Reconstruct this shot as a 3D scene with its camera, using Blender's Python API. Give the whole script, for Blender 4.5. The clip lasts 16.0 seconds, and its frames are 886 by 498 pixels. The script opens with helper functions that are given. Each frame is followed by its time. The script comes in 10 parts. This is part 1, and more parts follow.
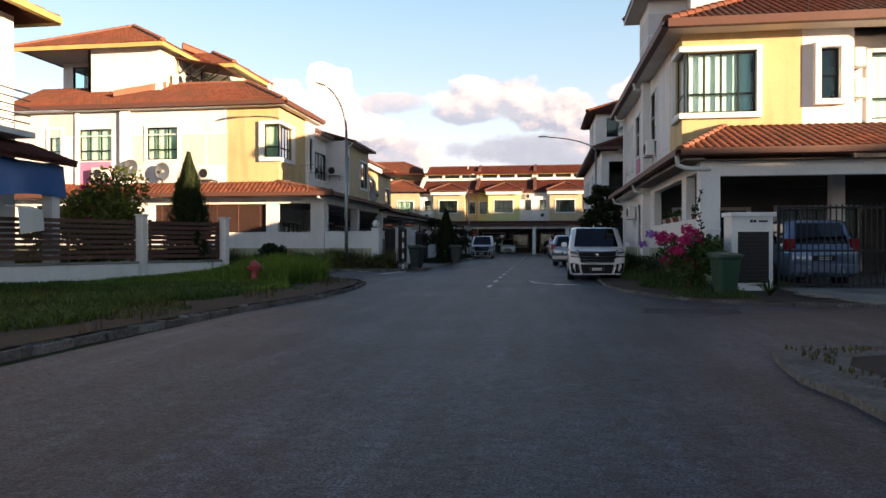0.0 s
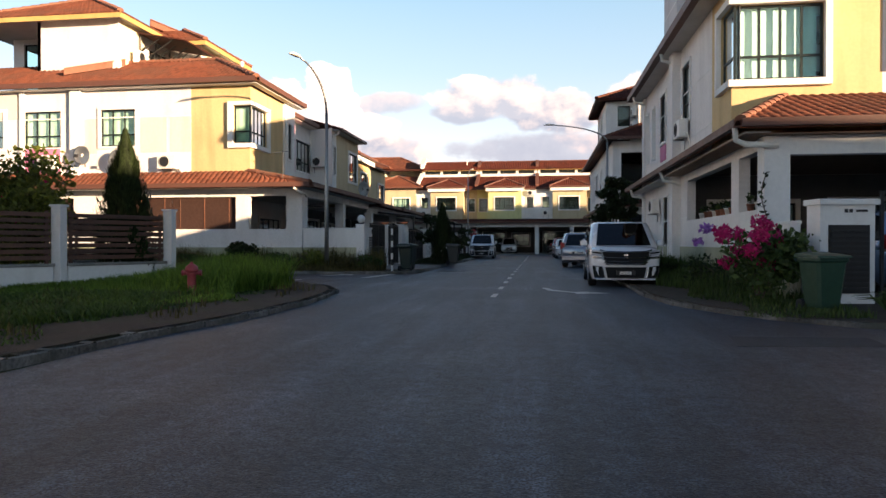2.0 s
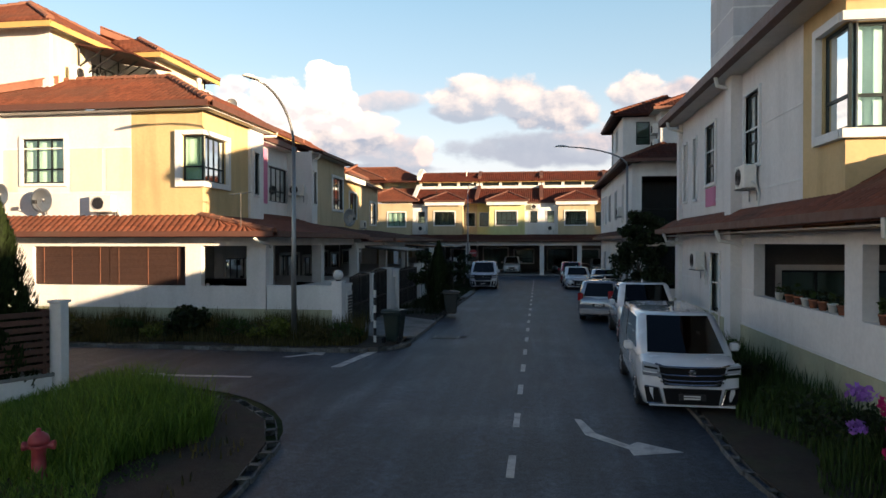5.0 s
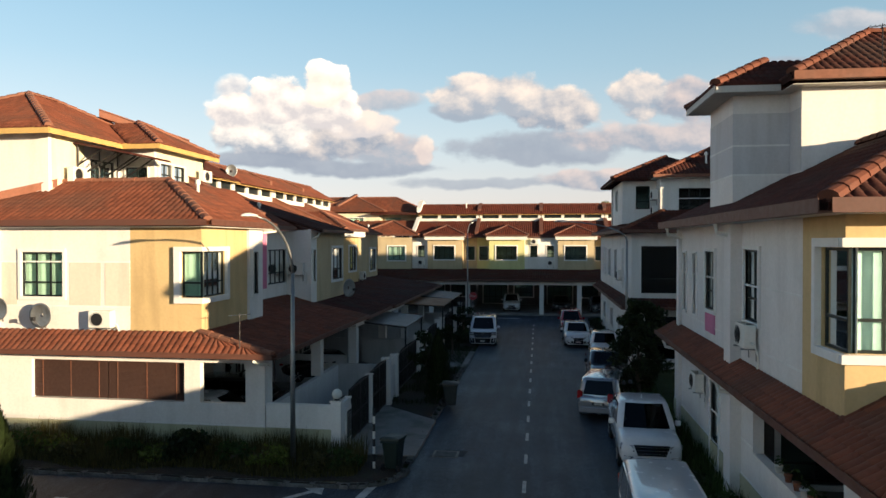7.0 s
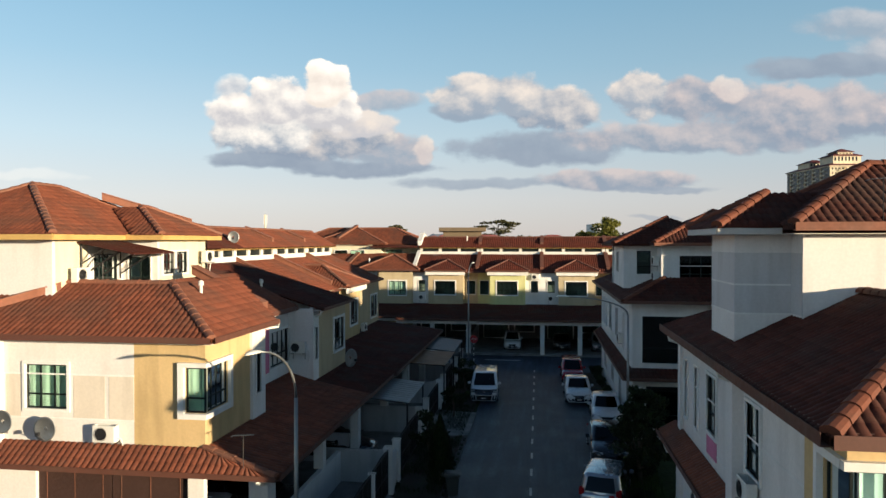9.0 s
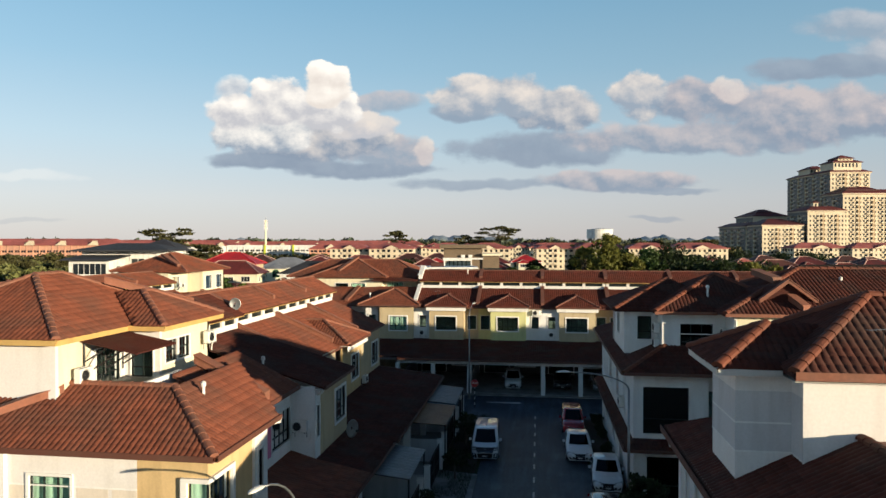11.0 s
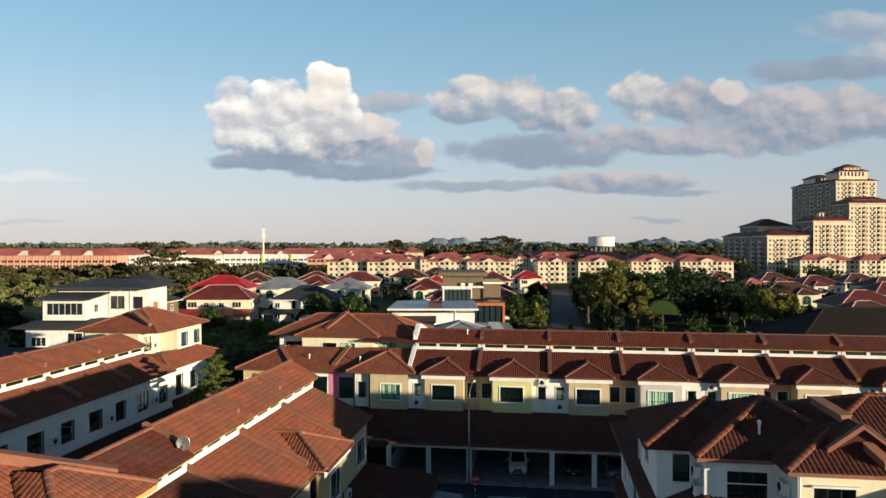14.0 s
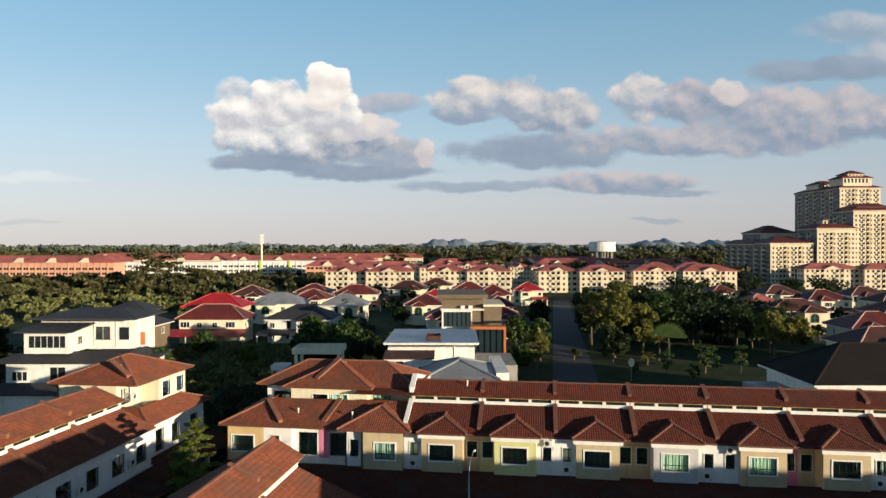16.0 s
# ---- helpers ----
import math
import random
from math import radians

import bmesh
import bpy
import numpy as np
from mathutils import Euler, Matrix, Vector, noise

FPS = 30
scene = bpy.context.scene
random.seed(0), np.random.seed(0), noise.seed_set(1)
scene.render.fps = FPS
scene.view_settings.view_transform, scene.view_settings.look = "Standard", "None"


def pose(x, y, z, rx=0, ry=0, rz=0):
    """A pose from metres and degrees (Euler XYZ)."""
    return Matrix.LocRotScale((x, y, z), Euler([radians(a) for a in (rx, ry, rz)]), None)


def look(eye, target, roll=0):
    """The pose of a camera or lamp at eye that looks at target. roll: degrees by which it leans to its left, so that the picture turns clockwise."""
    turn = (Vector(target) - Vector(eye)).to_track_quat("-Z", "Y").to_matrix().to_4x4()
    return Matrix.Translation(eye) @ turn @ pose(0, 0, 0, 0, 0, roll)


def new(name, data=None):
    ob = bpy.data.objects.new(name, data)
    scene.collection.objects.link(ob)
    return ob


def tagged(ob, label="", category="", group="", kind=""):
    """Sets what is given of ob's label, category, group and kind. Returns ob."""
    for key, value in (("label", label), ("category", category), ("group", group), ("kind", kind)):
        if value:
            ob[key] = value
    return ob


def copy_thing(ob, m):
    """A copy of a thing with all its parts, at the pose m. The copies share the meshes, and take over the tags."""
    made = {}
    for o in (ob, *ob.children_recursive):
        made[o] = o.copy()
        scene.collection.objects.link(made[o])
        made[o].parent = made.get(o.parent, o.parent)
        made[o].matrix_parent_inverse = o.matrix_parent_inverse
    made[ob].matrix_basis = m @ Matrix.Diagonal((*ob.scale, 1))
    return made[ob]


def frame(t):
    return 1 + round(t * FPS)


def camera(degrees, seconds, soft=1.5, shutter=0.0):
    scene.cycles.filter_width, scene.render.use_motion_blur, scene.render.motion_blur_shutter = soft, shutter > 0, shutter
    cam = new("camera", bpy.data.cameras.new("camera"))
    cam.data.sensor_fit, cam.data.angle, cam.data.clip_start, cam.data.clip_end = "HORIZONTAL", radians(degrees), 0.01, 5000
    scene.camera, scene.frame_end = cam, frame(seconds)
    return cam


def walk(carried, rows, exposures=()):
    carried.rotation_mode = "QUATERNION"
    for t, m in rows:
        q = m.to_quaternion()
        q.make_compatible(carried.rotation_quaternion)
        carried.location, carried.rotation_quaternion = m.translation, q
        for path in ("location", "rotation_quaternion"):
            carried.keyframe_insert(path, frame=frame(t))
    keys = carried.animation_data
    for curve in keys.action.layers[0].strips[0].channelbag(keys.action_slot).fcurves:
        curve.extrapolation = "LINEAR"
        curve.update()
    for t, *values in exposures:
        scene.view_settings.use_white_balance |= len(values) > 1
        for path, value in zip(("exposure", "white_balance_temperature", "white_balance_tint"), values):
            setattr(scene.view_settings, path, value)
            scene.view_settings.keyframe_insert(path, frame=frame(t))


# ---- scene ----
# ---------------------------------------------------------------- camera
cam = camera(65.5, 16.0)
PATH = [
    (0, pose(1.340, -0.000, 1.121, 89.624, 0, 8.034)),
    (0.5, pose(1.278, 0.451, 1.125, 89.608, 0, 8.011)),
    (1, pose(1.178, 1.342, 1.109, 89.593, 0, 7.987)),
    (1.5, pose(1.074, 2.480, 1.105, 89.577, 0, 7.964)),
    (2, pose(0.934, 3.956, 1.088, 89.577, 0, 7.956)),
    (2.5, pose(0.774, 5.498, 1.075, 89.577, 0, 7.948)),
    (3, pose(0.596, 7.203, 1.103, 89.577, 0, 7.940)),
    (3.2, pose(0.535, 7.720, 1.105, 89.566, 0, 7.934)),
    (5.3, pose(0.369, 8.934, 3.669, 89.447, 0, 7.875)),
    (5.5, pose(0.374, 8.944, 4.061, 89.436, 0, 7.870)),
    (6, pose(0.395, 8.924, 5.066, 89.412, 0, 7.877)),
    (6.5, pose(0.407, 8.982, 5.993, 89.389, 0, 7.885)),
    (7, pose(0.390, 8.987, 6.958, 89.365, 0, 7.893)),
    (7.5, pose(0.371, 9.003, 7.882, 89.365, 0, 7.893)),
    (8, pose(0.369, 9.007, 8.861, 89.365, 0, 7.893)),
    (8.5, pose(0.354, 8.980, 9.780, 89.365, 0, 7.893)),
    (9, pose(0.315, 8.920, 10.762, 89.365, 0, 7.893)),
    (9.5, pose(0.265, 8.867, 11.682, 89.377, 0, 7.893)),
    (10, pose(0.260, 8.836, 12.667, 89.389, 0, 7.893)),
    (10.2, pose(0.278, 8.794, 13.052, 89.398, 0, 7.897)),
    (12.5, pose(0.212, 10.296, 17.411, 89.506, 0, 7.940)),
    (13, pose(0.040, 11.892, 18.405, 89.524, 0, 7.940)),
    (13.5, pose(-0.164, 13.769, 19.370, 89.542, 0, 7.940)),
    (14, pose(-0.400, 16.006, 20.421, 89.559, 0, 7.940)),
    (14.5, pose(-0.610, 18.262, 21.424, 89.577, 0, 7.940)),
    (15, pose(-0.792, 20.218, 22.555, 89.585, 0, 7.940)),
    (15.5, pose(-0.902, 20.886, 23.580, 89.593, 0, 7.940)),
    (16, pose(-0.859, 20.629, 24.921, 89.600, 0, 7.940)),
]
EXPOSURES = [(0, 1.25, 7450, 25), (3, 1.28, 7300, 24), (5.5, 0.98, 7100, 18), (7, 0.74, 6900, 14), (9, 0.51, 6450, 11), (12.5, 0.40, 6250, 10), (16, 0.38, 6200, 11)]
walk(cam, PATH, EXPOSURES)

# ---------------------------------------------------------------- sun, sky
SUN_DIR = Vector((0.868, -0.490, 0.118)).normalized()
sun_data = bpy.data.lights.new("sun", "SUN")
sun_data.energy, sun_data.angle, sun_data.color = 6.2, radians(0.55), (1.0, 0.82, 0.56)
sun = new("sun", sun_data)
sun.matrix_world = look(SUN_DIR * 400, (0, 0, 0))

sky_world = bpy.data.worlds.new("evening_sky")
scene.world = sky_world
sky_world.use_nodes = True


def build_sky(nt):
    N, L = nt.nodes, nt.links
    bg = N["Background"]
    bg.inputs[1].default_value = 0.80

    def val(op, a, b=None, c=None, clamp=False):
        n = N.new("ShaderNodeMath")
        n.operation, n.use_clamp = op, clamp
        for i, s in enumerate((a, b, c)):
            if s is None:
                continue
            if isinstance(s, (int, float)):
                n.inputs[i].default_value = s
            else:
                L.new(s, n.inputs[i])
        return n.outputs[0]

    def mix(fac, a, b):
        n = N.new("ShaderNodeMix")
        n.data_type = "RGBA"
        for key, s in ((0, fac), (6, a), (7, b)):
            if isinstance(s, tuple):
                n.inputs[key].default_value = (*s, 1)
            elif isinstance(s, (int, float)):
                n.inputs[key].default_value = s
            else:
                L.new(s, n.inputs[key])
        return n.outputs[2]

    sky = N.new("ShaderNodeTexSky")
    sky.sky_type, sky.sun_disc = "NISHITA", False
    sky.sun_elevation, sky.sun_rotation = math.asin(SUN_DIR.z), math.atan2(SUN_DIR.x, SUN_DIR.y)
    sky.air_density, sky.dust_density, sky.ozone_density = 1.0, 0.4, 2.5
    scale = N.new("ShaderNodeVectorMath")
    scale.operation = "SCALE"
    scale.inputs[3].default_value = 0.14
    L.new(sky.outputs[0], scale.inputs[0])
    coord = N.new("ShaderNodeTexCoord")
    sep = N.new("ShaderNodeSeparateXYZ")
    L.new(coord.outputs["Generated"], sep.inputs[0])
    x, y, z = sep.outputs
    # evening haze: pale near the horizon, clear blue above
    ramp = N.new("ShaderNodeValToRGB")
    L.new(val("MULTIPLY", z, 1.0, clamp=True), ramp.inputs[0])
    els = ramp.color_ramp.elements
    els[0].position, els[0].color = 0.0, (0.60, 0.56, 0.55, 1)
    els[1].position, els[1].color = 1.0, (0.013, 0.03, 0.068, 1)
    for p, c in ((0.06, (0.62, 0.62, 0.63)), (0.14, (0.50, 0.62, 0.68)), (0.24, (0.33, 0.52, 0.64)), (0.36, (0.21, 0.42, 0.58)), (0.52, (0.045, 0.10, 0.19))):
        e = els.new(p)
        e.color = (*c, 1)
    base = mix(0.82, scale.outputs[0], ramp.outputs[0])
    # clouds, by direction: a along the view across the street's end, b upwards
    az = radians(7.89)
    fwd = val("ADD", val("MULTIPLY", x, -math.sin(az)), val("MULTIPLY", y, math.cos(az)))
    right = val("ADD", val("MULTIPLY", x, math.cos(az)), val("MULTIPLY", y, math.sin(az)))
    front = val("MAXIMUM", fwd, 0.05)
    a, b = val("DIVIDE", right, front), val("DIVIDE", z, front)
    comb = N.new("ShaderNodeCombineXYZ")
    L.new(a, comb.inputs[0]), L.new(b, comb.inputs[1])
    # the sky is paler on the side away from the sun
    side_ = val("SUBTRACT", 1.03, val("MULTIPLY", right, 0.24))
    shade_ = N.new("ShaderNodeVectorMath")
    shade_.operation = "SCALE"
    L.new(base, shade_.inputs[0]), L.new(side_, shade_.inputs[3])
    base = shade_.outputs[0]

    def moved(off, stretch=(1, 1, 1)):
        m = N.new("ShaderNodeMapping")
        m.inputs["Location"].default_value = off
        m.inputs["Scale"].default_value = stretch
        L.new(comb.outputs[0], m.inputs[0])
        return m.outputs[0]

    def fbm(vec, scale_, detail, rough=0.6):
        n = N.new("ShaderNodeTexNoise")
        n.inputs["Scale"].default_value, n.inputs["Detail"].default_value, n.inputs["Roughness"].default_value = scale_, detail, rough
        L.new(vec, n.inputs["Vector"])
        return val("SUBTRACT", n.outputs["Fac"], 0.5)

    def puffs(vec, scale_):
        n = N.new("ShaderNodeTexVoronoi")
        n.feature = "SMOOTH_F1"
        n.inputs["Scale"].default_value, n.inputs["Smoothness"].default_value = scale_, 0.35
        L.new(vec, n.inputs["Vector"])
        return val("SUBTRACT", 0.50, n.outputs["Distance"])

    def relief(dx, dy):
        v = moved((dx, dy, 0), (1, 1.25, 1))
        return val("ADD", val("MULTIPLY", fbm(v, 10, 8, 0.62), 1.9), val("MULTIPLY", puffs(v, 24), 0.62))

    field = relief(0, 0)
    emboss = val("SUBTRACT", field, relief(0.007, 0.012))
    wisp = val("MULTIPLY", fbm(moved((2, 5, 0), (0.55, 1.7, 1)), 12, 7), 3.0)
    wa = val("ADD", a, val("MULTIPLY", fbm(moved((4, 1, 0)), 9, 3), 0.05))
    wb = val("ADD", b, val("MULTIPLY", fbm(moved((1, 8, 0)), 11, 3), 0.028))
    out = base
    cream, grey, pink, white, dusk, slate = (0.80, 0.715, 0.63), (0.27, 0.325, 0.40), (0.60, 0.53, 0.51), (1.06, 0.98, 0.86), (0.56, 0.55, 0.56), (0.33, 0.385, 0.45)
    # centre (a, b), half sizes, lit colour, shaded colour, firmness, strength, puffiness
    CLOUDS = [
        (-0.61, 0.095, 0.09, 0.008, white, white, 1.0, 0.22, 0.3), (0.31, 0.034, 0.045, 0.004, grey, grey, 1.0, 0.45, 0.2), (-0.62, 0.032, 0.07, 0.004, grey, grey, 1.0, 0.2, 0.2),
        (0.06, 0.084, 0.12, 0.010, slate, grey, 1.2, 0.75, 0.2), (0.25, 0.089, 0.125, 0.016, pink, grey, 1.6, 0.9, 0.45), (0.33, 0.075, 0.07, 0.006, slate, grey, 1.2, 0.7, 0.2),
        (0.14, 0.136, 0.135, 0.026, slate, grey, 1.5, 0.92, 0.5), (0.37, 0.152, 0.20, 0.026, pink, grey, 1.5, 0.9, 0.5),
        (0.53, 0.188, 0.22, 0.046, pink, grey, 1.5, 0.95, 0.6), (0.80, 0.20, 0.20, 0.05, pink, grey, 1.5, 0.9, 0.6),
        (0.60, 0.312, 0.10, 0.024, dusk, slate, 1.0, 0.75, 0.3), (0.67, 0.282, 0.085, 0.028, dusk, slate, 1.1, 0.85, 0.3),
        (0.56, 0.252, 0.12, 0.020, slate, grey, 1.3, 0.9, 0.3), (0.36, 0.205, 0.08, 0.030, pink, grey, 1.8, 0.95, 0.6),
        (0.41, 0.220, 0.032, 0.020, cream, pink, 1.8, 0.9, 0.7), (0.28, 0.214, 0.045, 0.036, cream, slate, 2.2, 0.98, 0.8),
        (0.03, 0.190, 0.055, 0.015, slate, grey, 1.4, 0.85, 0.4), (0.16, 0.196, 0.075, 0.034, cream, grey, 1.9, 0.97, 0.7), (0.075, 0.212, 0.10, 0.030, cream, slate, 1.9, 0.97, 0.7),
        (-0.085, 0.203, 0.055, 0.018, pink, slate, 1.4, 0.8, 0.4),
        (-0.235, 0.120, 0.10, 0.017, slate, grey, 1.5, 0.97, 0.4), (-0.13, 0.105, 0.12, 0.014, slate, grey, 1.4, 0.95, 0.4),
        (-0.085, 0.130, 0.08, 0.026, pink, slate, 1.8, 0.97, 0.6), (-0.026, 0.130, 0.018, 0.022, cream, pink, 1.8, 0.85, 0.7),
        (-0.18, 0.148, 0.125, 0.030, cream, grey, 2.0, 1.0, 0.7), (-0.118, 0.170, 0.055, 0.020, cream, dusk, 2.0, 0.95, 0.7),
        (-0.262, 0.160, 0.078, 0.030, white, slate, 2.1, 1.0, 0.7), (-0.295, 0.190, 0.045, 0.026, white, dusk, 1.8, 1.0, 0.8),
        (-0.306, 0.221, 0.030, 0.018, white, dusk, 1.2, 0.8, 0.5), (-0.176, 0.195, 0.050, 0.036, white, dusk, 2.4, 1.0, 0.8),
        (-0.237, 0.208, 0.048, 0.036, white, dusk, 2.4, 1.0, 0.8), (-0.172, 0.226, 0.034, 0.032, white, cream, 2.6, 1.0, 0.8),
    ]
    ahead = val("MULTIPLY", fwd, 8.0, clamp=True)
    for u0, v0, su, sv, lit, shade, firm, strength, puffy in CLOUDS:
        da = val("DIVIDE", val("SUBTRACT", wa, u0), su)
        db = val("DIVIDE", val("SUBTRACT", wb, v0), sv)
        rr = val("ADD", val("MULTIPLY", da, da), val("MULTIPLY", db, db))
        body = val("ADD", val("SUBTRACT", 1.2, rr), val("ADD", val("MULTIPLY", field, 2.0 * puffy), val("MULTIPLY", wisp, 1.0 - puffy)))
        soft = val("MULTIPLY", body, firm, clamp=True)
        soft = val("MULTIPLY", val("MULTIPLY", soft, soft), val("SUBTRACT", 3.0, val("MULTIPLY", soft, 2.0)))
        alpha = val("MULTIPLY", soft, val("MULTIPLY", ahead, strength))
        light = val("ADD", val("MULTIPLY", db, 0.46), val("ADD", 0.44, val("ADD", val("MULTIPLY", emboss, 1.35), val("MULTIPLY", field, 0.5))), clamp=True)
        out = mix(alpha, out, mix(light, shade, lit))
    L.new(out, bg.inputs[0])


build_sky(sky_world.node_tree)

# ---------------------------------------------------------------- mesh helpers
class Geo:
    """Points and faces of one mesh."""

    def __init__(s):
        s.v, s.f = [], []

    def add(s, vs, fs):
        o = len(s.v)
        s.v.extend(tuple(p) for p in vs)
        s.f.extend(tuple(i + o for i in f) for f in fs)
        return s

    def box(s, x0, x1, y0, y1, z0, z1, e=0.0):
        if e <= 0:
            vs = [(x, y, z) for z in (z0, z1) for x, y in ((x0, y0), (x1, y0), (x1, y1), (x0, y1))]
            return s.add(vs, [(3, 2, 1, 0), (4, 5, 6, 7), (0, 1, 5, 4), (1, 2, 6, 5), (2, 3, 7, 6), (3, 0, 4, 7)])
        vs = []
        for z, d in ((z0, e), (z0 + e, 0), (z1 - e, 0), (z1, e)):
            vs += [(x0 + d + (e if not d else 0), y0 + d, z), (x1 - d - (e if not d else 0), y0 + d, z), (x1 - d, y0 + d + (e if not d else 0), z), (x1 - d, y1 - d - (e if not d else 0), z),
                   (x1 - d - (e if not d else 0), y1 - d, z), (x0 + d + (e if not d else 0), y1 - d, z), (x0 + d, y1 - d - (e if not d else 0), z), (x0 + d, y0 + d + (e if not d else 0), z)]
        fs = [tuple(range(7, -1, -1)), tuple(range(24, 32))]
        for k in range(3):
            fs += [(8 * k + i, 8 * k + (i + 1) % 8, 8 * k + 8 + (i + 1) % 8, 8 * k + 8 + i) for i in range(8)]
        return s.add(vs, fs)

    def hexa(s, o, a, b, c):
        o, a, b, c = map(Vector, (o, a, b, c))
        vs = [o, o + a, o + a + b, o + b, o + c, o + a + c, o + a + b + c, o + b + c]
        return s.add(vs, [(3, 2, 1, 0), (4, 5, 6, 7), (0, 1, 5, 4), (1, 2, 6, 5), (2, 3, 7, 6), (3, 0, 4, 7)])

    def prism(s, pts, z0, z1):
        n = len(pts)
        vs = [(x, y, z0) for x, y in pts] + [(x, y, z1) for x, y in pts]
        return s.add(vs, [tuple(range(n - 1, -1, -1)), tuple(range(n, 2 * n))] + [(i, (i + 1) % n, n + (i + 1) % n, n + i) for i in range(n)])

    def slab(s, pts, t):
        n = len(pts)
        vs = [tuple(p) for p in pts] + [(p[0], p[1], p[2] - t) for p in pts]
        return s.add(vs, [tuple(range(n)), tuple(range(2 * n - 1, n - 1, -1))] + [(i, n + i, n + (i + 1) % n, (i + 1) % n) for i in range(n)])

    def tube(s, pts, r, n=8, r1=None):
        pts = [Vector(p) for p in pts]
        r1 = r if r1 is None else r1
        m, vs = len(pts), []
        side = None
        for i, p in enumerate(pts):
            d = (pts[min(i + 1, m - 1)] - pts[max(i - 1, 0)]).normalized()
            if side is None:
                side = d.orthogonal().normalized()
            side = (side - d * side.dot(d)).normalized()
            up = d.cross(side)
            q = r + (r1 - r) * i / max(m - 1, 1)
            vs += [p + (side * math.cos(k * math.tau / n) + up * math.sin(k * math.tau / n)) * q for k in range(n)]
        fs = [(i * n + k, i * n + (k + 1) % n, (i + 1) * n + (k + 1) % n, (i + 1) * n + k) for i in range(m - 1) for k in range(n)]
        return s.add(vs, fs + [tuple(range(n - 1, -1, -1)), tuple(range((m - 1) * n, m * n))])

    def lathe(s, prof, n=16, c=(0, 0, 0)):
        vs = [(c[0] + r * math.cos(k * math.tau / n), c[1] + r * math.sin(k * math.tau / n), c[2] + z) for r, z in prof for k in range(n)]
        m = len(prof)
        fs = [(i * n + k, i * n + (k + 1) % n, (i + 1) * n + (k + 1) % n, (i + 1) * n + k) for i in range(m - 1) for k in range(n)]
        return s.add(vs, fs + [tuple(range(n - 1, -1, -1)), tuple(range((m - 1) * n, m * n))])

    def loft(s, rings, cap=True):
        n, m = len(rings[0]), len(rings)
        vs = [p for ring in rings for p in ring]
        fs = [(i * n + k, i * n + (k + 1) % n, (i + 1) * n + (k + 1) % n, (i + 1) * n + k) for i in range(m - 1) for k in range(n)]
        if cap:
            fs += [tuple(range(n - 1, -1, -1)), tuple(range((m - 1) * n, m * n))]
        return s.add(vs, fs)

    def mesh(s, name, smooth=False):
        me = bpy.data.meshes.new(name)
        seen, idx, vs = {}, [], []
        for p in s.v:
            k = (round(p[0], 4), round(p[1], 4), round(p[2], 4))
            if k not in seen:
                seen[k] = len(vs)
                vs.append(p)
            idx.append(seen[k])
        fs = [f for f in ([idx[i] for i in f] for f in s.f) if len(set(f)) == len(f)]
        me.from_pydata(vs, [], fs)
        if smooth:
            me.polygons.foreach_set("use_smooth", [True] * len(me.polygons))
        me.validate()
        me.update()
        return me


def part(name, geo, material, parent=None, label="", smooth=False):
    """One mesh object under a thing or a part."""
    me = geo.mesh(name, smooth) if isinstance(geo, Geo) else geo
    if material and not me.materials:
        me.materials.append(material)
    ob = new(name, me)
    if parent:
        ob.parent = parent
    if label:
        ob["label"] = label
    return ob


def thing(name, m, label, category, group="", kind=""):
    ob = new(name)
    ob.empty_display_size = 0.2
    ob.matrix_world = m
    return tagged(ob, label, category, group, kind)


def np_mesh(name, verts, faces, material, smooth=False):
    """A mesh from arrays: verts (n, 3), faces (m, 3 or 4)."""
    me = bpy.data.meshes.new(name)
    nv, (nf, k) = len(verts), faces.shape
    me.vertices.add(nv), me.loops.add(nf * k), me.polygons.add(nf)
    me.vertices.foreach_set("co", np.asarray(verts, np.float32).ravel())
    me.loops.foreach_set("vertex_index", faces.astype(np.int32).ravel())
    me.polygons.foreach_set("loop_start", np.arange(0, nf * k, k, dtype=np.int32))
    if smooth:
        me.polygons.foreach_set("use_smooth", np.ones(nf, bool))
    me.materials.append(material)
    me.update(calc_edges=True)
    return me


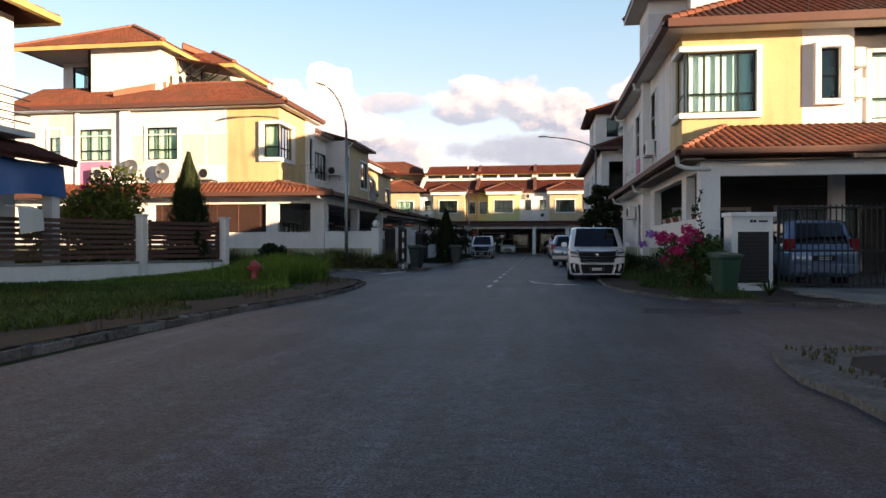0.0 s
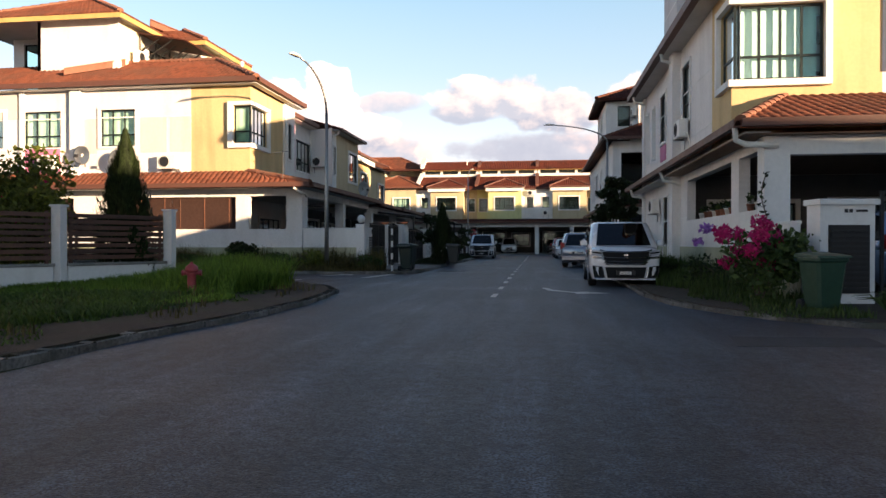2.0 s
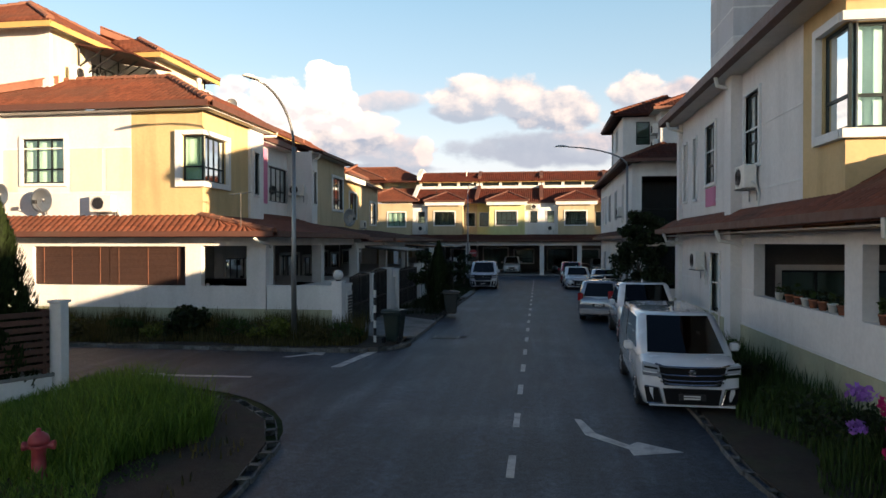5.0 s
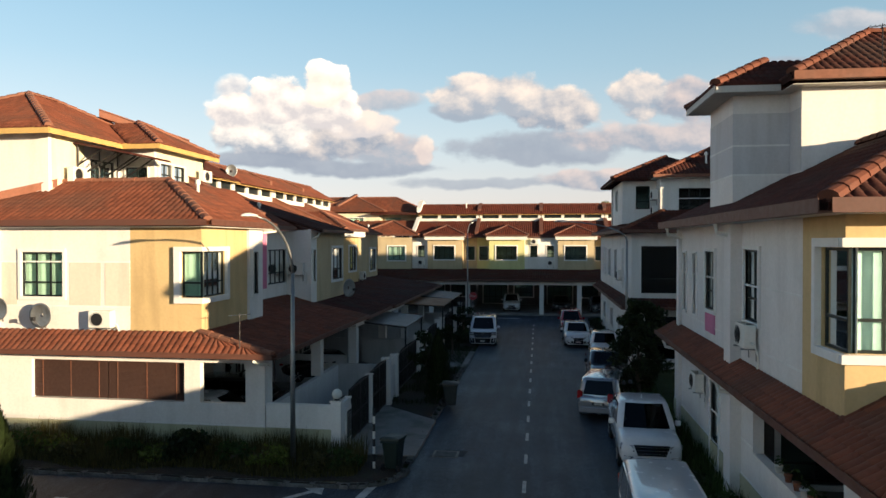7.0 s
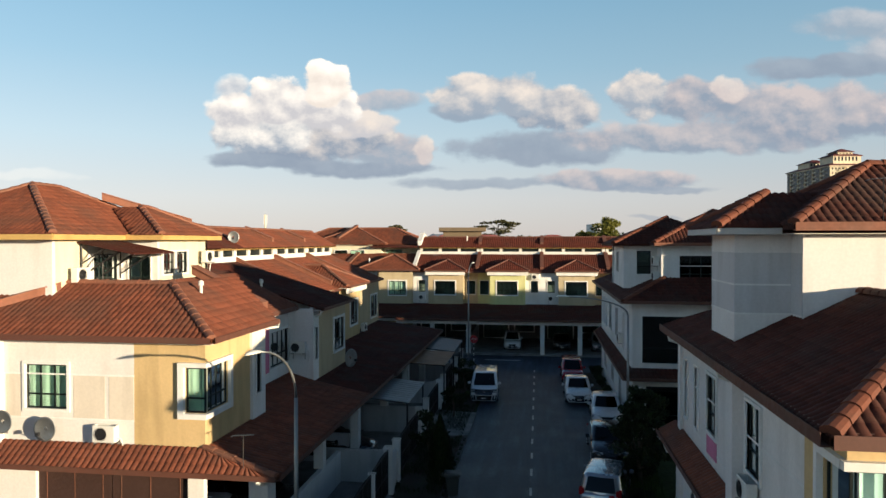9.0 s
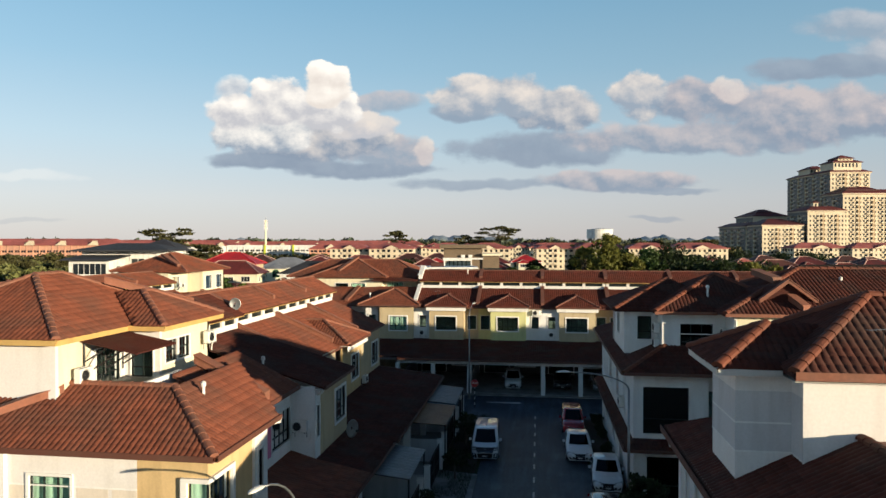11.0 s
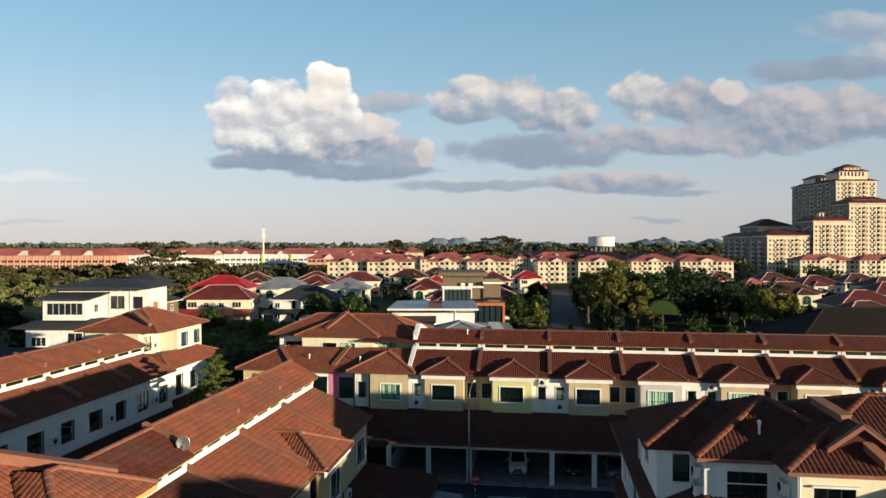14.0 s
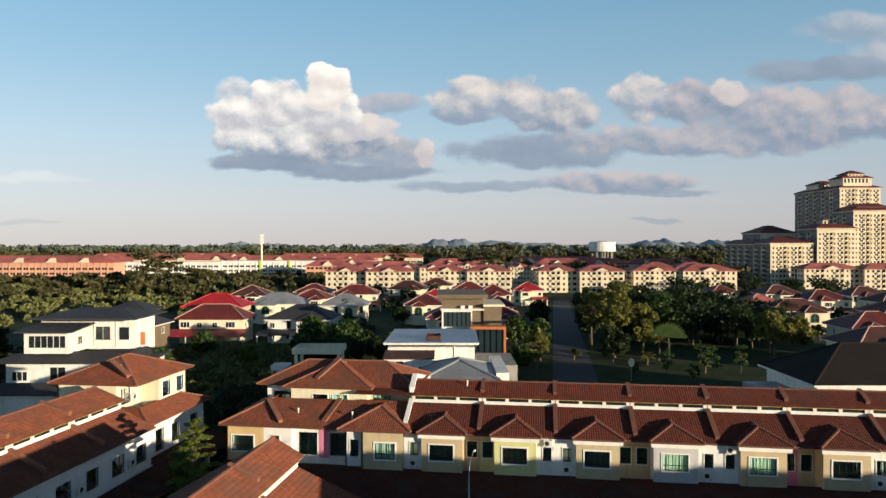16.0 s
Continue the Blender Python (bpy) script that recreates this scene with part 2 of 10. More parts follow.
# ---------------------------------------------------------------- materials
def material(name, color, rough=0.7, metal=0.0, vary=0.12, scale=3.0, bump=0.0, bump_scale=40.0, stain=None, stain_amt=0.0, stain_scale=0.6, island=0.0, spec=0.5, objrand=0.0, coat=0.0, streak=0.0):
    m = bpy.data.materials.new(name)
    m.use_nodes = True
    nt = m.node_tree
    N, L = nt.nodes, nt.links
    p = N["Principled BSDF"]
    p.inputs["Roughness"].default_value, p.inputs["Metallic"].default_value = rough, metal
    p.inputs["Specular IOR Level"].default_value = spec
    p.inputs["Coat Weight"].default_value, p.inputs["Coat Roughness"].default_value = coat, 0.04
    geo = N.new("ShaderNodeNewGeometry")
    tc = N.new("ShaderNodeTexCoord")
    src = geo.outputs["Position"]

    def noise_(sc, det, stretch=None):
        n = N.new("ShaderNodeTexNoise")
        n.inputs["Scale"].default_value, n.inputs["Detail"].default_value = sc, det
        if stretch:
            mp = N.new("ShaderNodeMapping")
            mp.inputs["Scale"].default_value = stretch
            L.new(src, mp.inputs[0]), L.new(mp.outputs[0], n.inputs["Vector"])
        else:
            L.new(src, n.inputs["Vector"])
        return n.outputs["Fac"]

    def mix(kind, fac, a, b):
        n = N.new("ShaderNodeMix")
        n.data_type, n.blend_type = "RGBA", kind
        for key, s in ((0, fac), (6, a), (7, b)):
            if isinstance(s, tuple):
                n.inputs[key].default_value = (*s, 1)
            elif isinstance(s, (int, float)):
                n.inputs[key].default_value = s
            else:
                L.new(s, n.inputs[key])
        return n.outputs[2]

    def span(s, a, b, c, d):
        n = N.new("ShaderNodeMapRange")
        for i, q in enumerate((a, b, c, d)):
            n.inputs[i + 1].default_value = q
        L.new(s, n.inputs[0])
        return n.outputs[0]

    grain, wide = noise_(scale * 6, 6), noise_(scale * 0.35, 5)
    col = mix("MULTIPLY", 1.0, color, mix("MIX", span(grain, 0.3, 0.7, 0, 1), (1 - vary,) * 3, (1 + vary * 0.6,) * 3))
    col = mix("MULTIPLY", 1.0, col, mix("MIX", span(wide, 0.3, 0.7, 0, 1), (1 - vary,) * 3, (1 + vary * 0.5,) * 3))
    if streak:
        col = mix("MULTIPLY", span(noise_(2.2, 6, (1, 1, 0.12)), 0.5, 0.72, 0, streak), col, (0.52, 0.50, 0.46))
    if island or objrand:
        r = geo.outputs["Random Per Island"]
        if objrand:
            r = N.new("ShaderNodeObjectInfo").outputs["Random"]
        k = island or objrand
        col = mix("MULTIPLY", 1.0, col, mix("MIX", r, (1 - k,) * 3, (1 + k * 0.7,) * 3))
    if stain:
        col = mix("MIX", span(noise_(stain_scale, 8), 0.48, 0.66, 0, stain_amt), col, stain)
    L.new(col, p.inputs["Base Color"])
    rv = span(noise_(scale * 2, 4), 0.3, 0.7, max(rough - 0.08, 0.02), min(rough + 0.1, 1))
    L.new(rv, p.inputs["Roughness"])
    if bump:
        b = N.new("ShaderNodeBump")
        b.inputs["Strength"].default_value, b.inputs["Distance"].default_value = bump, 0.02
        L.new(noise_(bump_scale, 4), b.inputs["Height"]), L.new(b.outputs[0], p.inputs["Normal"])
    return m


def glass(name, tint, see=0.5):
    m = bpy.data.materials.new(name)
    m.use_nodes = True
    N, L = m.node_tree.nodes, m.node_tree.links
    N.remove(N["Principled BSDF"])
    tr, gl, mx = N.new("ShaderNodeBsdfTransparent"), N.new("ShaderNodeBsdfGlossy"), N.new("ShaderNodeMixShader")
    tr.inputs[0].default_value = (*[c * see for c in tint], 1)
    gl.inputs["Roughness"].default_value = 0.03
    gl.inputs["Color"].default_value = (0.9, 0.95, 0.95, 1)
    fr = N.new("ShaderNodeFresnel")
    fr.inputs[0].default_value = 1.45
    L.new(fr.outputs[0], mx.inputs[0]), L.new(tr.outputs[0], mx.inputs[1]), L.new(gl.outputs[0], mx.inputs[2])
    L.new(mx.outputs[0], N["Material Output"].inputs[0])
    return m


def leafy(name, color, vary=0.5, trans=0.35):
    m = material(name, color, 0.55, vary=0.2, scale=1.2, island=vary, spec=0.3)
    p = m.node_tree.nodes["Principled BSDF"]
    d = m.node_tree.nodes.new("ShaderNodeBsdfTranslucent")
    mx = m.node_tree.nodes.new("ShaderNodeMixShader")
    mx.inputs[0].default_value = trans
    L = m.node_tree.links
    L.new(p.inputs["Base Color"].links[0].from_socket, d.inputs[0])
    L.new(p.outputs[0], mx.inputs[1]), L.new(d.outputs[0], mx.inputs[2])
    L.new(mx.outputs[0], m.node_tree.nodes["Material Output"].inputs[0])
    return m


GREY = (0.30, 0.30, 0.27)
WHITE = material("white_wall_paint", (0.76, 0.75, 0.72), 0.8, vary=0.05, scale=2, bump=0.08, stain=(0.50, 0.48, 0.42), stain_amt=0.25, streak=0.2)
PLASTER = material("off_white_wall_paint", (0.75, 0.72, 0.69), 0.82, vary=0.06, scale=2, bump=0.1, stain=(0.46, 0.43, 0.39), stain_amt=0.25, stain_scale=0.7, streak=0.2)
CREAM = material("cream_wall_paint", (0.72, 0.66, 0.48), 0.8, vary=0.05, scale=2, bump=0.08, stain=(0.50, 0.46, 0.36), stain_amt=0.25, streak=0.3)
TAN = material("ochre_wall_paint", (0.60, 0.43, 0.215), 0.8, vary=0.06, scale=2, bump=0.08, stain=(0.38, 0.28, 0.13), stain_amt=0.3, streak=0.4)
BEIGE = material("beige_wall_paint", (0.50, 0.41, 0.26), 0.8, vary=0.06, scale=2, bump=0.08, stain=(0.36, 0.30, 0.20), stain_amt=0.3, streak=0.4)
LIME = material("lime_wall_paint", (0.58, 0.57, 0.27), 0.8, vary=0.06, scale=2, bump=0.08, streak=0.3)
PALEGREY = material("pale_grey_wall_paint", (0.50, 0.49, 0.49), 0.8, vary=0.05, scale=2, bump=0.08, streak=0.35)
SAGE = material("sage_wall_paint", (0.44, 0.44, 0.30), 0.85, vary=0.08, scale=2, bump=0.08, stain=(0.22, 0.22, 0.15), stain_amt=0.5, streak=0.4)
PINK = material("pink_wall_paint", (0.62, 0.20, 0.33), 0.8, vary=0.05, streak=0.3)
MAROON = material("maroon_panel", (0.30, 0.04, 0.06), 0.7)
TILE = material("clay_roof_tile", (0.166, 0.050, 0.026), 0.72, vary=0.16, scale=2.5, bump=0.25, bump_scale=60, stain=(0.075, 0.042, 0.030), stain_amt=0.5, stain_scale=0.5, island=0.22, spec=0.3)
# stained old tile, its colour also lowered for roofs lying in shade
TILE_OLD_SHADE = material("weathered_roof_tile", (0.070, 0.018, 0.011), 0.80, vary=0.2, scale=2.5, bump=0.25, bump_scale=60, stain=(0.05, 0.034, 0.028), stain_amt=0.6, stain_scale=0.5, island=0.22, spec=0.25)
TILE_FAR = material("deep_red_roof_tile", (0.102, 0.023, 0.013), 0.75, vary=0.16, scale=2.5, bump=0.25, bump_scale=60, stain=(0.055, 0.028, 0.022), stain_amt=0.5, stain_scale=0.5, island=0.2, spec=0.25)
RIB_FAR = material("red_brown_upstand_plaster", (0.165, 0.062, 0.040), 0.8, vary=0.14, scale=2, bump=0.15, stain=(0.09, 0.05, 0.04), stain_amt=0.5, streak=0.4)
TILE_PIECE = material("loose_roof_tile", (0.166, 0.050, 0.026), 0.72, vary=0.16, scale=2.5, bump=0.25, bump_scale=60, stain=(0.075, 0.042, 0.030), stain_amt=0.45, objrand=0.25, spec=0.3)
RIB = material("terracotta_plaster", (0.25, 0.095, 0.055), 0.8, vary=0.14, scale=2, bump=0.15, stain=(0.11, 0.07, 0.05), stain_amt=0.5, streak=0.4)
GUTTER = material("brown_gutter_paint", (0.115, 0.044, 0.028), 0.6, vary=0.1, scale=3, stain=(0.1, 0.06, 0.04), stain_amt=0.4)
SOFFIT = material("soffit_board", (0.55, 0.53, 0.49), 0.8, vary=0.08, streak=0.2)
FASCIA = material("ochre_fascia", (0.56, 0.36, 0.12), 0.65, vary=0.1, streak=0.3)
ASPHALT = material("worn_asphalt", (0.025, 0.036, 0.052), 0.55, vary=0.5, scale=14, bump=0.55, bump_scale=60, stain=(0.058, 0.066, 0.080), stain_amt=0.6, stain_scale=0.45, spec=0.5)


def roughen_asphalt(m):
    """Stone grain and long pale tyre wear."""
    N, L = m.node_tree.nodes, m.node_tree.links
    p = N["Principled BSDF"]
    base = p.inputs["Base Color"].links[0].from_socket
    pos = N.new("ShaderNodeNewGeometry").outputs["Position"]

    def layer(base, vec_scale, noise_scale, detail, lo, hi, dark, light):
        mp, n, r, mx = N.new("ShaderNodeMapping"), N.new("ShaderNodeTexNoise"), N.new("ShaderNodeMapRange"), N.new("ShaderNodeMix")
        mp.inputs["Scale"].default_value = vec_scale
        n.inputs["Scale"].default_value, n.inputs["Detail"].default_value = noise_scale, detail
        r.inputs[1].default_value, r.inputs[2].default_value, r.inputs[3].default_value, r.inputs[4].default_value = lo, hi, dark, light
        L.new(pos, mp.inputs[0]), L.new(mp.outputs[0], n.inputs["Vector"]), L.new(n.outputs["Fac"], r.inputs[0])
        mx.data_type, mx.blend_type = "RGBA", "MULTIPLY"
        mx.inputs[0].default_value = 1.0
        L.new(base, mx.inputs[6]), L.new(r.outputs[0], mx.inputs[7])
        return mx.outputs[2]

    base = layer(base, (1, 1, 1), 62, 2, 0.40, 0.60, 0.22, 2.1)
    base = layer(base, (1, 1, 1), 0.3, 4, 0.36, 0.64, 0.80, 1.22)
    base = layer(base, (1, 1, 1), 11, 5, 0.34, 0.66, 0.56, 1.42)
    base = layer(base, (1.6, 0.12, 1), 1.6, 5, 0.42, 0.68, 0.80, 1.6)
    L.new(base, p.inputs["Base Color"])


roughen_asphalt(ASPHALT)
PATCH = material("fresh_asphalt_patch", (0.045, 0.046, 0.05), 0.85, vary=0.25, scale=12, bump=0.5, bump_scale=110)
CONCRETE = material("stained_concrete", (0.26, 0.25, 0.23), 0.88, vary=0.16, scale=3, bump=0.3, bump_scale=50, stain=(0.10, 0.10, 0.085), stain_amt=0.7, stain_scale=0.8)
KERB = material("kerb_concrete", (0.17, 0.165, 0.155), 0.9, vary=0.45, scale=4, bump=0.5, bump_scale=30, stain=(0.06, 0.065, 0.05), stain_amt=0.8, stain_scale=2.5, objrand=0.4)
SOIL = material("dark_verge_soil", (0.042, 0.027, 0.018), 0.95, vary=0.3, scale=5, bump=0.8, bump_scale=35, stain=(0.035, 0.045, 0.015), stain_amt=0.5, stain_scale=1.4)
LAWN = material("rough_lawn_soil", (0.036, 0.052, 0.018), 0.95, vary=0.35, scale=0.8, bump=0.8, bump_scale=6, stain=(0.07, 0.068, 0.026), stain_amt=0.6, stain_scale=0.12, spec=0.15)
MARK = material("road_marking_paint", (0.55, 0.55, 0.53), 0.75, vary=0.2, scale=8, stain=(0.2, 0.2, 0.2), stain_amt=0.6, stain_scale=4)
FRAME = material("dark_window_aluminium", (0.018, 0.026, 0.024), 0.4, 0.5, vary=0.1)
STEEL = material("galvanised_steel", (0.30, 0.31, 0.31), 0.45, 0.8, vary=0.12, scale=4, streak=0.25)
GRILLE = material("dark_iron_paint", (0.030, 0.028, 0.028), 0.5, 0.4, vary=0.15)
PLASTIC = material("white_plastic", (0.72, 0.71, 0.66), 0.45, vary=0.05, streak=0.2)
BLACKP = material("black_plastic", (0.018, 0.018, 0.02), 0.5, vary=0.1)
RUBBER = material("tyre_rubber", (0.016, 0.016, 0.017), 0.85, vary=0.2)
WOODEN = material("brown_slat_wood", (0.10, 0.042, 0.026), 0.6, vary=0.25, scale=4, streak=0.4, objrand=0.2)
BLIND = material("brown_roller_blind", (0.055, 0.025, 0.018), 0.75, vary=0.15, scale=5)
# shade inside rooms and porches, put into a dark wall colour
INTERIOR_SHADE = material("unlit_room_wall", (0.16, 0.15, 0.14), 0.9)
BINGREEN = material("green_bin_plastic", (0.012, 0.052, 0.032), 0.45, vary=0.12)
HYDRANT = material("faded_red_enamel", (0.38, 0.05, 0.06), 0.5, vary=0.15, stain=(0.2, 0.06, 0.05), stain_amt=0.4, stain_scale=6)
CURT_TEAL = material("teal_curtain", (0.78, 0.79, 0.78), 0.85, vary=0.1)
CURT_GREEN = material("green_curtain", (0.68, 0.70, 0.58), 0.85, vary=0.1)
CURT_PALE = material("pale_curtain", (0.55, 0.56, 0.50), 0.85, vary=0.1)
GLASS = glass("window_glass", (0.76, 0.95, 0.92), 1.0)
GLASS_DARK = glass("tinted_glass", (0.5, 0.55, 0.58), 0.22)
LEAF = leafy("leaf_green", (0.055, 0.095, 0.022))
LEAF_DK = leafy("dark_leaf", (0.026, 0.042, 0.013))
LEAF_LT = leafy("yellow_green_leaf", (0.14, 0.17, 0.03))
LEAF_DRY = leafy("dry_weed", (0.11, 0.095, 0.03))
GRASS = leafy("grass_blade", (0.15, 0.27, 0.04), 0.45, 0.5)
GRASS_LOW = leafy("trodden_grass_blade", (0.075, 0.135, 0.026), 0.45, 0.4)
PETAL = leafy("magenta_petal", (0.62, 0.02, 0.16), 0.3, 0.3)
PETAL_V = leafy("violet_petal", (0.40, 0.16, 0.55), 0.3, 0.3)
BARK = material("tree_bark", (0.11, 0.085, 0.06), 0.9, vary=0.3, scale=5, bump=0.6)

# ---------------------------------------------------------------- ground and roads
def flat(name, pts, z, mat, label="", th=None):
    g = Geo()
    if th:
        g.prism(pts, z - th, z)
    else:
        g.add([(x, y, z) for x, y in pts], [tuple(range(len(pts)))])
    return tagged(part(name, g, mat), label, kind="structure")


def arc(cx, cy, r, a0, a1, n=10):
    return [(cx + r * math.cos(radians(a0 + (a1 - a0) * i / n)), cy + r * math.sin(radians(a0 + (a1 - a0) * i / n))) for i in range(n + 1)]


flat("ground", [(-3000, -1500), (3000, -1500), (3000, 4500), (-3000, 4500)], -0.02, LAWN, "flat grassy ground reaching the horizon")
KL, KR = -3.55, 3.5
LS, LN, RS, RN = 22.9, 27.7, 7.8, 13.2
CROSS0, CROSS1 = 67.0, 74.0
road_parts = [
    [(KL, -60), (KR, -60), (KR, CROSS0), (KL, CROSS0)],
    [(-90, LS), (KL, LS), (KL, LN), (-90, LN)],
    [(KR, RS), (90, RS), (90, RN), (KR, RN)],
    [(-90, CROSS0), (90, CROSS0), (90, CROSS1), (-90, CROSS1)],
    [(KL, LS)] + arc(KL - 4.6, LS - 4.6, 4.6, 0, 90),
    [(KL, LN)] + arc(KL - 1.6, LN + 1.6, 1.6, 270, 360),
    [(KR, RN)] + arc(KR + 3.6, RN + 3.6, 3.6, 180, 270),
    [(KR, RS)] + arc(KR + 1.4, RS - 1.4, 1.4, 90, 180),
    [(KL, CROSS0)] + arc(KL - 3, CROSS0 - 3, 3, 0, 90),
    [(KR, CROSS0)] + arc(KR + 3, CROSS0 - 3, 3, 90, 180),
]
g = Geo()
for p in road_parts:
    g.add([(x, y, 0.0) for x, y in p], [tuple(range(len(p)))])
tagged(part("road", g, ASPHALT), "worn grey asphalt street with faint cracks", kind="structure")
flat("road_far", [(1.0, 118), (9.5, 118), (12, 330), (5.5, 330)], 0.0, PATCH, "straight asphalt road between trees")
flat("road_next", [(-33, 20), (-27.5, 20), (-27.5, 140), (-33, 140)], 0.004, ASPHALT, "asphalt street behind the terrace")

# raised verges
VERGE = 0.08
LEFT_EDGE = [(-3.95, -40), (-3.88, 7), (-3.72, 10.5), (-3.45, 12.4), (-3.28, 14.0), (-3.25, 15.8), (-3.36, 17.3), (-3.62, 18.9), (-4.2, 20.2), (-5.25, 21.4), (-6.5, 22.05), (-8.15, 22.6)]
RIGHT_EDGE = [(3.25, 46), (3.2, 22), (3.14, 18.5), (3.36, 16.5), (3.75, 15.4), (4.3, 14.3), (5.0, 13.55), (5.9, 13.25), (7.2, 13.15)]
flat("verge", [(-60, -40)] + [(x - 0.1, y - 0.03) for x, y in LEFT_EDGE] + [(-60, LS - 0.3)], VERGE, SOIL, "bare dark soil verge beside the kerb", th=0.2)
flat("verge", [(x + 0.08, y + 0.06) for x, y in RIGHT_EDGE] + [(60, RN + 0.2), (60, 18.0), (5.3, 18.0), (5.3, 66), (KR + 0.2, 66), (KR + 0.2, 46.2)], VERGE * 0.9, SOIL, "dark planted verge beside the house wall", th=0.2)
flat("verge", [(KL - 0.2, LN + 1.6), (KL - 0.2, 66), (-6.0, 66), (-6.0, LN + 2.0), (-60, LN + 2.0), (-60, LN + 0.2)] + arc(KL - 1.6, LN + 1.6, 1.45, 270, 350, 5), VERGE * 0.9, SOIL, "narrow soil verge in front of the gates", th=0.2)
flat("verge", [(KR + 1.4, RS - 0.2), (60, RS - 0.2), (60, -40), (KR + 0.2, -40), (KR + 0.2, RS - 1.4)], 0.05, SOIL, "grassy verge at the side road corner", th=0.2)
flat("driveway", [(KL + 0.05, 30.6), (KL + 0.05, 35.0), (-6.0, 37.2), (-6.0, 30.6)], 0.115, CONCRETE, "pale concrete driveway at the gate", th=0.2)
flat("driveway", [(KL + 0.05, 46.5), (KL + 0.05, 51.5), (-6.0, 52), (-6.0, 46)], 0.115, CONCRETE, "pale concrete driveway at the gate", th=0.2)
flat("driveway", [(7.0, RN - 0.1), (14.5, RN - 0.1), (14.0, 18.1), (6.8, 18.1)], 0.115, CONCRETE, "stained concrete driveway before the gate", th=0.2)
flat("driveway", [(-31, 74.0), (66, 74.0), (66, 76.5), (-31, 76.5)], 0.06, CONCRETE, "concrete apron before the far porches", th=0.2)
flat("yard", [(-9.0, 30.3), (-6.0, 30.3), (-6.0, 66), (-9.0, 66)], 0.12, CONCRETE, "concrete front yards of the terrace", th=0.1)


def kerb_line(pts, name="kerb", h=0.115, w=0.24, step=0.8, side=1):
    """Worn kerb stones, one by one, along a line."""
    holder = thing(name, pose(pts[0][0], pts[0][1], 0), "worn grey concrete kerb stones along the road edge", "kerb", kind="structure")
    inv = pose(pts[0][0], pts[0][1], 0).inverted()
    P = [Vector((*p, 0)) for p in pts]
    rest, mesh = 0.0, None
    for a, b in zip(P, P[1:]):
        d = b - a
        ln = d.length
        n = max(1, round(ln / step))
        d.normalize()
        for i in range(n):
            c = a + d * (ln * (i + 0.5) / n)
            if mesh is None:
                mesh = Geo().box(-0.5, 0.5, -0.5, 0.5, -0.6, 1.0, 0.12).mesh("kerb_stone")
                mesh.materials.append(KERB)
            k = new("kerb_stone", mesh)
            k.parent = holder
            k.matrix_parent_inverse = inv
            k.matrix_basis = pose(c.x + random.uniform(-0.025, 0.025), c.y + random.uniform(-0.025, 0.025), 0, random.uniform(-4, 4), random.uniform(-1.5, 1.5), math.degrees(math.atan2(d.y, d.x)) + random.uniform(-1, 1)) @ Matrix.Diagonal((ln / n * 1.03, w, h * random.uniform(0.85, 1.05), 1))


kerb_line([(-3.9, -12)] + LEFT_EDGE[1:] + [(-26, LS - 0.1)], h=0.085, w=0.2, step=0.62)
kerb_line(RIGHT_EDGE + [(20, RN + 0.1)], h=0.075, w=0.16, step=0.6)
kerb_line([(KL - 0.1, 46), (KL - 0.1, LN + 1.6)] + list(reversed([(x, y + 0.1) for x, y in arc(KL - 1.6, LN + 1.6, 1.6, 270, 360)])) + [(-24, LN + 0.1)])
flat("apron", [(3.46, -6), (3.5, 5.2), (3.42, 5.9), (3.5, 6.6), (3.62, 7.2), (3.9, 7.62), (4.5, 7.75), (6.2, 7.7), (14, 7.78), (14, 7.3), (6.1, 7.22), (4.75, 7.2), (4.25, 6.95), (4.02, 6.45), (4.08, 5.6), (3.98, 4.4), (4.02, -6)], 0.062, KERB, "worn concrete drain edge at the side road corner", th=0.1)

# paint on the road
i = 0
for q in np.arange(18.0, 66, 2.52):
    tagged(part("lane_dash", Geo().box(-0.055, 0.055, q, q + 0.95, 0.001, 0.006), MARK), "worn white centre-line dash on the asphalt", "road marking", "centre-line dashes")


def marking(pts, label):
    g = Geo().prism(pts, 0.001, 0.006)
    return tagged(part("road_arrow", g, MARK), label, "road marking")


marking([(1.0, 21.2), (1.12, 21.15), (1.3, 20.3), (1.75, 19.72), (1.9, 19.9), (2.5, 19.45), (1.75, 19.2), (1.72, 19.5), (1.12, 20.2)], "curved white turn arrow on the asphalt")
marking([(-4.75, 25.5), (-4.5, 25.5), (-4.15, 28.0), (-4.4, 28.0)], "short white stop line on the asphalt")
marking([(-9.2, 23.95), (-8.4, 23.7), (-8.4, 23.85), (-6.2, 23.95), (-6.2, 24.1), (-8.4, 24.05), (-8.4, 24.25)], "white side-road arrow on the asphalt")
marking([(-6.5, 26.8), (-6.3, 26.75), (-5.8, 27.3), (-5.5, 27.2), (-5.6, 27.75), (-6.1, 27.6), (-5.9, 27.45)], "white side-road arrow on the asphalt")
marking([(-4.5, 71.3), (-1.5, 71.1), (-1.2, 71.4), (-1.5, 71.7), (-4.5, 71.5)], "white arrow at the street's end")
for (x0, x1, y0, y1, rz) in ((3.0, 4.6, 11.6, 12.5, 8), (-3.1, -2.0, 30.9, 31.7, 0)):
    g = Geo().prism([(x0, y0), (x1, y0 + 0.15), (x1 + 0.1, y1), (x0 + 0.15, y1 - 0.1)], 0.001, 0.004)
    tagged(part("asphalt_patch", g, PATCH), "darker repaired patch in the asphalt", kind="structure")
cover = thing("manhole_cover", pose(-2.6, 31.2, 0.004), "square iron drain cover set in the road", "manhole cover")
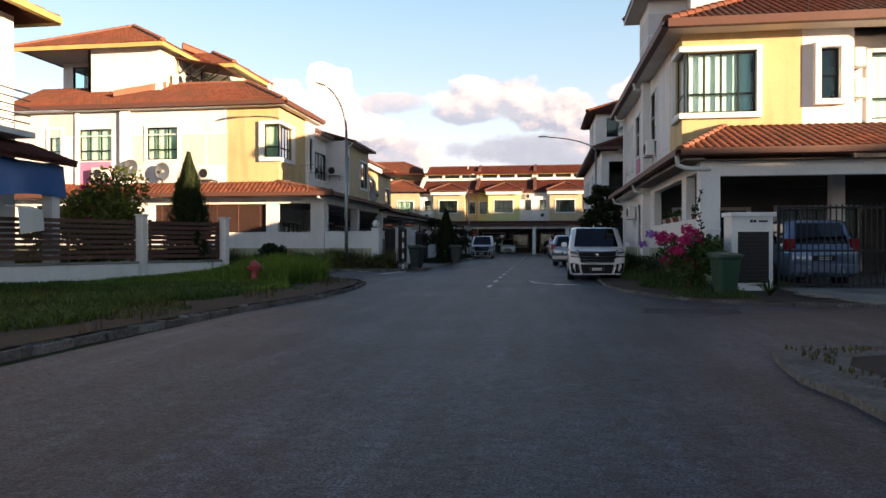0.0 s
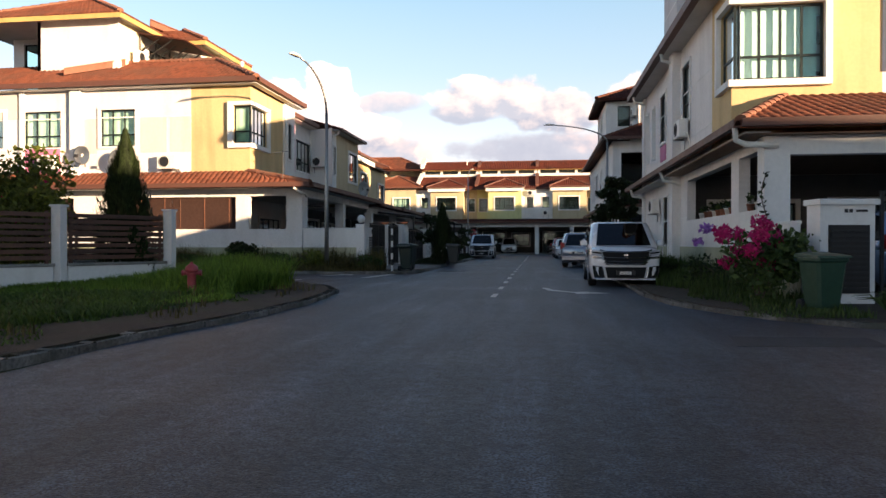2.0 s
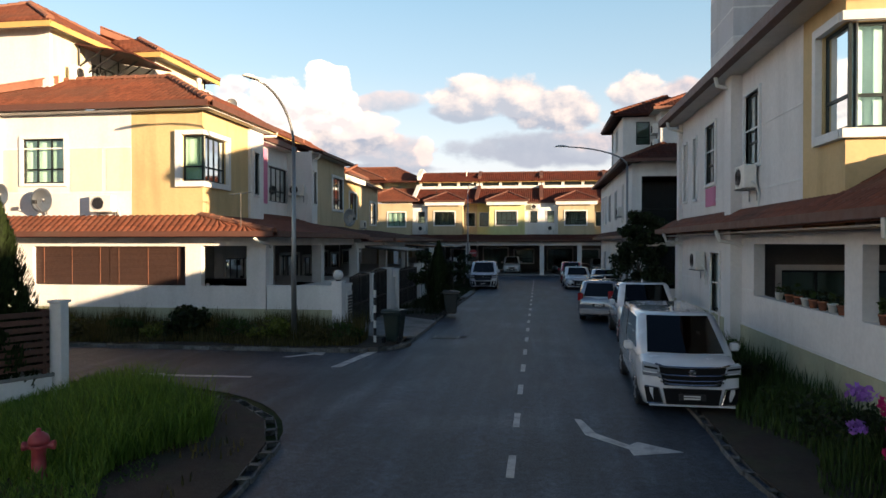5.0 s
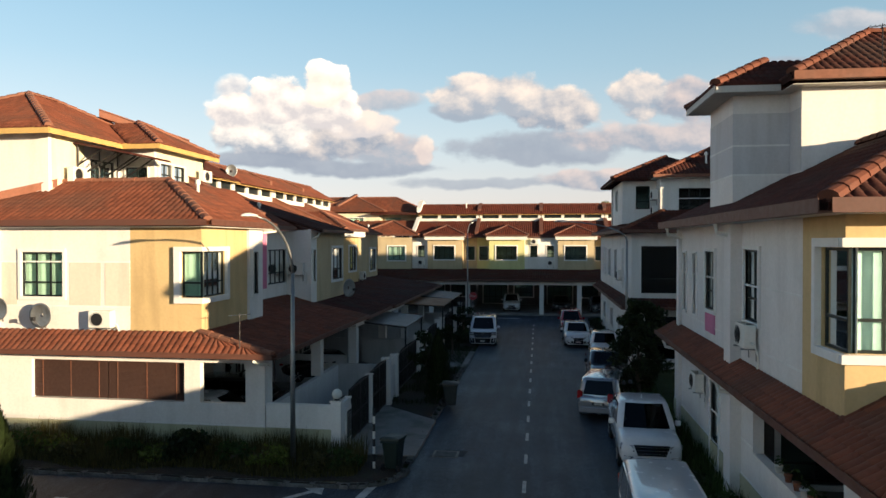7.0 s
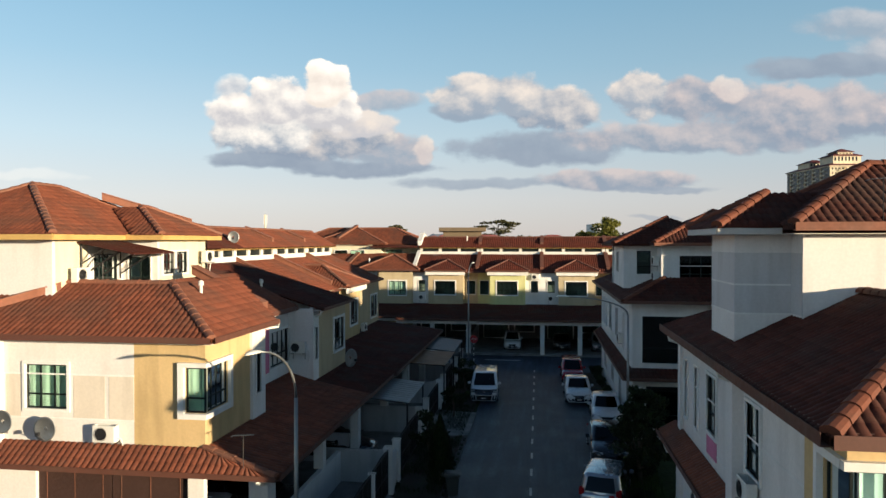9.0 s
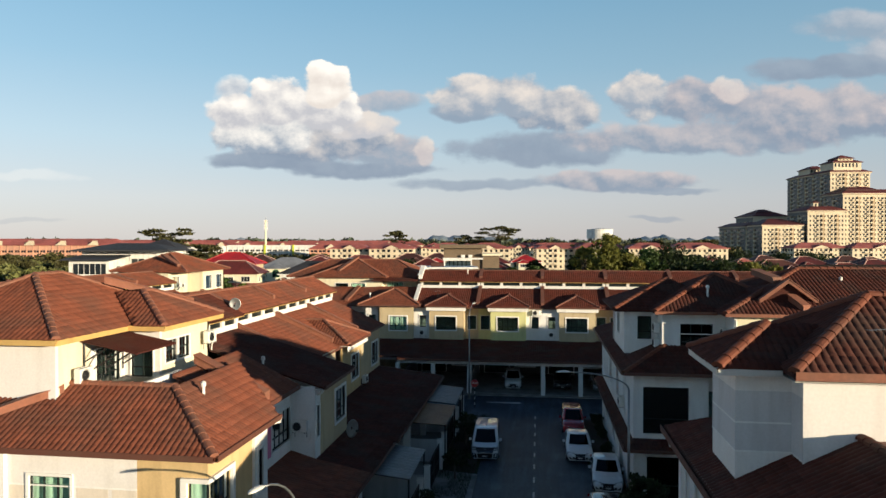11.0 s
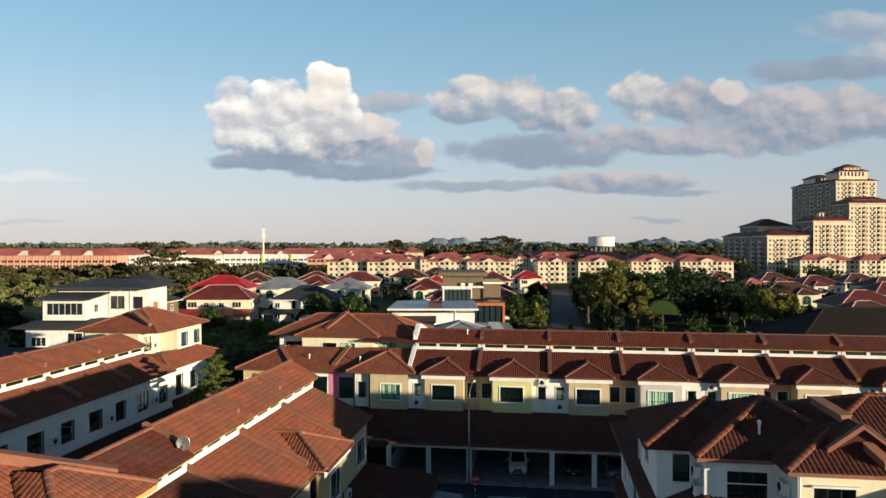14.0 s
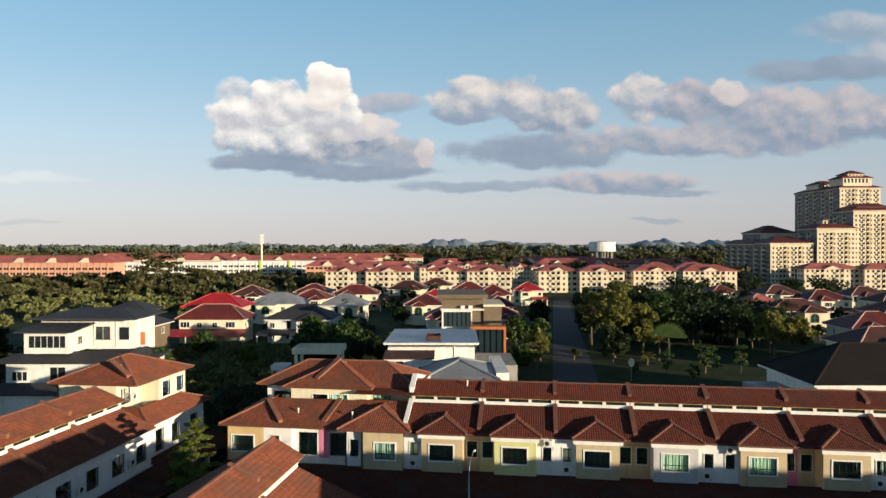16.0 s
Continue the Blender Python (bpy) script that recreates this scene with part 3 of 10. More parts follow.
part("rim", Geo().box(-0.42, 0.42, -0.36, 0.36, 0.0, 0.008), CONCRETE, cover)
part("plate", Geo().box(-0.34, 0.34, -0.28, 0.28, 0.008, 0.016), GRILLE, cover)

# ---------------------------------------------------------------- building helpers
def tile_array(poly, course=0.36, col=0.215):
    """Overlapping curved tiles that cover a flat convex slope; the eave is the edge from the first point to the second."""
    P = [Vector(p) for p in poly]
    ud = (P[1] - P[0]).normalized()
    nd = Vector((0, 0, 0))
    for i in range(1, len(P) - 1):
        nd += (P[i] - P[0]).cross(P[i + 1] - P[0])
    nd.normalize()
    if nd.z < 0:
        nd = -nd
    sd = nd.cross(ud)
    if sd.z < 0:
        sd = -sd
    q = [((p - P[0]).dot(ud), (p - P[0]).dot(sd)) for p in P]

    def spans(s):
        lo, hi = np.full(s.shape, 1e9), np.full(s.shape, -1e9)
        for (a, b), (c, d) in zip(q, q[1:] + q[:1]):
            if abs(d - b) < 1e-6:
                continue
            t = (s - b) / (d - b)
            u = a + t * (c - a)
            ok = (t >= -1e-4) & (t <= 1.0001)
            lo, hi = np.where(ok, np.minimum(lo, u), lo), np.where(ok, np.maximum(hi, u), hi)
        return lo, hi

    smax, umin, umax = max(b for a, b in q), min(a for a, b in q), max(a for a, b in q)
    nj, ni = int(smax / course + 0.7), int((umax - umin) / col + 1.5)
    J, I = np.meshgrid(np.arange(nj), np.arange(ni), indexing="ij")
    J, I = J.ravel(), I.ravel()
    f5, h5 = np.array([0, 0.22, 0.5, 0.78, 1.0]), np.array([0.0, 0.036, 0.052, 0.036, 0.0])
    jit = np.random.RandomState(int(abs(umax * 100)) % 9973).uniform(-1, 1, (len(J), 2))
    s_front = np.clip(J * course - 0.04 + jit[:, 0] * 0.012, -0.05, smax)
    s_back = np.clip((J + 1) * course + 0.03, 0, smax)
    u = umin + (I[:, None] + f5[None] * 1.04) * col + jit[:, 1:2] * 0.006
    rows = []
    for s_, lift, keep in ((s_front, -0.012, 0.0), (s_front, 0.018, 1.0), (s_back, 0.004, 1.0)):
        lo, hi = spans(np.clip(s_, 0.001, smax - 0.001))
        uu = np.clip(u, lo[:, None], hi[:, None])
        hh = lift + h5[None] * keep + np.zeros_like(uu)
        rows.append(np.stack([uu, np.repeat(s_[:, None], 5, 1), hh], -1))
    V = np.stack(rows, 1)
    width = V[:, 1, :, 0].max(1) - V[:, 1, :, 0].min(1)
    V = V[(width > 0.05) & (s_back - s_front > 0.08)]
    n = len(V)
    X = V.reshape(-1, 3)
    W = np.array(P[0])[None] + X[:, :1] * np.array(ud) + X[:, 1:2] * np.array(sd) + X[:, 2:] * np.array(nd)
    k = np.arange(n)[:, None] * 15
    F = np.concatenate([k + np.array([[r * 5 + c, r * 5 + c + 1, r * 5 + 6 + c, r * 5 + 5 + c]]) for r in (0, 1) for c in range(4)])
    return W, F


def inverse_of(m):
    return m.inverted()


class House:
    """A house under one Empty; its parts are given in world or in local coordinates."""

    def __init__(s, name, m, label, category="house", group="", local=False):
        s.ob = thing(name, m, label, category, group)
        s.inv = None if local else m.inverted()

    def part(s, name, geo, mat, parent=None, label="", smooth=False):
        ob = part(name, geo, mat, parent or s.ob, label, smooth)
        if s.inv is not None and parent is None:
            ob.matrix_parent_inverse = s.inv
        return ob

    def roof(s, polys, mat=None, label="", thick=0.10, name="roof", gap=True, near=None):
        """Deck and tiles of slopes; the eave of each is its first edge."""
        mat = mat or TILE
        deck = Geo()
        Vs, Fs, o = [], [], 0
        for p in polys:
            deck.slab([(a, b, c - 0.012) for a, b, c in p], thick)
            V, F = tile_array(p)
            Vs.append(V), Fs.append(F + o)
            o += len(V)
        r = s.part(name, deck, mat, label=label)
        V = np.concatenate(Vs).reshape(-1, 15, 3)
        if near is not None:
            order = np.argsort(((V.mean(1) - np.asarray(near)) ** 2).sum(1))
            quads = np.array([[a * 5 + c, a * 5 + c + 1, a * 5 + 6 + c, a * 5 + 5 + c] for a in (0, 1) for c in range(4)])
            for k in order[:300]:
                b = new("tile", np_mesh("tile", V[k], quads, TILE_PIECE))
                b.parent = r
            V = V[order[300:]]
        n = np.arange(len(V))[:, None] * 15
        F = np.concatenate([n + np.array([[a * 5 + c, a * 5 + c + 1, a * 5 + 6 + c, a * 5 + 5 + c]]) for a in (0, 1) for c in range(4)])
        t = new("tiles", np_mesh("tiles", V.reshape(-1, 3), F, mat))
        t.parent = r
        t["kind"] = "stuff"
        return r

    def caps(s, lines, mat=None, r=0.11, name="ridge_tiles", pieces=True):
        """Rounded cap tiles along hips and ridges."""
        g, holder = Geo(), None
        for a, b in lines:
            a, b = Vector(a), Vector(b)
            d = b - a
            n = max(1, int(d.length / 0.4))
            dn = d.normalized()
            side = dn.cross(Vector((0, 0, 1))).normalized()
            up = side.cross(dn)
            for i in range(n):
                p0, p1 = a + d * (i / n) + up * 0.012, a + d * ((i + 1.12) / n) - up * 0.006
                ring = lambda c, k: [c + side * (math.cos(q) * r * k * 1.15) + up * (math.sin(q) * r * k * 0.9) for q in (-0.2, 0.5, 1.05, 1.57, 2.09, 2.64, 3.34)]
                if pieces:
                    s.part("ridge_tile", Geo().loft([ring(p0, 1.06), ring(p1, 0.94)]), mat or RIB)
                else:
                    g.loft([ring(p0, 1.06), ring(p1, 0.94)])
        if not pieces:
            s.part(name, g, mat or RIB)["kind"] = "stuff"

    def gutter(s, lines, z_drop=0.0, name="gutter", h=0.17, w=0.13, mat=None):
        """Half-open box gutters along eaves, each line with the outward side."""
        for a, b, out in lines:
            g = Geo()
            a, b, out = Vector(a), Vector(b), Vector(out).normalized()
            d = b - a
            a = a - Vector((0, 0, z_drop + h * 0.75)) - out * 0.02
            g.hexa(a, d, out * w, (0, 0, 0.03))
            g.hexa(a + out * w, d, out * 0.02, (0, 0, h))
            g.hexa(a - out * 0.03, d, out * 0.03, (0, 0, h))
            s.part(name, g, mat or GUTTER)

    def rib(s, pts, w=0.36, h=0.22, name="parapet", mat=None, drop=0.1):
        """A plastered upstand along a line on the roof."""
        g = Geo()
        for a, b in zip(pts, pts[1:]):
            a, b = Vector(a), Vector(b)
            side = (b - a).cross(Vector((0, 0, 1))).normalized() * w
            g.hexa(a - side / 2 - Vector((0, 0, drop)), b - a, side, (0, 0, h + drop))
            g.hexa(a - side * 0.62 + Vector((0, 0, h)), b - a, side * 1.24, (0, 0, 0.05))
        return s.part(name, g, mat or RIB)

    def wall(s, p0, p1, z0, z1, mat, holes=(), th=0.16, name="wall", trim0=0.0, trim1=0.0, label=""):
        """A wall whose outer face runs from p0 to p1, its outside to the right. holes: dicts with u, z, w, h and the window's look."""
        p0, p1 = Vector((*p0, 0)), Vector((*p1, 0))
        d = (p1 - p0)
        ln = d.length
        d.normalize()
        out = Vector((d.y, -d.x, 0))
        us = sorted({trim0, ln - trim1, *[k for h in holes for k in (h["u"], h["u"] + h["w"])]})
        g = Geo()
        for a, b in zip(us, us[1:]):
            if b - a < 1e-4:
                continue
            cuts = sorted((h["z"], h["z"] + h["h"]) for h in holes if h["u"] < b - 1e-4 and h["u"] + h["w"] > a + 1e-4)
            z = z0
            for lo, hi in cuts + [(z1, z1)]:
                if lo - z > 1e-3:
                    g.hexa(p0 + d * a + Vector((0, 0, z)), d * (b - a), -out * th, (0, 0, lo - z))
                z = max(z, hi)
        w = s.part(name, g, mat, label=label)
        for h in holes:
            if h.get("glass", True):
                s.window(p0 + d * h["u"] + Vector((0, 0, h["z"])), d, out, h)
        return w

    def window(s, o, d, out, h):
        """A framed window in an opening."""
        w, ht, cols = h["w"], h["h"], h.get("cols", 3)
        up = Vector((0, 0, 1))
        rec = 0.05
        f = Geo()
        b = 0.055
        q = o - out * (rec + 0.05)
        for a0, wd, z0, hh in [(0, w, 0, b), (0, w, ht - b, b), (0, b, b, ht - 2 * b), (w - b, b, b, ht - 2 * b)] + [(w * k / cols - b / 2, b, b, ht - 2 * b) for k in range(1, cols)]:
            f.hexa(q + d * a0 + up * z0, d * wd, out * 0.05, up * hh)
        if h.get("transom", 0.3):
            f.hexa(q + d * b + up * (ht * h.get("transom", 0.3)) + out * 0.004, d * (w - 2 * b), out * 0.05, up * b)
        win = s.part("window", f, h.get("frame", FRAME))
        sub = lambda name, g, m, label="", smooth=False: s._sub(name, g, m, win, label, smooth)
        if h.get("corner"):
            f2 = Geo().hexa(q + d * (w if h["corner"] > 0 else -0.08) - out * 0.02, d * 0.08, out * 0.09, up * ht)
            sub("corner_post", f2, FRAME)
        if h.get("surround", True):
            e, c = h.get("edge", 0.14), Geo()
            for a0, wd, z0, hh in [(-e, w + 2 * e, -e, e), (-e, w + 2 * e, ht, e), (-e, e, 0, ht), (w, e, 0, ht)]:
                c.hexa(o + d * a0 + up * z0 - out * 0.1, d * wd, out * h.get("proud", 0.16), up * hh)
            sub("surround", c, WHITE)
        for k in range(cols):
            pane = Geo().hexa(q + d * (w * k / cols + 0.02) + out * 0.02 + up * 0.03, d * (w / cols - 0.04), out * 0.008, up * (ht - 0.06))
            ob = sub("pane", pane, h.get("pane", GLASS))
            ob.visible_shadow = False
        cur = h.get("curtain")
        if cur:
            n = max(6, int(w / 0.05))
            wide = h.get("cover", 1.0)
            g = Geo()
            vs = []
            for i in range(n + 1):
                u = w * wide * i / n
                vs += [q + d * u - out * (0.09 + 0.011 * math.sin(i * 1.3 + w) + 0.008 * math.sin(i * 0.37)) + up * zz for zz in (0.0, ht)]
            g.add(vs, [(2 * i, 2 * i + 2, 2 * i + 3, 2 * i + 1) for i in range(n)])
            vs2 = [v - out * 0.012 for v in vs]
            g.add(vs2, [(2 * i + 1, 2 * i + 3, 2 * i + 2, 2 * i) for i in range(n)])
            sub("curtain", g, cur, smooth=True)
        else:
            # added dark sheet that stands for the shade in the room
            sub("dark_room", Geo().hexa(q - out * 1.2 - d * 0.3 - up * 0.3, d * (w + 0.6), -out * 0.02, up * (ht + 0.6)), INTERIOR_SHADE)
        return win

    def _sub(s, name, g, m, parent, label="", smooth=False):
        ob = part(name, g, m, parent, label, smooth)
        return ob

    def band(s, p0, p1, zs, mat=None, h=0.05):
        """Thin raised lines along a wall."""
        p0, p1 = Vector((*p0, 0)), Vector((*p1, 0))
        d = p1 - p0
        out = Vector((d.y, -d.x, 0)).normalized()
        for z in zs:
            s.part("wall_line", Geo().hexa(p0 + Vector((0, 0, z)), d, out * 0.012, (0, 0, h)), mat or WHITE)

    def pipe(s, pts, r=0.05, mat=None):
        return s.part("drainpipe", Geo().tube(pts, r, 8), mat or PLASTIC)

    def slabs(s, name, boxes, mat, e=0.0, label=""):
        for b in boxes:
            last = s.part(name, Geo().box(*b, e), mat, label=label)
        return last


def hip_slopes(x0, x1, y0, y1, z, slope, top=None):
    """Slopes of a hip roof over a rectangle, cut flat at the height top; also its hip lines."""
    k = min(x1 - x0, y1 - y0) / 2
    if top is not None:
        k = min(k, (top - z) / slope)
    t = z + k * slope
    A, B, C, D = (x0, y0, z), (x1, y0, z), (x1, y1, z), (x0, y1, z)
    a, b, c, d = (x0 + k, y0 + k, t), (x1 - k, y0 + k, t), (x1 - k, y1 - k, t), (x0 + k, y1 - k, t)

    def clean(p):
        out = []
        for v in p:
            if not out or (Vector(v) - Vector(out[-1])).length > 1e-3:
                out.append(v)
        if (Vector(out[0]) - Vector(out[-1])).length < 1e-3:
            out.pop()
        return out

    slopes = [clean(p) for p in ((A, B, b, a), (B, C, c, b), (C, D, d, c), (D, A, a, d))]
    hips = [(A, a), (B, b), (C, c), (D, d)]
    ridge = []
    if (Vector(a) - Vector(b)).length > 0.01 and abs(a[1] - d[1]) < 0.01:
        ridge = [(a, b)]
    elif (Vector(a) - Vector(d)).length > 0.01 and abs(a[0] - b[0]) < 0.01:
        ridge = [(a, d)]
    return slopes, hips + ridge


def hole(u, z, w, h, cols=3, curtain=None, **k):
    return dict(u=u, z=z, w=w, h=h, cols=cols, curtain=curtain, **k)


# an outdoor cooling unit on a bracket, facing -y in its own frame
def make_ac(m, group="cooling units on the walls"):
    t = thing("air_conditioner", m, "white outdoor cooling unit with round fan grille on wall bracket", "air conditioner", group)
    part("casing", Geo().box(-0.4, 0.4, -0.32, -0.04, 0.06, 0.62, 0.02), PLASTIC, t)
    g = Geo()
    for r in (0.05, 0.11, 0.17, 0.22):
        g.tube([(-0.1 + r * math.cos(a), -0.335, 0.34 + r * math.sin(a)) for a in np.linspace(0, math.tau, 17)], 0.006, 5)
    part("fan_grille", g, GRILLE, t)
    part("fan", Geo().tube([(-0.1, -0.325, 0.34), (-0.1, -0.30, 0.34)], 0.20, 16), BLACKP, t)
    b = Geo()
    for x in (-0.3, 0.3):
        b.box(x - 0.02, x + 0.02, -0.36, 0.0, 0.02, 0.06)
        b.box(x - 0.02, x + 0.02, -0.02, 0.0, -0.25, 0.06)
    part("bracket", b, STEEL, t)
    part("pipe", Geo().tube([(0.4, -0.15, 0.2), (0.5, -0.1, 0.15), (0.52, -0.03, -0.1), (0.45, -0.03, -0.4)], 0.025, 6), PLASTIC, t)
    return t


AC_MASTER = None


def ac(x, y, z, facing):
    """facing: degrees; 0 looks to -y, 90 to +x, -90 to -x."""
    global AC_MASTER
    m = pose(x, y, z, 0, 0, facing)
    if AC_MASTER is None:
        AC_MASTER = make_ac(m)
        return AC_MASTER
    return copy_thing(AC_MASTER, m)


def make_dish(m, r=0.42):
    t = thing("satellite_dish", m, "grey satellite dish on a bent arm", "satellite dish", "satellite dishes")
    g = Geo()
    prof = [(r * k / 6, 0.18 * r * (k / 6) ** 2) for k in range(7)]
    vs, n = [], 20
    for rr, z in prof + [(a, b - 0.015) for a, b in reversed(prof)]:
        vs.append([(rr * math.cos(q * math.tau / n), -z - 0.12, 0.45 + rr * math.sin(q * math.tau / n) * 1.1) for q in range(n)])
    g.loft(vs)
    part("reflector", g, STEEL, t, smooth=True)
    part("arm", Geo().tube([(0, 0.1, 0.0), (0, 0.0, 0.3), (0, -0.08, 0.45)], 0.03), STEEL, t)
    part("feed_arm", Geo().tube([(0, -0.14, 0.05), (0, -0.55, 0.35)], 0.015), STEEL, t)
    part("feed", Geo().box(-0.05, 0.05, -0.62, -0.5, 0.32, 0.44), BLACKP, t)
    return t


def make_aerial(x, y, z, h=1.1):
    t = thing("tv_aerial", pose(x, y, z), "thin metal television aerial on a mast", "aerial", "aerials on the roofs")
    part("mast", Geo().tube([(0, 0, 0), (0, 0, h)], 0.013, 6), GRILLE, t)
    g = Geo().tube([(-0.35, 0, h - 0.08), (0.35, 0, h - 0.02)], 0.01, 5)
    for k in range(7):
        xx = -0.33 + 0.11 * k
        g.tube([(xx, -0.16 + 0.01 * k, h - 0.08 + 0.009 * k), (xx, 0.16 - 0.01 * k, h - 0.08 + 0.009 * k)], 0.007, 5)
    part("antenna", g, STEEL, t)
    return t

BROWNBOARD = material("brown_ceiling_board", (0.15, 0.09, 0.055), 0.7, vary=0.15)
# ---------------------------------------------------------------- corner house at the side road (white and ochre, three storeys at the back)
PALEPANEL = material("pale_beige_panel_paint", (0.66, 0.59, 0.50), 0.82, vary=0.05, scale=2, bump=0.08, streak=0.3)
L1 = House("corner_house", pose(-14, 34, 0), "white and ochre corner house with brown tiled hip roofs")
TEALW = dict(curtain=CURT_GREEN)
# ground floor: front wall with the porch openings
L1.wall((-24.0, 30.15), (-8.35, 30.15), 0.0, 3.28, PLASTER, [
    hole(1.2, 1.68, 4.6, 1.3, glass=False), hole(7.38, 1.68, 5.51, 1.3, glass=False), hole(13.44, 1.68, 1.56, 1.32, glass=False)], th=0.25)
L1.slabs("wall_base", [(-24.02, -8.33, 30.12, 30.15, 0.0, 0.95)], SAGE)
L1.band((-24.0, 30.15), (-8.35, 30.15), (0.98,))
L1.wall((-8.35, 30.15), (-8.35, 38.4), 0.0, 1.5, PLASTER, trim0=0.25, th=0.2)
L1.slabs("porch_column", [(-8.75, -8.35, 30.41, 30.80, 1.5, 3.1)], WHITE)
L1.slabs("porch_column", [(-8.75, -8.35, 35.9, 36.3, 1.5, 3.1)], WHITE)
L1.slabs("beam", [(-8.72, -8.38, 30.41, 41.0, 3.0, 3.28)], WHITE)
for bx0, bx1 in ((-16.62, -13.9), (-13.88, -11.12), (-22.8, -18.2)):
    blind = Geo()
    for q in range(32):
        zq = 1.7 + q * 0.0397
        blind.add([(bx0, 30.30, zq), (bx1, 30.30, zq), (bx1, 30.283, zq + 0.018), (bx0, 30.283, zq + 0.018), (bx0, 30.30, zq + 0.0397), (bx1, 30.30, zq + 0.0397)], [(0, 1, 2, 3), (3, 2, 5, 4)])
    blind = L1.part("roller_blind", blind, BLIND, label="brown bamboo roller blind, drawn down")
    for q in (0.12, 0.5, 0.88):
        L1._sub("cord", Geo().box(bx0 + (bx1 - bx0) * q - 0.012, bx0 + (bx1 - bx0) * q + 0.012, 30.27, 30.279, 1.7, 2.96), RIB, blind)
L1.slabs("porch_floor", [(-24.0, -8.6, 30.4, 41.0, 0.0, 0.12)], CONCRETE)
L1.wall((-24.0, 36.4), (-13.2, 36.4), 0.12, 3.28, PLASTER, [hole(3.0, 0.9, 2.0, 1.4), hole(7.0, 0.2, 2.6, 2.2, 4)])
L1.wall((-13.2, 36.4), (-13.2, 41.0), 0.12, 3.28, PLASTER, [hole(1.0, 0.2, 2.8, 2.2, 4)], trim0=0.16)
# canopy roof round two sides
zc, zt = 3.42, 3.98
cf, ce = 29.35, -7.75
L1.roof([[(-10.5, 34.95, zt), (-10.5, 41.1, zt), (-11.75, 41.1, zt + 0.36), (-11.75, 34.95, zt + 0.36)]], name="canopy_roof", thick=0.1)
L1.roof([[(-24.3, cf, zc), (ce, cf, zc), (-10.5, 30.15, zt), (-24.3, 30.15, zt)],
         [(ce, cf, zc), (ce, 41.1, zc), (-10.5, 41.1, zt), (-10.5, 30.15, zt)]], name="canopy_roof", thick=0.14, near=(-9.5, 29.6, 3.6))
L1.caps([((ce, cf, zc + 0.03), (-10.5, 30.15, zt + 0.03))])
L1.gutter([((-24.3, cf, zc), (ce, cf, zc), (0, -1, 0)), ((ce, cf, zc), (ce, 41.1, zc), (1, 0, 0))])
L1.slabs("canopy_ceiling", [(-24.0, -7.95, 29.5, 41.0, 3.281, 3.30)], SOFFIT)
L1.pipe([(-8.4, 29.3, 3.25), (-8.25, 29.45, 3.12), (-8.15, 29.95, 3.05), (-8.15, 30.1, 2.95)])
# first floor
L1.wall((-24.0, 30.15), (-13.0, 30.15), 3.7, 7.42, PLASTER, [
    hole(2.02, 5.1, 0.6, 1.5, 1, CURT_GREEN), hole(3.55, 5.1, 1.67, 1.5, 3, CURT_GREEN, surround=False), hole(7.03, 5.1, 1.55, 1.5, 3, CURT_GREEN, edge=0.1)])
L1.slabs("pilaster", [(-18.25, -17.8, 29.98, 30.149, 3.7, 7.42), (-20.6, -20.4, 30.05, 30.149, 3.9, 7.42)], WHITE)
L1.slabs("window_panel", [(-20.45, -18.78, 30.10, 30.149, 3.95, 5.04)], PINK)
L1.band((-24.0, 30.15), (-13.0, 30.15), (4.75, 6.25))
L1.wall((-13.0, 30.15), (-10.5, 30.15), 3.7, 7.42, TAN, [hole(1.82, 5.12, 0.68, 1.5, 1, CURT_GREEN, surround=False)])
L1.wall((-10.5, 30.15), (-10.5, 33.7), 3.7, 7.42, TAN, [hole(0.16, 5.12, 1.5, 1.5, 4, CURT_GREEN, surround=False, cover=0.6)], trim0=0.16)
L1.slabs("window_surround", [(-11.40, -10.40, 30.02, 30.16, 4.93, 5.11), (-11.40, -10.40, 30.02, 30.16, 6.63, 6.78), (-11.40, -11.19, 30.02, 30.16, 5.11, 6.63),
                            (-10.51, -10.38, 30.161, 32.0, 4.93, 5.11), (-10.51, -10.38, 30.161, 32.0, 6.63, 6.78), (-10.51, -10.38, 31.82, 32.0, 5.11, 6.63)], WHITE)
L1.wall((-10.40, 33.7), (-10.40, 34.95), 3.7, 7.42, WHITE, [hole(0.28, 4.95, 0.46, 1.6, 1, edge=0.1)], th=0.26)
L1.wall((-10.40, 34.95), (-11.75, 34.95), 3.7, 7.42, WHITE, trim0=0.26)
L1.wall((-11.75, 34.95), (-11.75, 41.1), 3.7, 7.42, WHITE, [hole(3.72, 4.98, 2.28, 1.6, 4, edge=0.09)])
L1.slabs("wall_panel", [(-11.749, -11.69, 37.0, 38.52, 4.85, 7.3)], PINK, label="pink painted wall panel")
L1.slabs("wall_panel", [(-13.9, -13.01, 30.138, 30.149, 4.82, 6.24), (-15.2, -14.05, 30.138, 30.149, 4.82, 6.24), (-22.0, -20.7, 30.138, 30.149, 6.31, 7.3), (-17.7, -17.15, 30.138, 30.149, 4.82, 6.24)], PALEPANEL, label="pale beige painted wall panel")
L1.wall((-24.0, 42.0), (-24.0, 30.15), 0.0, 7.42, PLASTER)
L1.wall((-11.6, 42.0), (-24.0, 42.0), 3.7, 7.42, PLASTER)
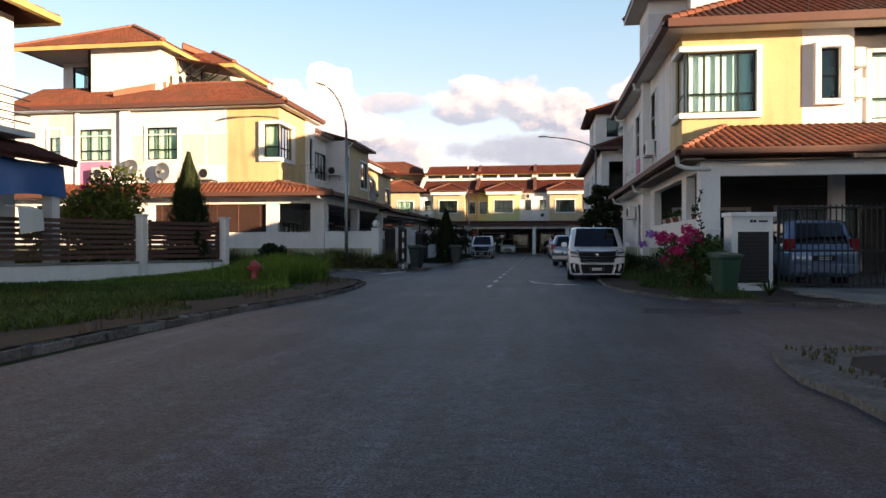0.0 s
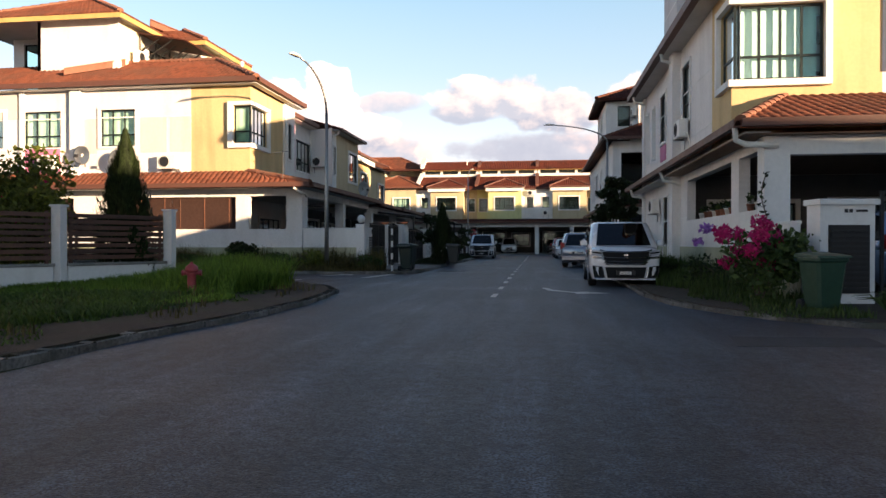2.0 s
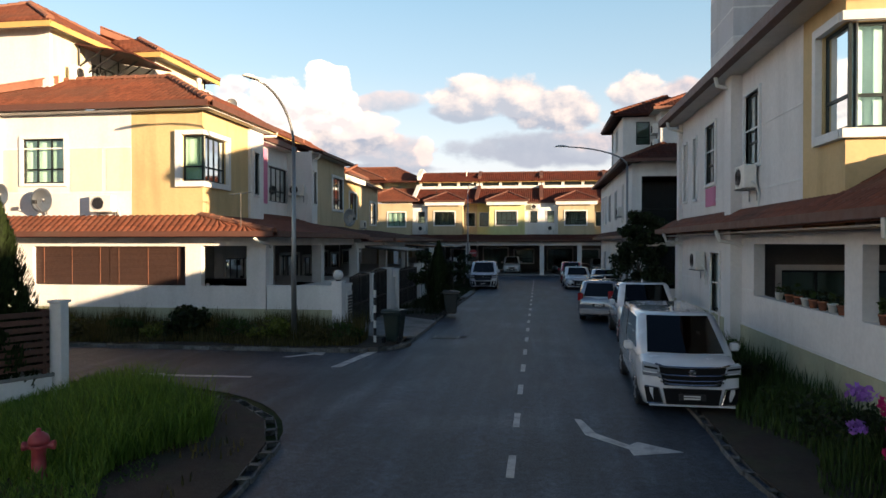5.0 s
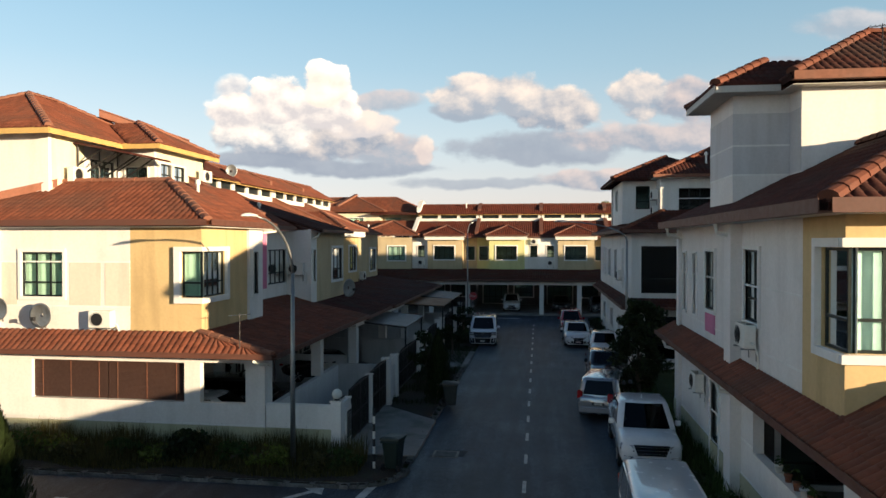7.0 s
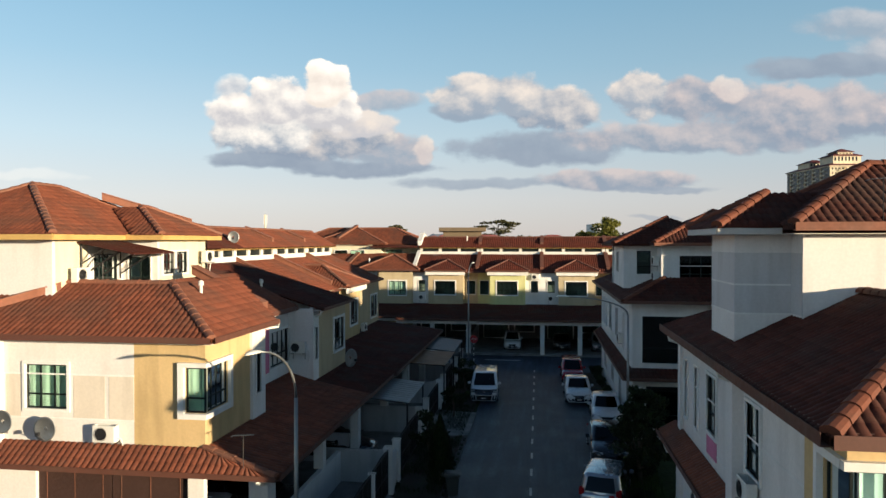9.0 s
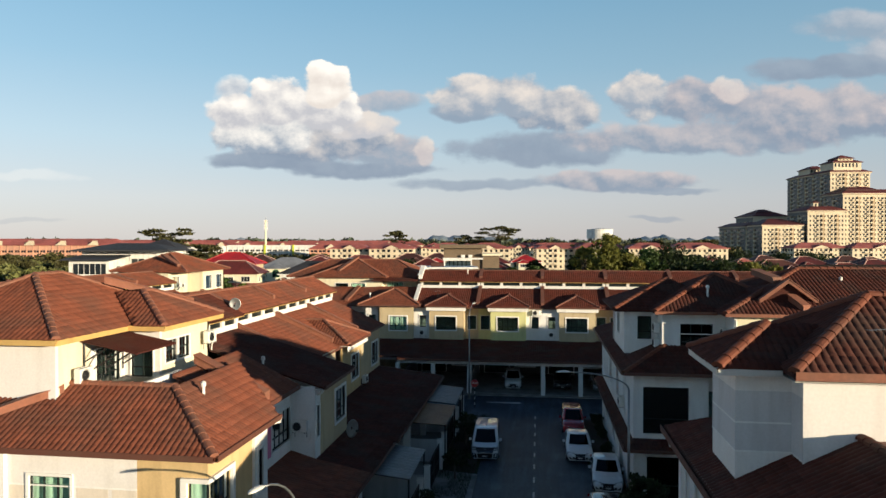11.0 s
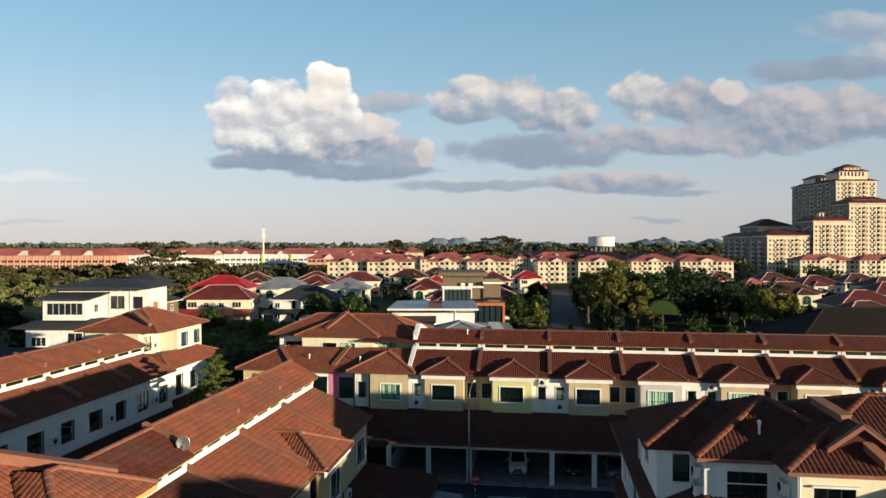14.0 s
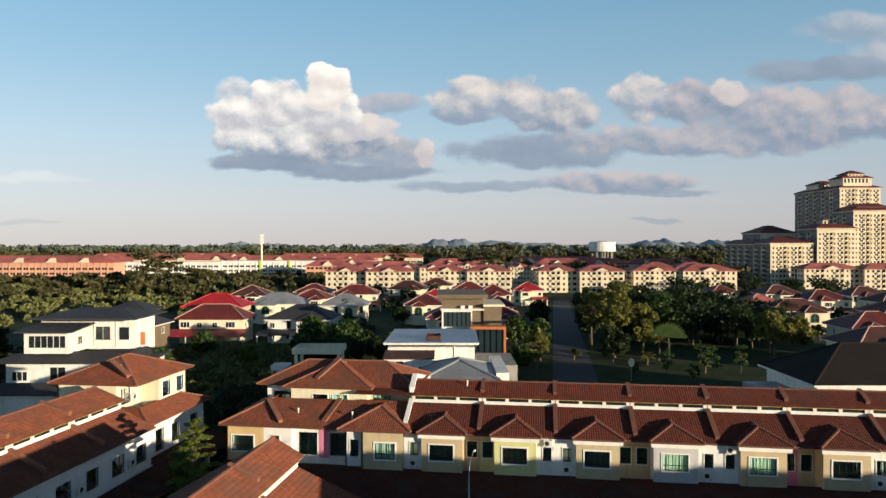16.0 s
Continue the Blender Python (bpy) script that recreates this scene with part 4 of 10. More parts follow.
# first-floor roof
ze, ex, ey = 7.62, -10.05, 29.72
slope = 0.515
k = 3.05
L1.roof([[(-24.4, ey, ze), (ex, ey, ze), (ex - k, ey + k, ze + k * slope), (-24.4, ey + k, ze + k * slope)],
         [(ex, ey, ze), (ex, 35.3, ze), (ex - k, 38.3, ze + k * slope), (ex - k, ey + k, ze + k * slope)],
         [(-11.25, 34.9, ze + 0.02), (-11.25, 40.9, ze + 0.02), (-14.4, 40.9, ze + k * slope), (-14.4, 34.9, ze + k * slope)],
         [(-13.0, 38.3, ze + k * slope - 0.02), (-13.0, ey + k, ze + k * slope - 0.02), (-15.0, ey + k, ze + k * slope - 0.6), (-15.0, 38.3, ze + k * slope - 0.6)]], thick=0.12)
L1.caps([((ex, ey, ze + 0.03), (ex - k, ey + k, ze + k * slope + 0.03)), ((ex - k, ey + k, ze + k * slope + 0.02), (-17.4, ey + k, ze + k * slope + 0.02))], r=0.13)
L1.gutter([((-24.4, ey, ze), (ex, ey, ze), (0, -1, 0)), ((ex, ey, ze), (ex, 35.3, ze), (1, 0, 0)), ((-11.25, 35.35, ze), (-11.25, 40.8, ze), (1, 0, 0))], h=0.2)
L1.slabs("soffit", [(-24.3, ex - 0.05, ey + 0.05, 30.149, 7.42, 7.45), (-10.399, ex - 0.05, 30.15, 35.25, 7.42, 7.45), (-11.749, -11.26, 35.3, 40.9, 7.42, 7.45)], SOFFIT)
L1.pipe([(ex + 0.1, 35.2, 7.5), (ex + 0.05, 35.3, 7.35), (-10.4, 35.0, 7.3)])
L1.rib([(-14.4, 36.9, 9.45), (-11.2, 36.9, 7.9)], w=0.5, h=0.24)
L1.rib([(-17.3, ey + k - 0.4, ze + 1.45), (-19.2, ey + 1.2, ze + 0.75)], w=0.4, h=0.14)
# third storey, two blocks
L1.wall((-21.2, 31.9), (-17.3, 31.9), 7.9, 10.95, PLASTER)
L1.wall((-17.3, 31.9), (-17.3, 33.9), 7.9, 10.95, CREAM, trim0=0.16)
L1.wall((-17.3, 33.9), (-17.3, 36.2), 8.6, 10.95, PLASTER, [hole(0.3, 8.7, 1.6, 1.55, 3, curtain=CURT_GREEN, edge=0.05)])
L1.wall((-17.3, 36.2), (-15.7, 36.2), 8.4, 10.95, PLASTER, [hole(0.3, 8.8, 1.0, 1.3, 2, edge=0.05)])
L1.wall((-15.7, 36.2), (-15.7, 40.6), 8.2, 10.95, CREAM, [hole(0.4, 9.35, 0.95, 0.95, 2, CURT_PALE, edge=0.08, transom=0.5), hole(1.5, 9.35, 0.95, 0.95, 2, CURT_GREEN, edge=0.08, transom=0.5)], trim0=0.16)
L1.wall((-15.7, 40.6), (-21.2, 40.6), 8.0, 10.95, PLASTER)
L1.wall((-21.2, 34.2), (-21.2, 31.9), 7.9, 10.95, PLASTER)
L1.wall((-24.3, 34.2), (-21.2, 34.2), 7.9, 10.95, PLASTER, [hole(0.6, 8.5, 2.0, 2.2, 1, edge=0.05)])
s1, h1 = hip_slopes(-24.9, -16.85, 31.35, 41.1, 11.05, 0.52)
s2 = [[(-16.6, 35.7, 11.05), (-15.2, 35.7, 11.05), (-17.6, 38.1, 12.3), (-19.0, 38.1, 12.3)], [(-15.2, 35.7, 11.05), (-15.2, 41.1, 11.05), (-17.6, 38.7, 12.3), (-17.6, 38.1, 12.3)],
      [(-15.2, 41.1, 11.05), (-18.0, 41.1, 11.05), (-19.0, 38.7, 12.3), (-17.6, 38.7, 12.3)]]
L1.roof(s1 + s2, TILE, name="upper_roof", thick=0.12)
L1.caps([(Vector(a) + Vector((0, 0, 0.04)), Vector(b) + Vector((0, 0, 0.04))) for a, b in h1] + [((-15.2, 35.7, 11.09), (-17.6, 38.1, 12.34)), ((-15.2, 41.1, 11.09), (-17.6, 38.7, 12.34)), ((-17.6, 38.1, 12.34), (-17.6, 38.7, 12.34))], r=0.12)
L1.rib([(-19.6, 38.2, 12.75), (-16.4, 40.4, 11.6)], w=0.45, h=0.2)
L1.slabs("fascia", [(-24.9, -16.85, 31.33, 31.37, 10.82, 11.05), (-16.87, -16.83, 31.37, 35.7, 10.82, 11.05), (-16.83, -15.2, 35.68, 35.72, 10.82, 11.05), (-15.22, -15.18, 35.72, 41.1, 10.82, 11.05)], FASCIA)
L1.slabs("upper_soffit", [(-24.8, -16.9, 31.4, 41.0, 10.951, 10.97), (-16.9, -15.25, 35.75, 41.0, 10.951, 10.97)], SOFFIT)
# roof terrace with its awning
aw = Geo().slab([(-17.25, 33.2, 10.75), (-17.25, 36.1, 10.75), (-14.9, 36.1, 10.3), (-14.9, 33.2, 10.3)], 0.04)
for q in np.arange(33.3, 36.1, 0.16):
    L1.part("awning_rib", Geo().hexa((-17.25, q, 10.755), (2.35, 0, -0.45), (0, 0.05, 0), (0, 0, 0.03)), TILE_OLD_SHADE)
L1.part("awning", aw, TILE_OLD_SHADE, label="rusty corrugated awning")
for q in (33.4, 34.7, 35.9):
    ab = Geo().tube([(-17.2, q, 9.4), (-15.6, q, 10.4)], 0.035, 6).tube([(-17.2, q, 9.9), (-16.2, q, 10.5)], 0.03, 6).tube([(-17.2, q, 9.2), (-17.2, q, 10.7)], 0.03, 6)
    L1.part("awning_bracket", ab, GRILLE)
L1.slabs("terrace_parapet", [(-17.0, -14.6, 32.9, 33.05, 8.7, 9.25), (-14.75, -14.6, 33.05, 36.0, 8.7, 9.2)], WHITE)
L1.slabs("terrace_floor", [(-17.3, -14.75, 33.05, 36.2, 8.75, 8.8)], CONCRETE)
ac(-17.12, 33.0, 9.15, 90), ac(-13.9, 30.13, 4.05, 0), ac(-19.1, 30.0, 4.1, 0), ac(-15.52, 40.0, 9.7, 90)
for dx, dy, dz, rr in ((-16.0, 29.95, 4.05, 0.38), (-17.55, 29.9, 4.25, 0.36)):
    make_dish(pose(dx, dy, dz, 0, 0, 5), rr)
make_aerial(-8.9, 29.5, 3.4, 1.3)

# ---------------------------------------------------------------- corner house on the other side (white and ochre)
R1 = House("corner_house", pose(12, 28, 0), "white and ochre corner house with porch and brown tiled roofs")
xw, ys = 5.55, 21.5
R1.wall((xw, 36.2), (xw, 18.9), 0.0, 3.3, PLASTER, [hole(9.7, 1.82, 5.0, 1.25, glass=False), hole(15.35, 1.82, 1.39, 1.25, glass=False), hole(5.6, 0.4, 1.0, 2.4, 1, edge=0.06)], th=0.25)
R1.slabs("wall_base", [(xw - 0.03, xw, 18.87, 36.2, 0.0, 1.0)], SAGE)
R1.band((xw, 36.2), (xw, 18.9), (1.02,), h=0.045)
R1.band((xw, 36.2), (xw, 26.5), (1.9,), h=0.045)
R1.slabs("pilaster", [(xw - 0.28, xw - 0.001, 27.5, 28.1, 0.0, 7.4), (xw - 0.12, xw - 0.001, 34.9, 35.3, 0.0, 7.4)], PLASTER)
R1.slabs("porch_column", [(5.5, 6.0, 18.85, 19.3, 0.0, 3.3)], WHITE)
R1.slabs("porch_column", [(12.2, 12.7, 18.85, 19.3, 0.0, 3.3)], WHITE)
R1.slabs("porch_column", [(19.2, 19.7, 18.85, 19.3, 0.0, 3.3)], WHITE)
R1.slabs("porch_column", [(9.8, 10.15, 21.55, 21.9, 0.1, 3.3)], WHITE)
R1.slabs("beam", [(6.0, 26.0, 18.9, 19.2, 2.92, 3.3)], WHITE)
R1.slabs("porch_floor", [(5.8, 26, 18.0, 27.5, 0.0, 0.12)], CONCRETE)
# porch back wall, coloured dark for the shade under the canopy
R1.wall((5.8, 27.5), (26, 27.5), 0.12, 3.3, INTERIOR_SHADE, [hole(0.7, 0.8, 2.6, 1.6, 3), hole(4.4, 0.15, 2.8, 2.3, 4), hole(9.5, 0.8, 3.0, 1.5, 3)])
cz, ct = 3.55, 4.62
R1.roof([[(4.92, 18.45, cz), (26, 18.45, cz), (26, 21.5, ct), (6.75, 21.5, ct)],
         [(4.92, 18.45, cz), (6.75, 21.5, ct), (6.75, 21.6, ct), (4.92, 21.6, cz)]][:1] +
        [[(4.92, 36.2, cz), (4.92, 18.45, cz), (xw, 19.5, cz + 0.37), (xw, 36.2, cz + 0.37)]], name="canopy_roof", thick=0.14, near=(6.5, 19.5, 3.9))
R1.roof([[(xw, 19.5, cz + 0.37), (xw, 21.6, cz + 0.37), (6.75, 21.5, ct)]], name="canopy_roof", thick=0.1)
R1.caps([((4.92, 18.45, cz + 0.02), (6.75, 21.5, ct + 0.02))], r=0.10)
R1.gutter([((4.92, 18.45, cz), (26, 18.45, cz), (0, -1, 0)), ((4.92, 36.2, cz), (4.92, 18.45, cz), (-1, 0, 0))], h=0.16, w=0.13)
R1.slabs("canopy_ceiling", [(5.05, 26, 18.6, 27.4, 3.301, 3.32)], BROWNBOARD)
R1.slabs("canopy_soffit", [(5.05, 5.549, 18.6, 36.1, 3.33, 3.36)], SOFFIT)
R1.pipe([(4.85, 18.6, 3.45), (4.9, 18.7, 3.2), (5.1, 18.75, 3.12), (5.75, 18.8, 3.1)], 0.06)
for yy in (27.3, 34.7):
    R1.pipe([(4.85, yy, 3.45), (4.95, yy, 3.15), (5.3, yy, 3.1), (5.5, yy, 3.0)], 0.055)
# first floor
R1.wall((xw, 35.3), (xw, 23.4), 3.3, 7.42, PLASTER, [
    hole(0.75, 4.55, 0.45, 2.0, 1, edge=0.07), hole(2.3, 4.55, 0.45, 2.0, 1, edge=0.07), hole(4.0, 4.9, 1.15, 1.75, 2, edge=0.1), hole(8.1, 5.0, 1.15, 1.75, 2, edge=0.09)])
R1.slabs("window_panel", [(xw - 0.03, xw, 30.15, 31.3, 4.2, 4.76)], PINK)
R1.band((xw, 35.3), (xw, 23.4), (4.35, 5.85), h=0.045)
R1.wall((xw, 23.4), (xw, ys), 3.3, 7.42, TAN, [hole(0.95, 5.05, 0.95, 1.8, 1, CURT_TEAL, surround=False)], trim0=0.0)
R1.wall((xw, ys), (8.94, ys), 3.5, 7.42, TAN, [hole(0.16, 5.05, 1.94, 1.8, 4, CURT_TEAL, surround=False, cover=0.95)], trim0=0.16)
R1.slabs("window_surround", [(xw - 0.1, 7.80, ys - 0.13, ys + 0.01, 4.88, 5.04), (xw - 0.1, 7.80, ys - 0.13, ys + 0.01, 6.86, 7.02), (7.65, 7.80, ys - 0.13, ys + 0.01, 5.04, 6.86),
                            (xw - 0.12, xw + 0.01, ys + 0.011, 22.65, 4.88, 5.04), (xw - 0.12, xw + 0.01, ys + 0.011, 22.65, 6.86, 7.02), (xw - 0.12, xw + 0.01, 22.5, 22.65, 5.04, 6.86)], WHITE)
R1.wall((8.94, ys), (10.36, ys), 3.5, 7.42, PLASTER, [hole(0.46, 5.35, 0.54, 1.5, 1, edge=0.16, transom=0.45, proud=0.3)])
R1.wall((10.36, ys), (10.36, ys + 0.9), 3.5, 7.42, PLASTER, trim0=0.16)
R1.wall((10.36, ys + 0.9), (26, ys + 0.9), 3.5, 7.42, PLASTER, [hole(0.85, 4.9, 2.4, 2.0, 3, CURT_TEAL), hole(6.0, 4.9, 2.4, 2.0, 3, CURT_TEAL)])
R1.wall((26, 35.3), (xw, 35.3), 0.0, 7.42, PLASTER)
R1.wall((26, 18.9), (26, 35.3), 0.0, 7.42, PLASTER)
rs, rh = hip_slopes(5.0, 26.5, 20.8, 35.75, 7.6, 0.51, top=9.42)
R1.roof(rs, TILE_OLD_SHADE, thick=0.14)
R1.slabs("roof_top", [(8.5, 23.0, 24.3, 32.2, 9.25, 9.40)], RIB)
R1.caps([(Vector(a) + Vector((0, 0, 0.05)), Vector(b) + Vector((0, 0, 0.05))) for a, b in rh[:1]], TILE, r=0.15)
R1.caps([((8.57, 24.37, 9.47), (23, 24.37, 9.47)), ((8.57, 24.37, 9.47), (8.57, 28, 9.47))], TILE_OLD_SHADE, r=0.14)
R1.gutter([((5.0, 20.8, 7.6), (13.6, 20.8, 7.6), (0, -1, 0)), ((13.6, 20.8, 7.6), (26.5, 20.8, 7.6), (0, -1, 0)), ((5.0, 35.75, 7.6), (5.0, 20.8, 7.6), (-1, 0, 0))], h=0.24, w=0.16)
R1.slabs("soffit", [(5.05, xw - 0.001, 20.85, 35.7, 7.42, 7.45), (xw, 26.4, 20.85, ys - 0.001, 7.42, 7.45)], SOFFIT)
for yy in (27.8, 34.6):
    R1.pipe([(4.95, yy, 7.45), (5.0, yy, 7.2), (5.3, yy, 7.12), (5.5, yy, 7.05)], 0.055)
R1.pipe([(11.6, 20.75, 7.45), (11.6, 20.9, 7.2), (11.5, 21.3, 7.0)], 0.06)
# third storey
R1.wall((5.68, 31.35), (5.68, 28.85), 7.7, 10.95, PLASTER)
R1.wall((5.68, 28.85), (7.15, 28.85), 7.9, 10.95, PLASTER, trim0=0.16)
R1.wall((7.5, 31.35), (5.68, 31.35), 7.9, 10.95, PLASTER, trim1=0.16)
R1.wall((7.5, 33.0), (7.5, 31.35), 7.9, 10.95, PLASTER)
R1.wall((7.15, 28.85), (7.15, 28.0), 8.4, 10.95, PLASTER)
R1.wall((7.15, 28.0), (20, 28.0), 8.6, 10.95, PLASTER, [hole(2.2, 9.25, 1.5, 1.35, 2, CURT_GREEN, edge=0.05), hole(6.0, 9.25, 2.2, 1.35, 3, edge=0.05)], trim0=0.16)
R1.wall((20, 28.0), (20, 33.0), 8.6, 10.95, PLASTER)
R1.wall((20, 33.0), (7.5, 33.0), 7.9, 10.95, PLASTER)
R1.band((5.68, 31.35), (5.68, 28.85), (8.75, 9.55), h=0.05)
R1.band((5.68, 28.85), (7.15, 28.85), (8.75, 9.55), h=0.05)
GREYPANEL = material("grey_wall_panel_paint", (0.56, 0.55, 0.55), 0.82, vary=0.06, scale=2, bump=0.08, streak=0.35)
R1.slabs("wall_panel", [(5.673, 5.679, 28.85, 31.35, 8.8, 10.45), (5.68, 7.15, 28.843, 28.849, 8.8, 10.45), (7.143, 7.149, 28.0, 28.84, 8.8, 10.45)], GREYPANEL, label="pale grey painted wall panel")
t1, g1 = hip_slopes(5.08, 12.0, 28.35, 31.9, 11.15, 0.56)
t2, g2 = hip_slopes(6.75, 20.5, 27.5, 33.6, 11.2, 0.58)
R1.roof(t1, TILE_OLD_SHADE, name="upper_roof", thick=0.12)
R1.roof(t2, TILE_OLD_SHADE, name="upper_roof", thick=0.12)
R1.caps([(Vector(a) + Vector((0, 0, 0.04)), Vector(b) + Vector((0, 0, 0.04))) for a, b in g1[:1] + g1[3:4] + g2], TILE, r=0.14)
R1.gutter([((6.75, 27.5, 11.2), (20.5, 27.5, 11.2), (0, -1, 0))], h=0.22, mat=RIB)
R1.slabs("fascia", [(5.06, 5.10, 28.35, 31.9, 10.95, 11.15), (5.10, 6.75, 28.33, 28.37, 10.95, 11.15)], SOFFIT)
R1.slabs("upper_soffit", [(5.12, 12, 28.4, 31.85, 10.951, 10.97), (12.001, 20.4, 27.6, 33.4, 10.951, 10.97), (6.8, 12, 27.6, 28.399, 10.951, 10.97), (6.8, 12, 31.851, 33.4, 10.951, 10.97)], SOFFIT)
ac(xw - 0.02, 26.5, 4.35, -90), ac(xw - 0.02, 31.6, 2.2, -90)
ac(10.38, 21.95, 6.25, 90), ac(10.38, 21.95, 5.35, 90)
make_aerial(8.9, 27.6, 11.2, 1.2)
make_aerial(9.0, 21.2, 7.75, 1.0)

# the next house of the same row, further along the side road
N1 = House("terrace_house", pose(40, 27, 0), "white terrace house with brown tiled roof, next in the row")
N1.wall((26.2, 19.5), (54, 19.5), 0, 7.42, WHITE, [hole(2, 4.9, 2.2, 1.8, 3), hole(9, 4.9, 2.2, 1.8, 3), hole(17, 4.9, 2.2, 1.8, 3)])
N1.wall((54, 19.5), (54, 35.3), 0, 7.42, WHITE, trim0=0.16)
N1.wall((54, 35.3), (26.2, 35.3), 0, 7.42, WHITE, trim0=0.16)
n_s, n_h = hip_slopes(26.1, 54.6, 20.8, 35.8, 7.6, 0.5)
N1.roof(n_s, TILE_OLD_SHADE)
N1.wall((27, 28), (54, 28), 8.6, 11.0, WHITE, [hole(3, 9.2, 2.2, 1.35, 3), hole(12, 9.2, 2.2, 1.35, 3)])
N1.wall((54, 28), (54, 33), 8.6, 11.0, WHITE, trim0=0.16)
N1.wall((54, 33), (27, 33), 8.6, 11.0, WHITE, trim0=0.16)
N1.wall((27, 33), (27, 28), 8.6, 11.0, WHITE, trim0=0.16, trim1=0.16)
n_s, n_h = hip_slopes(26.4, 54.6, 27.4, 33.6, 11.1, 0.66)
N1.roof(n_s, TILE_OLD_SHADE, name="upper_roof")

# ---------------------------------------------------------------- terrace rows
def terrace_unit(m, W, elems, look_, ev=0.3, ez=7.45, bv=4.5, bz=9.25, rv=6.2, rz=11.2, back=13.0, porch=-8.5, label="", group="", ribs=(True, True), columns=(0.0,), roof_mat=None, rib_mat=None, canopy_back=3.95, gate=True):
    """One unit of a row. u along the row, v into the depth, the street at -v. elems: (kind, u0, u1, paint, window)."""
    h = House("terrace_house", m, label, "house", group, local=True)
    roof_mat, rib_mat = roof_mat or TILE, rib_mat or RIB
    depth = {"bay": 0.0, "plain": 0.0, "block": 0.45, "recess": 1.8, "flat": 0.9}
    prev = None
    zb, zt = 3.5, ez + 0.05
    for kind, u0, u1, paint, win in elems:
        v = depth[kind]
        if prev is not None and abs(prev[0] - v) > 0.01:
            a, b = prev[0], v
            if b > a:
                h.wall((u0, a + 0.16), (u0, b), zb, zt, prev[1])
            else:
                h.wall((u0, a), (u0, b + 0.16), zb, zt, paint)
        h.wall((u0, v), (u1, v), zb, zt, paint, win)
        prev = (v, paint)
    # back and party walls
    h.wall((W, back), (0, back), 0.0, 7.3, WHITE, [hole(1.5, 4.6, 1.4, 1.3), hole(4.4, 4.6, 1.4, 1.3)])
    for u in (0.0, W - 0.12):
        h.part("party_wall", Geo().prism([(u, 1.9), (u + 0.12, 1.9), (u + 0.12, back - 0.2), (u, back - 0.2)], 0.0, 7.4), WHITE)
    # ground floor behind the porch, the porch's shade put into its wall colour
    h.wall((0.12, 1.9), (W - 0.12, 1.9), 0.1, 3.45, INTERIOR_SHADE, [hole(0.6, 0.15, 2.6, 2.3, 4), hole(4.0, 0.9, 2.0, 1.4, 3)])
    # roofs
    slope = (bz - ez) / (bv - ev)
    polys = [[(0, ev, ez), (W, ev, ez), (W, bv, bz), (0, bv, bz)]]
    cap_lines = []
    for kind, u0, u1, paint, win in elems:
        if kind != "bay":
            continue
        a, b, um, zf = u0 - 0.42, u1 + 0.42, (u0 + u1) / 2, ez + 0.17
        va, za = -0.55 + (b - a) / 2 * 0.95, zf + (b - a) / 2 * 0.46
        vb, vs = ev + (za - ez) / slope, ev + (zf - ez) / slope
        polys += [[(a, -0.55, zf), (b, -0.55, zf), (um, va, za)], [(b, -0.55, zf), (b, vs, zf), (um, max(vb, va + 0.05), za), (um, va, za)], [(a, vs, zf), (a, -0.55, zf), (um, va, za), (um, max(vb, va + 0.05), za)]]
        cap_lines += [((a, -0.55, zf + 0.03), (um, va, za + 0.03)), ((b, -0.55, zf + 0.03), (um, va, za + 0.03)), ((um, va, za + 0.03), (um, vb, za + 0.03))]
        h.part("eave_board", Geo().box(a + 0.15, b - 0.15, -0.45, -0.40, zf - 0.5, zf - 0.12), WHITE)
        h.part("bay_soffit", Geo().box(a + 0.05, b - 0.05, -0.40, 0.4, zf - 0.14, zf - 0.11), SOFFIT)
        h.gutter([((a, -0.55, zf), (b, -0.55, zf), (0, -1, 0))], h=0.15)
    h.gutter([((0, ev, ez), (W, ev, ez), (0, -1, 0))], h=0.14)
    h.roof(polys, roof_mat, thick=0.08)
    h.caps(cap_lines, rib_mat, r=0.12, pieces=False)
    up = (rz - bz - 0.85) / (rv - bv + 0.4)
    h.roof([[(0, bv - 0.4, bz + 0.85), (W, bv - 0.4, bz + 0.85), (W, rv, rz), (0, rv, rz)]], roof_mat, name="upper_roof", thick=0.08)
    h.roof([[(W, back + 0.4, 7.3), (0, back + 0.4, 7.3), (0, rv, rz), (W, rv, rz)]], TILE_OLD_SHADE, name="rear_roof", thick=0.08)
    h.caps([((0, rv, rz + 0.04), (W, rv, rz + 0.04))], rib_mat, r=0.11, pieces=False)
    # light band under the upper roof, with its vents and posts
    h.part("clerestory_wall", Geo().box(0, W, bv, bv + 0.14, bz - 0.15, bz + 0.34), WHITE)
    h.part("clerestory_vent", Geo().box(0, W, bv + 0.06, bv + 0.12, bz + 0.34, bz + 0.84), FRAME)
    for q in np.linspace(0.2, W - 0.2, 4):
        h.part("clerestory_post", Geo().box(q - 0.16, q + 0.16, bv - 0.06, bv + 0.14, bz + 0.32, bz + 0.84), WHITE)
    h.part("eave_board", Geo().box(0, W, bv - 0.40, bv - 0.36, bz + 0.72, bz + 0.86), FASCIA)
    if ribs[0]:
        h.rib([(0, bv - 0.05, bz + 0.12), (0, ev + 0.5, ez + 0.33)], w=0.34, h=0.18, mat=rib_mat)
        h.rib([(0, rv + 0.3, rz - 0.02), (0, bv + 0.1, bz + 1.18)], w=0.34, h=0.22, mat=rib_mat)
    # porch
    pz = 3.32
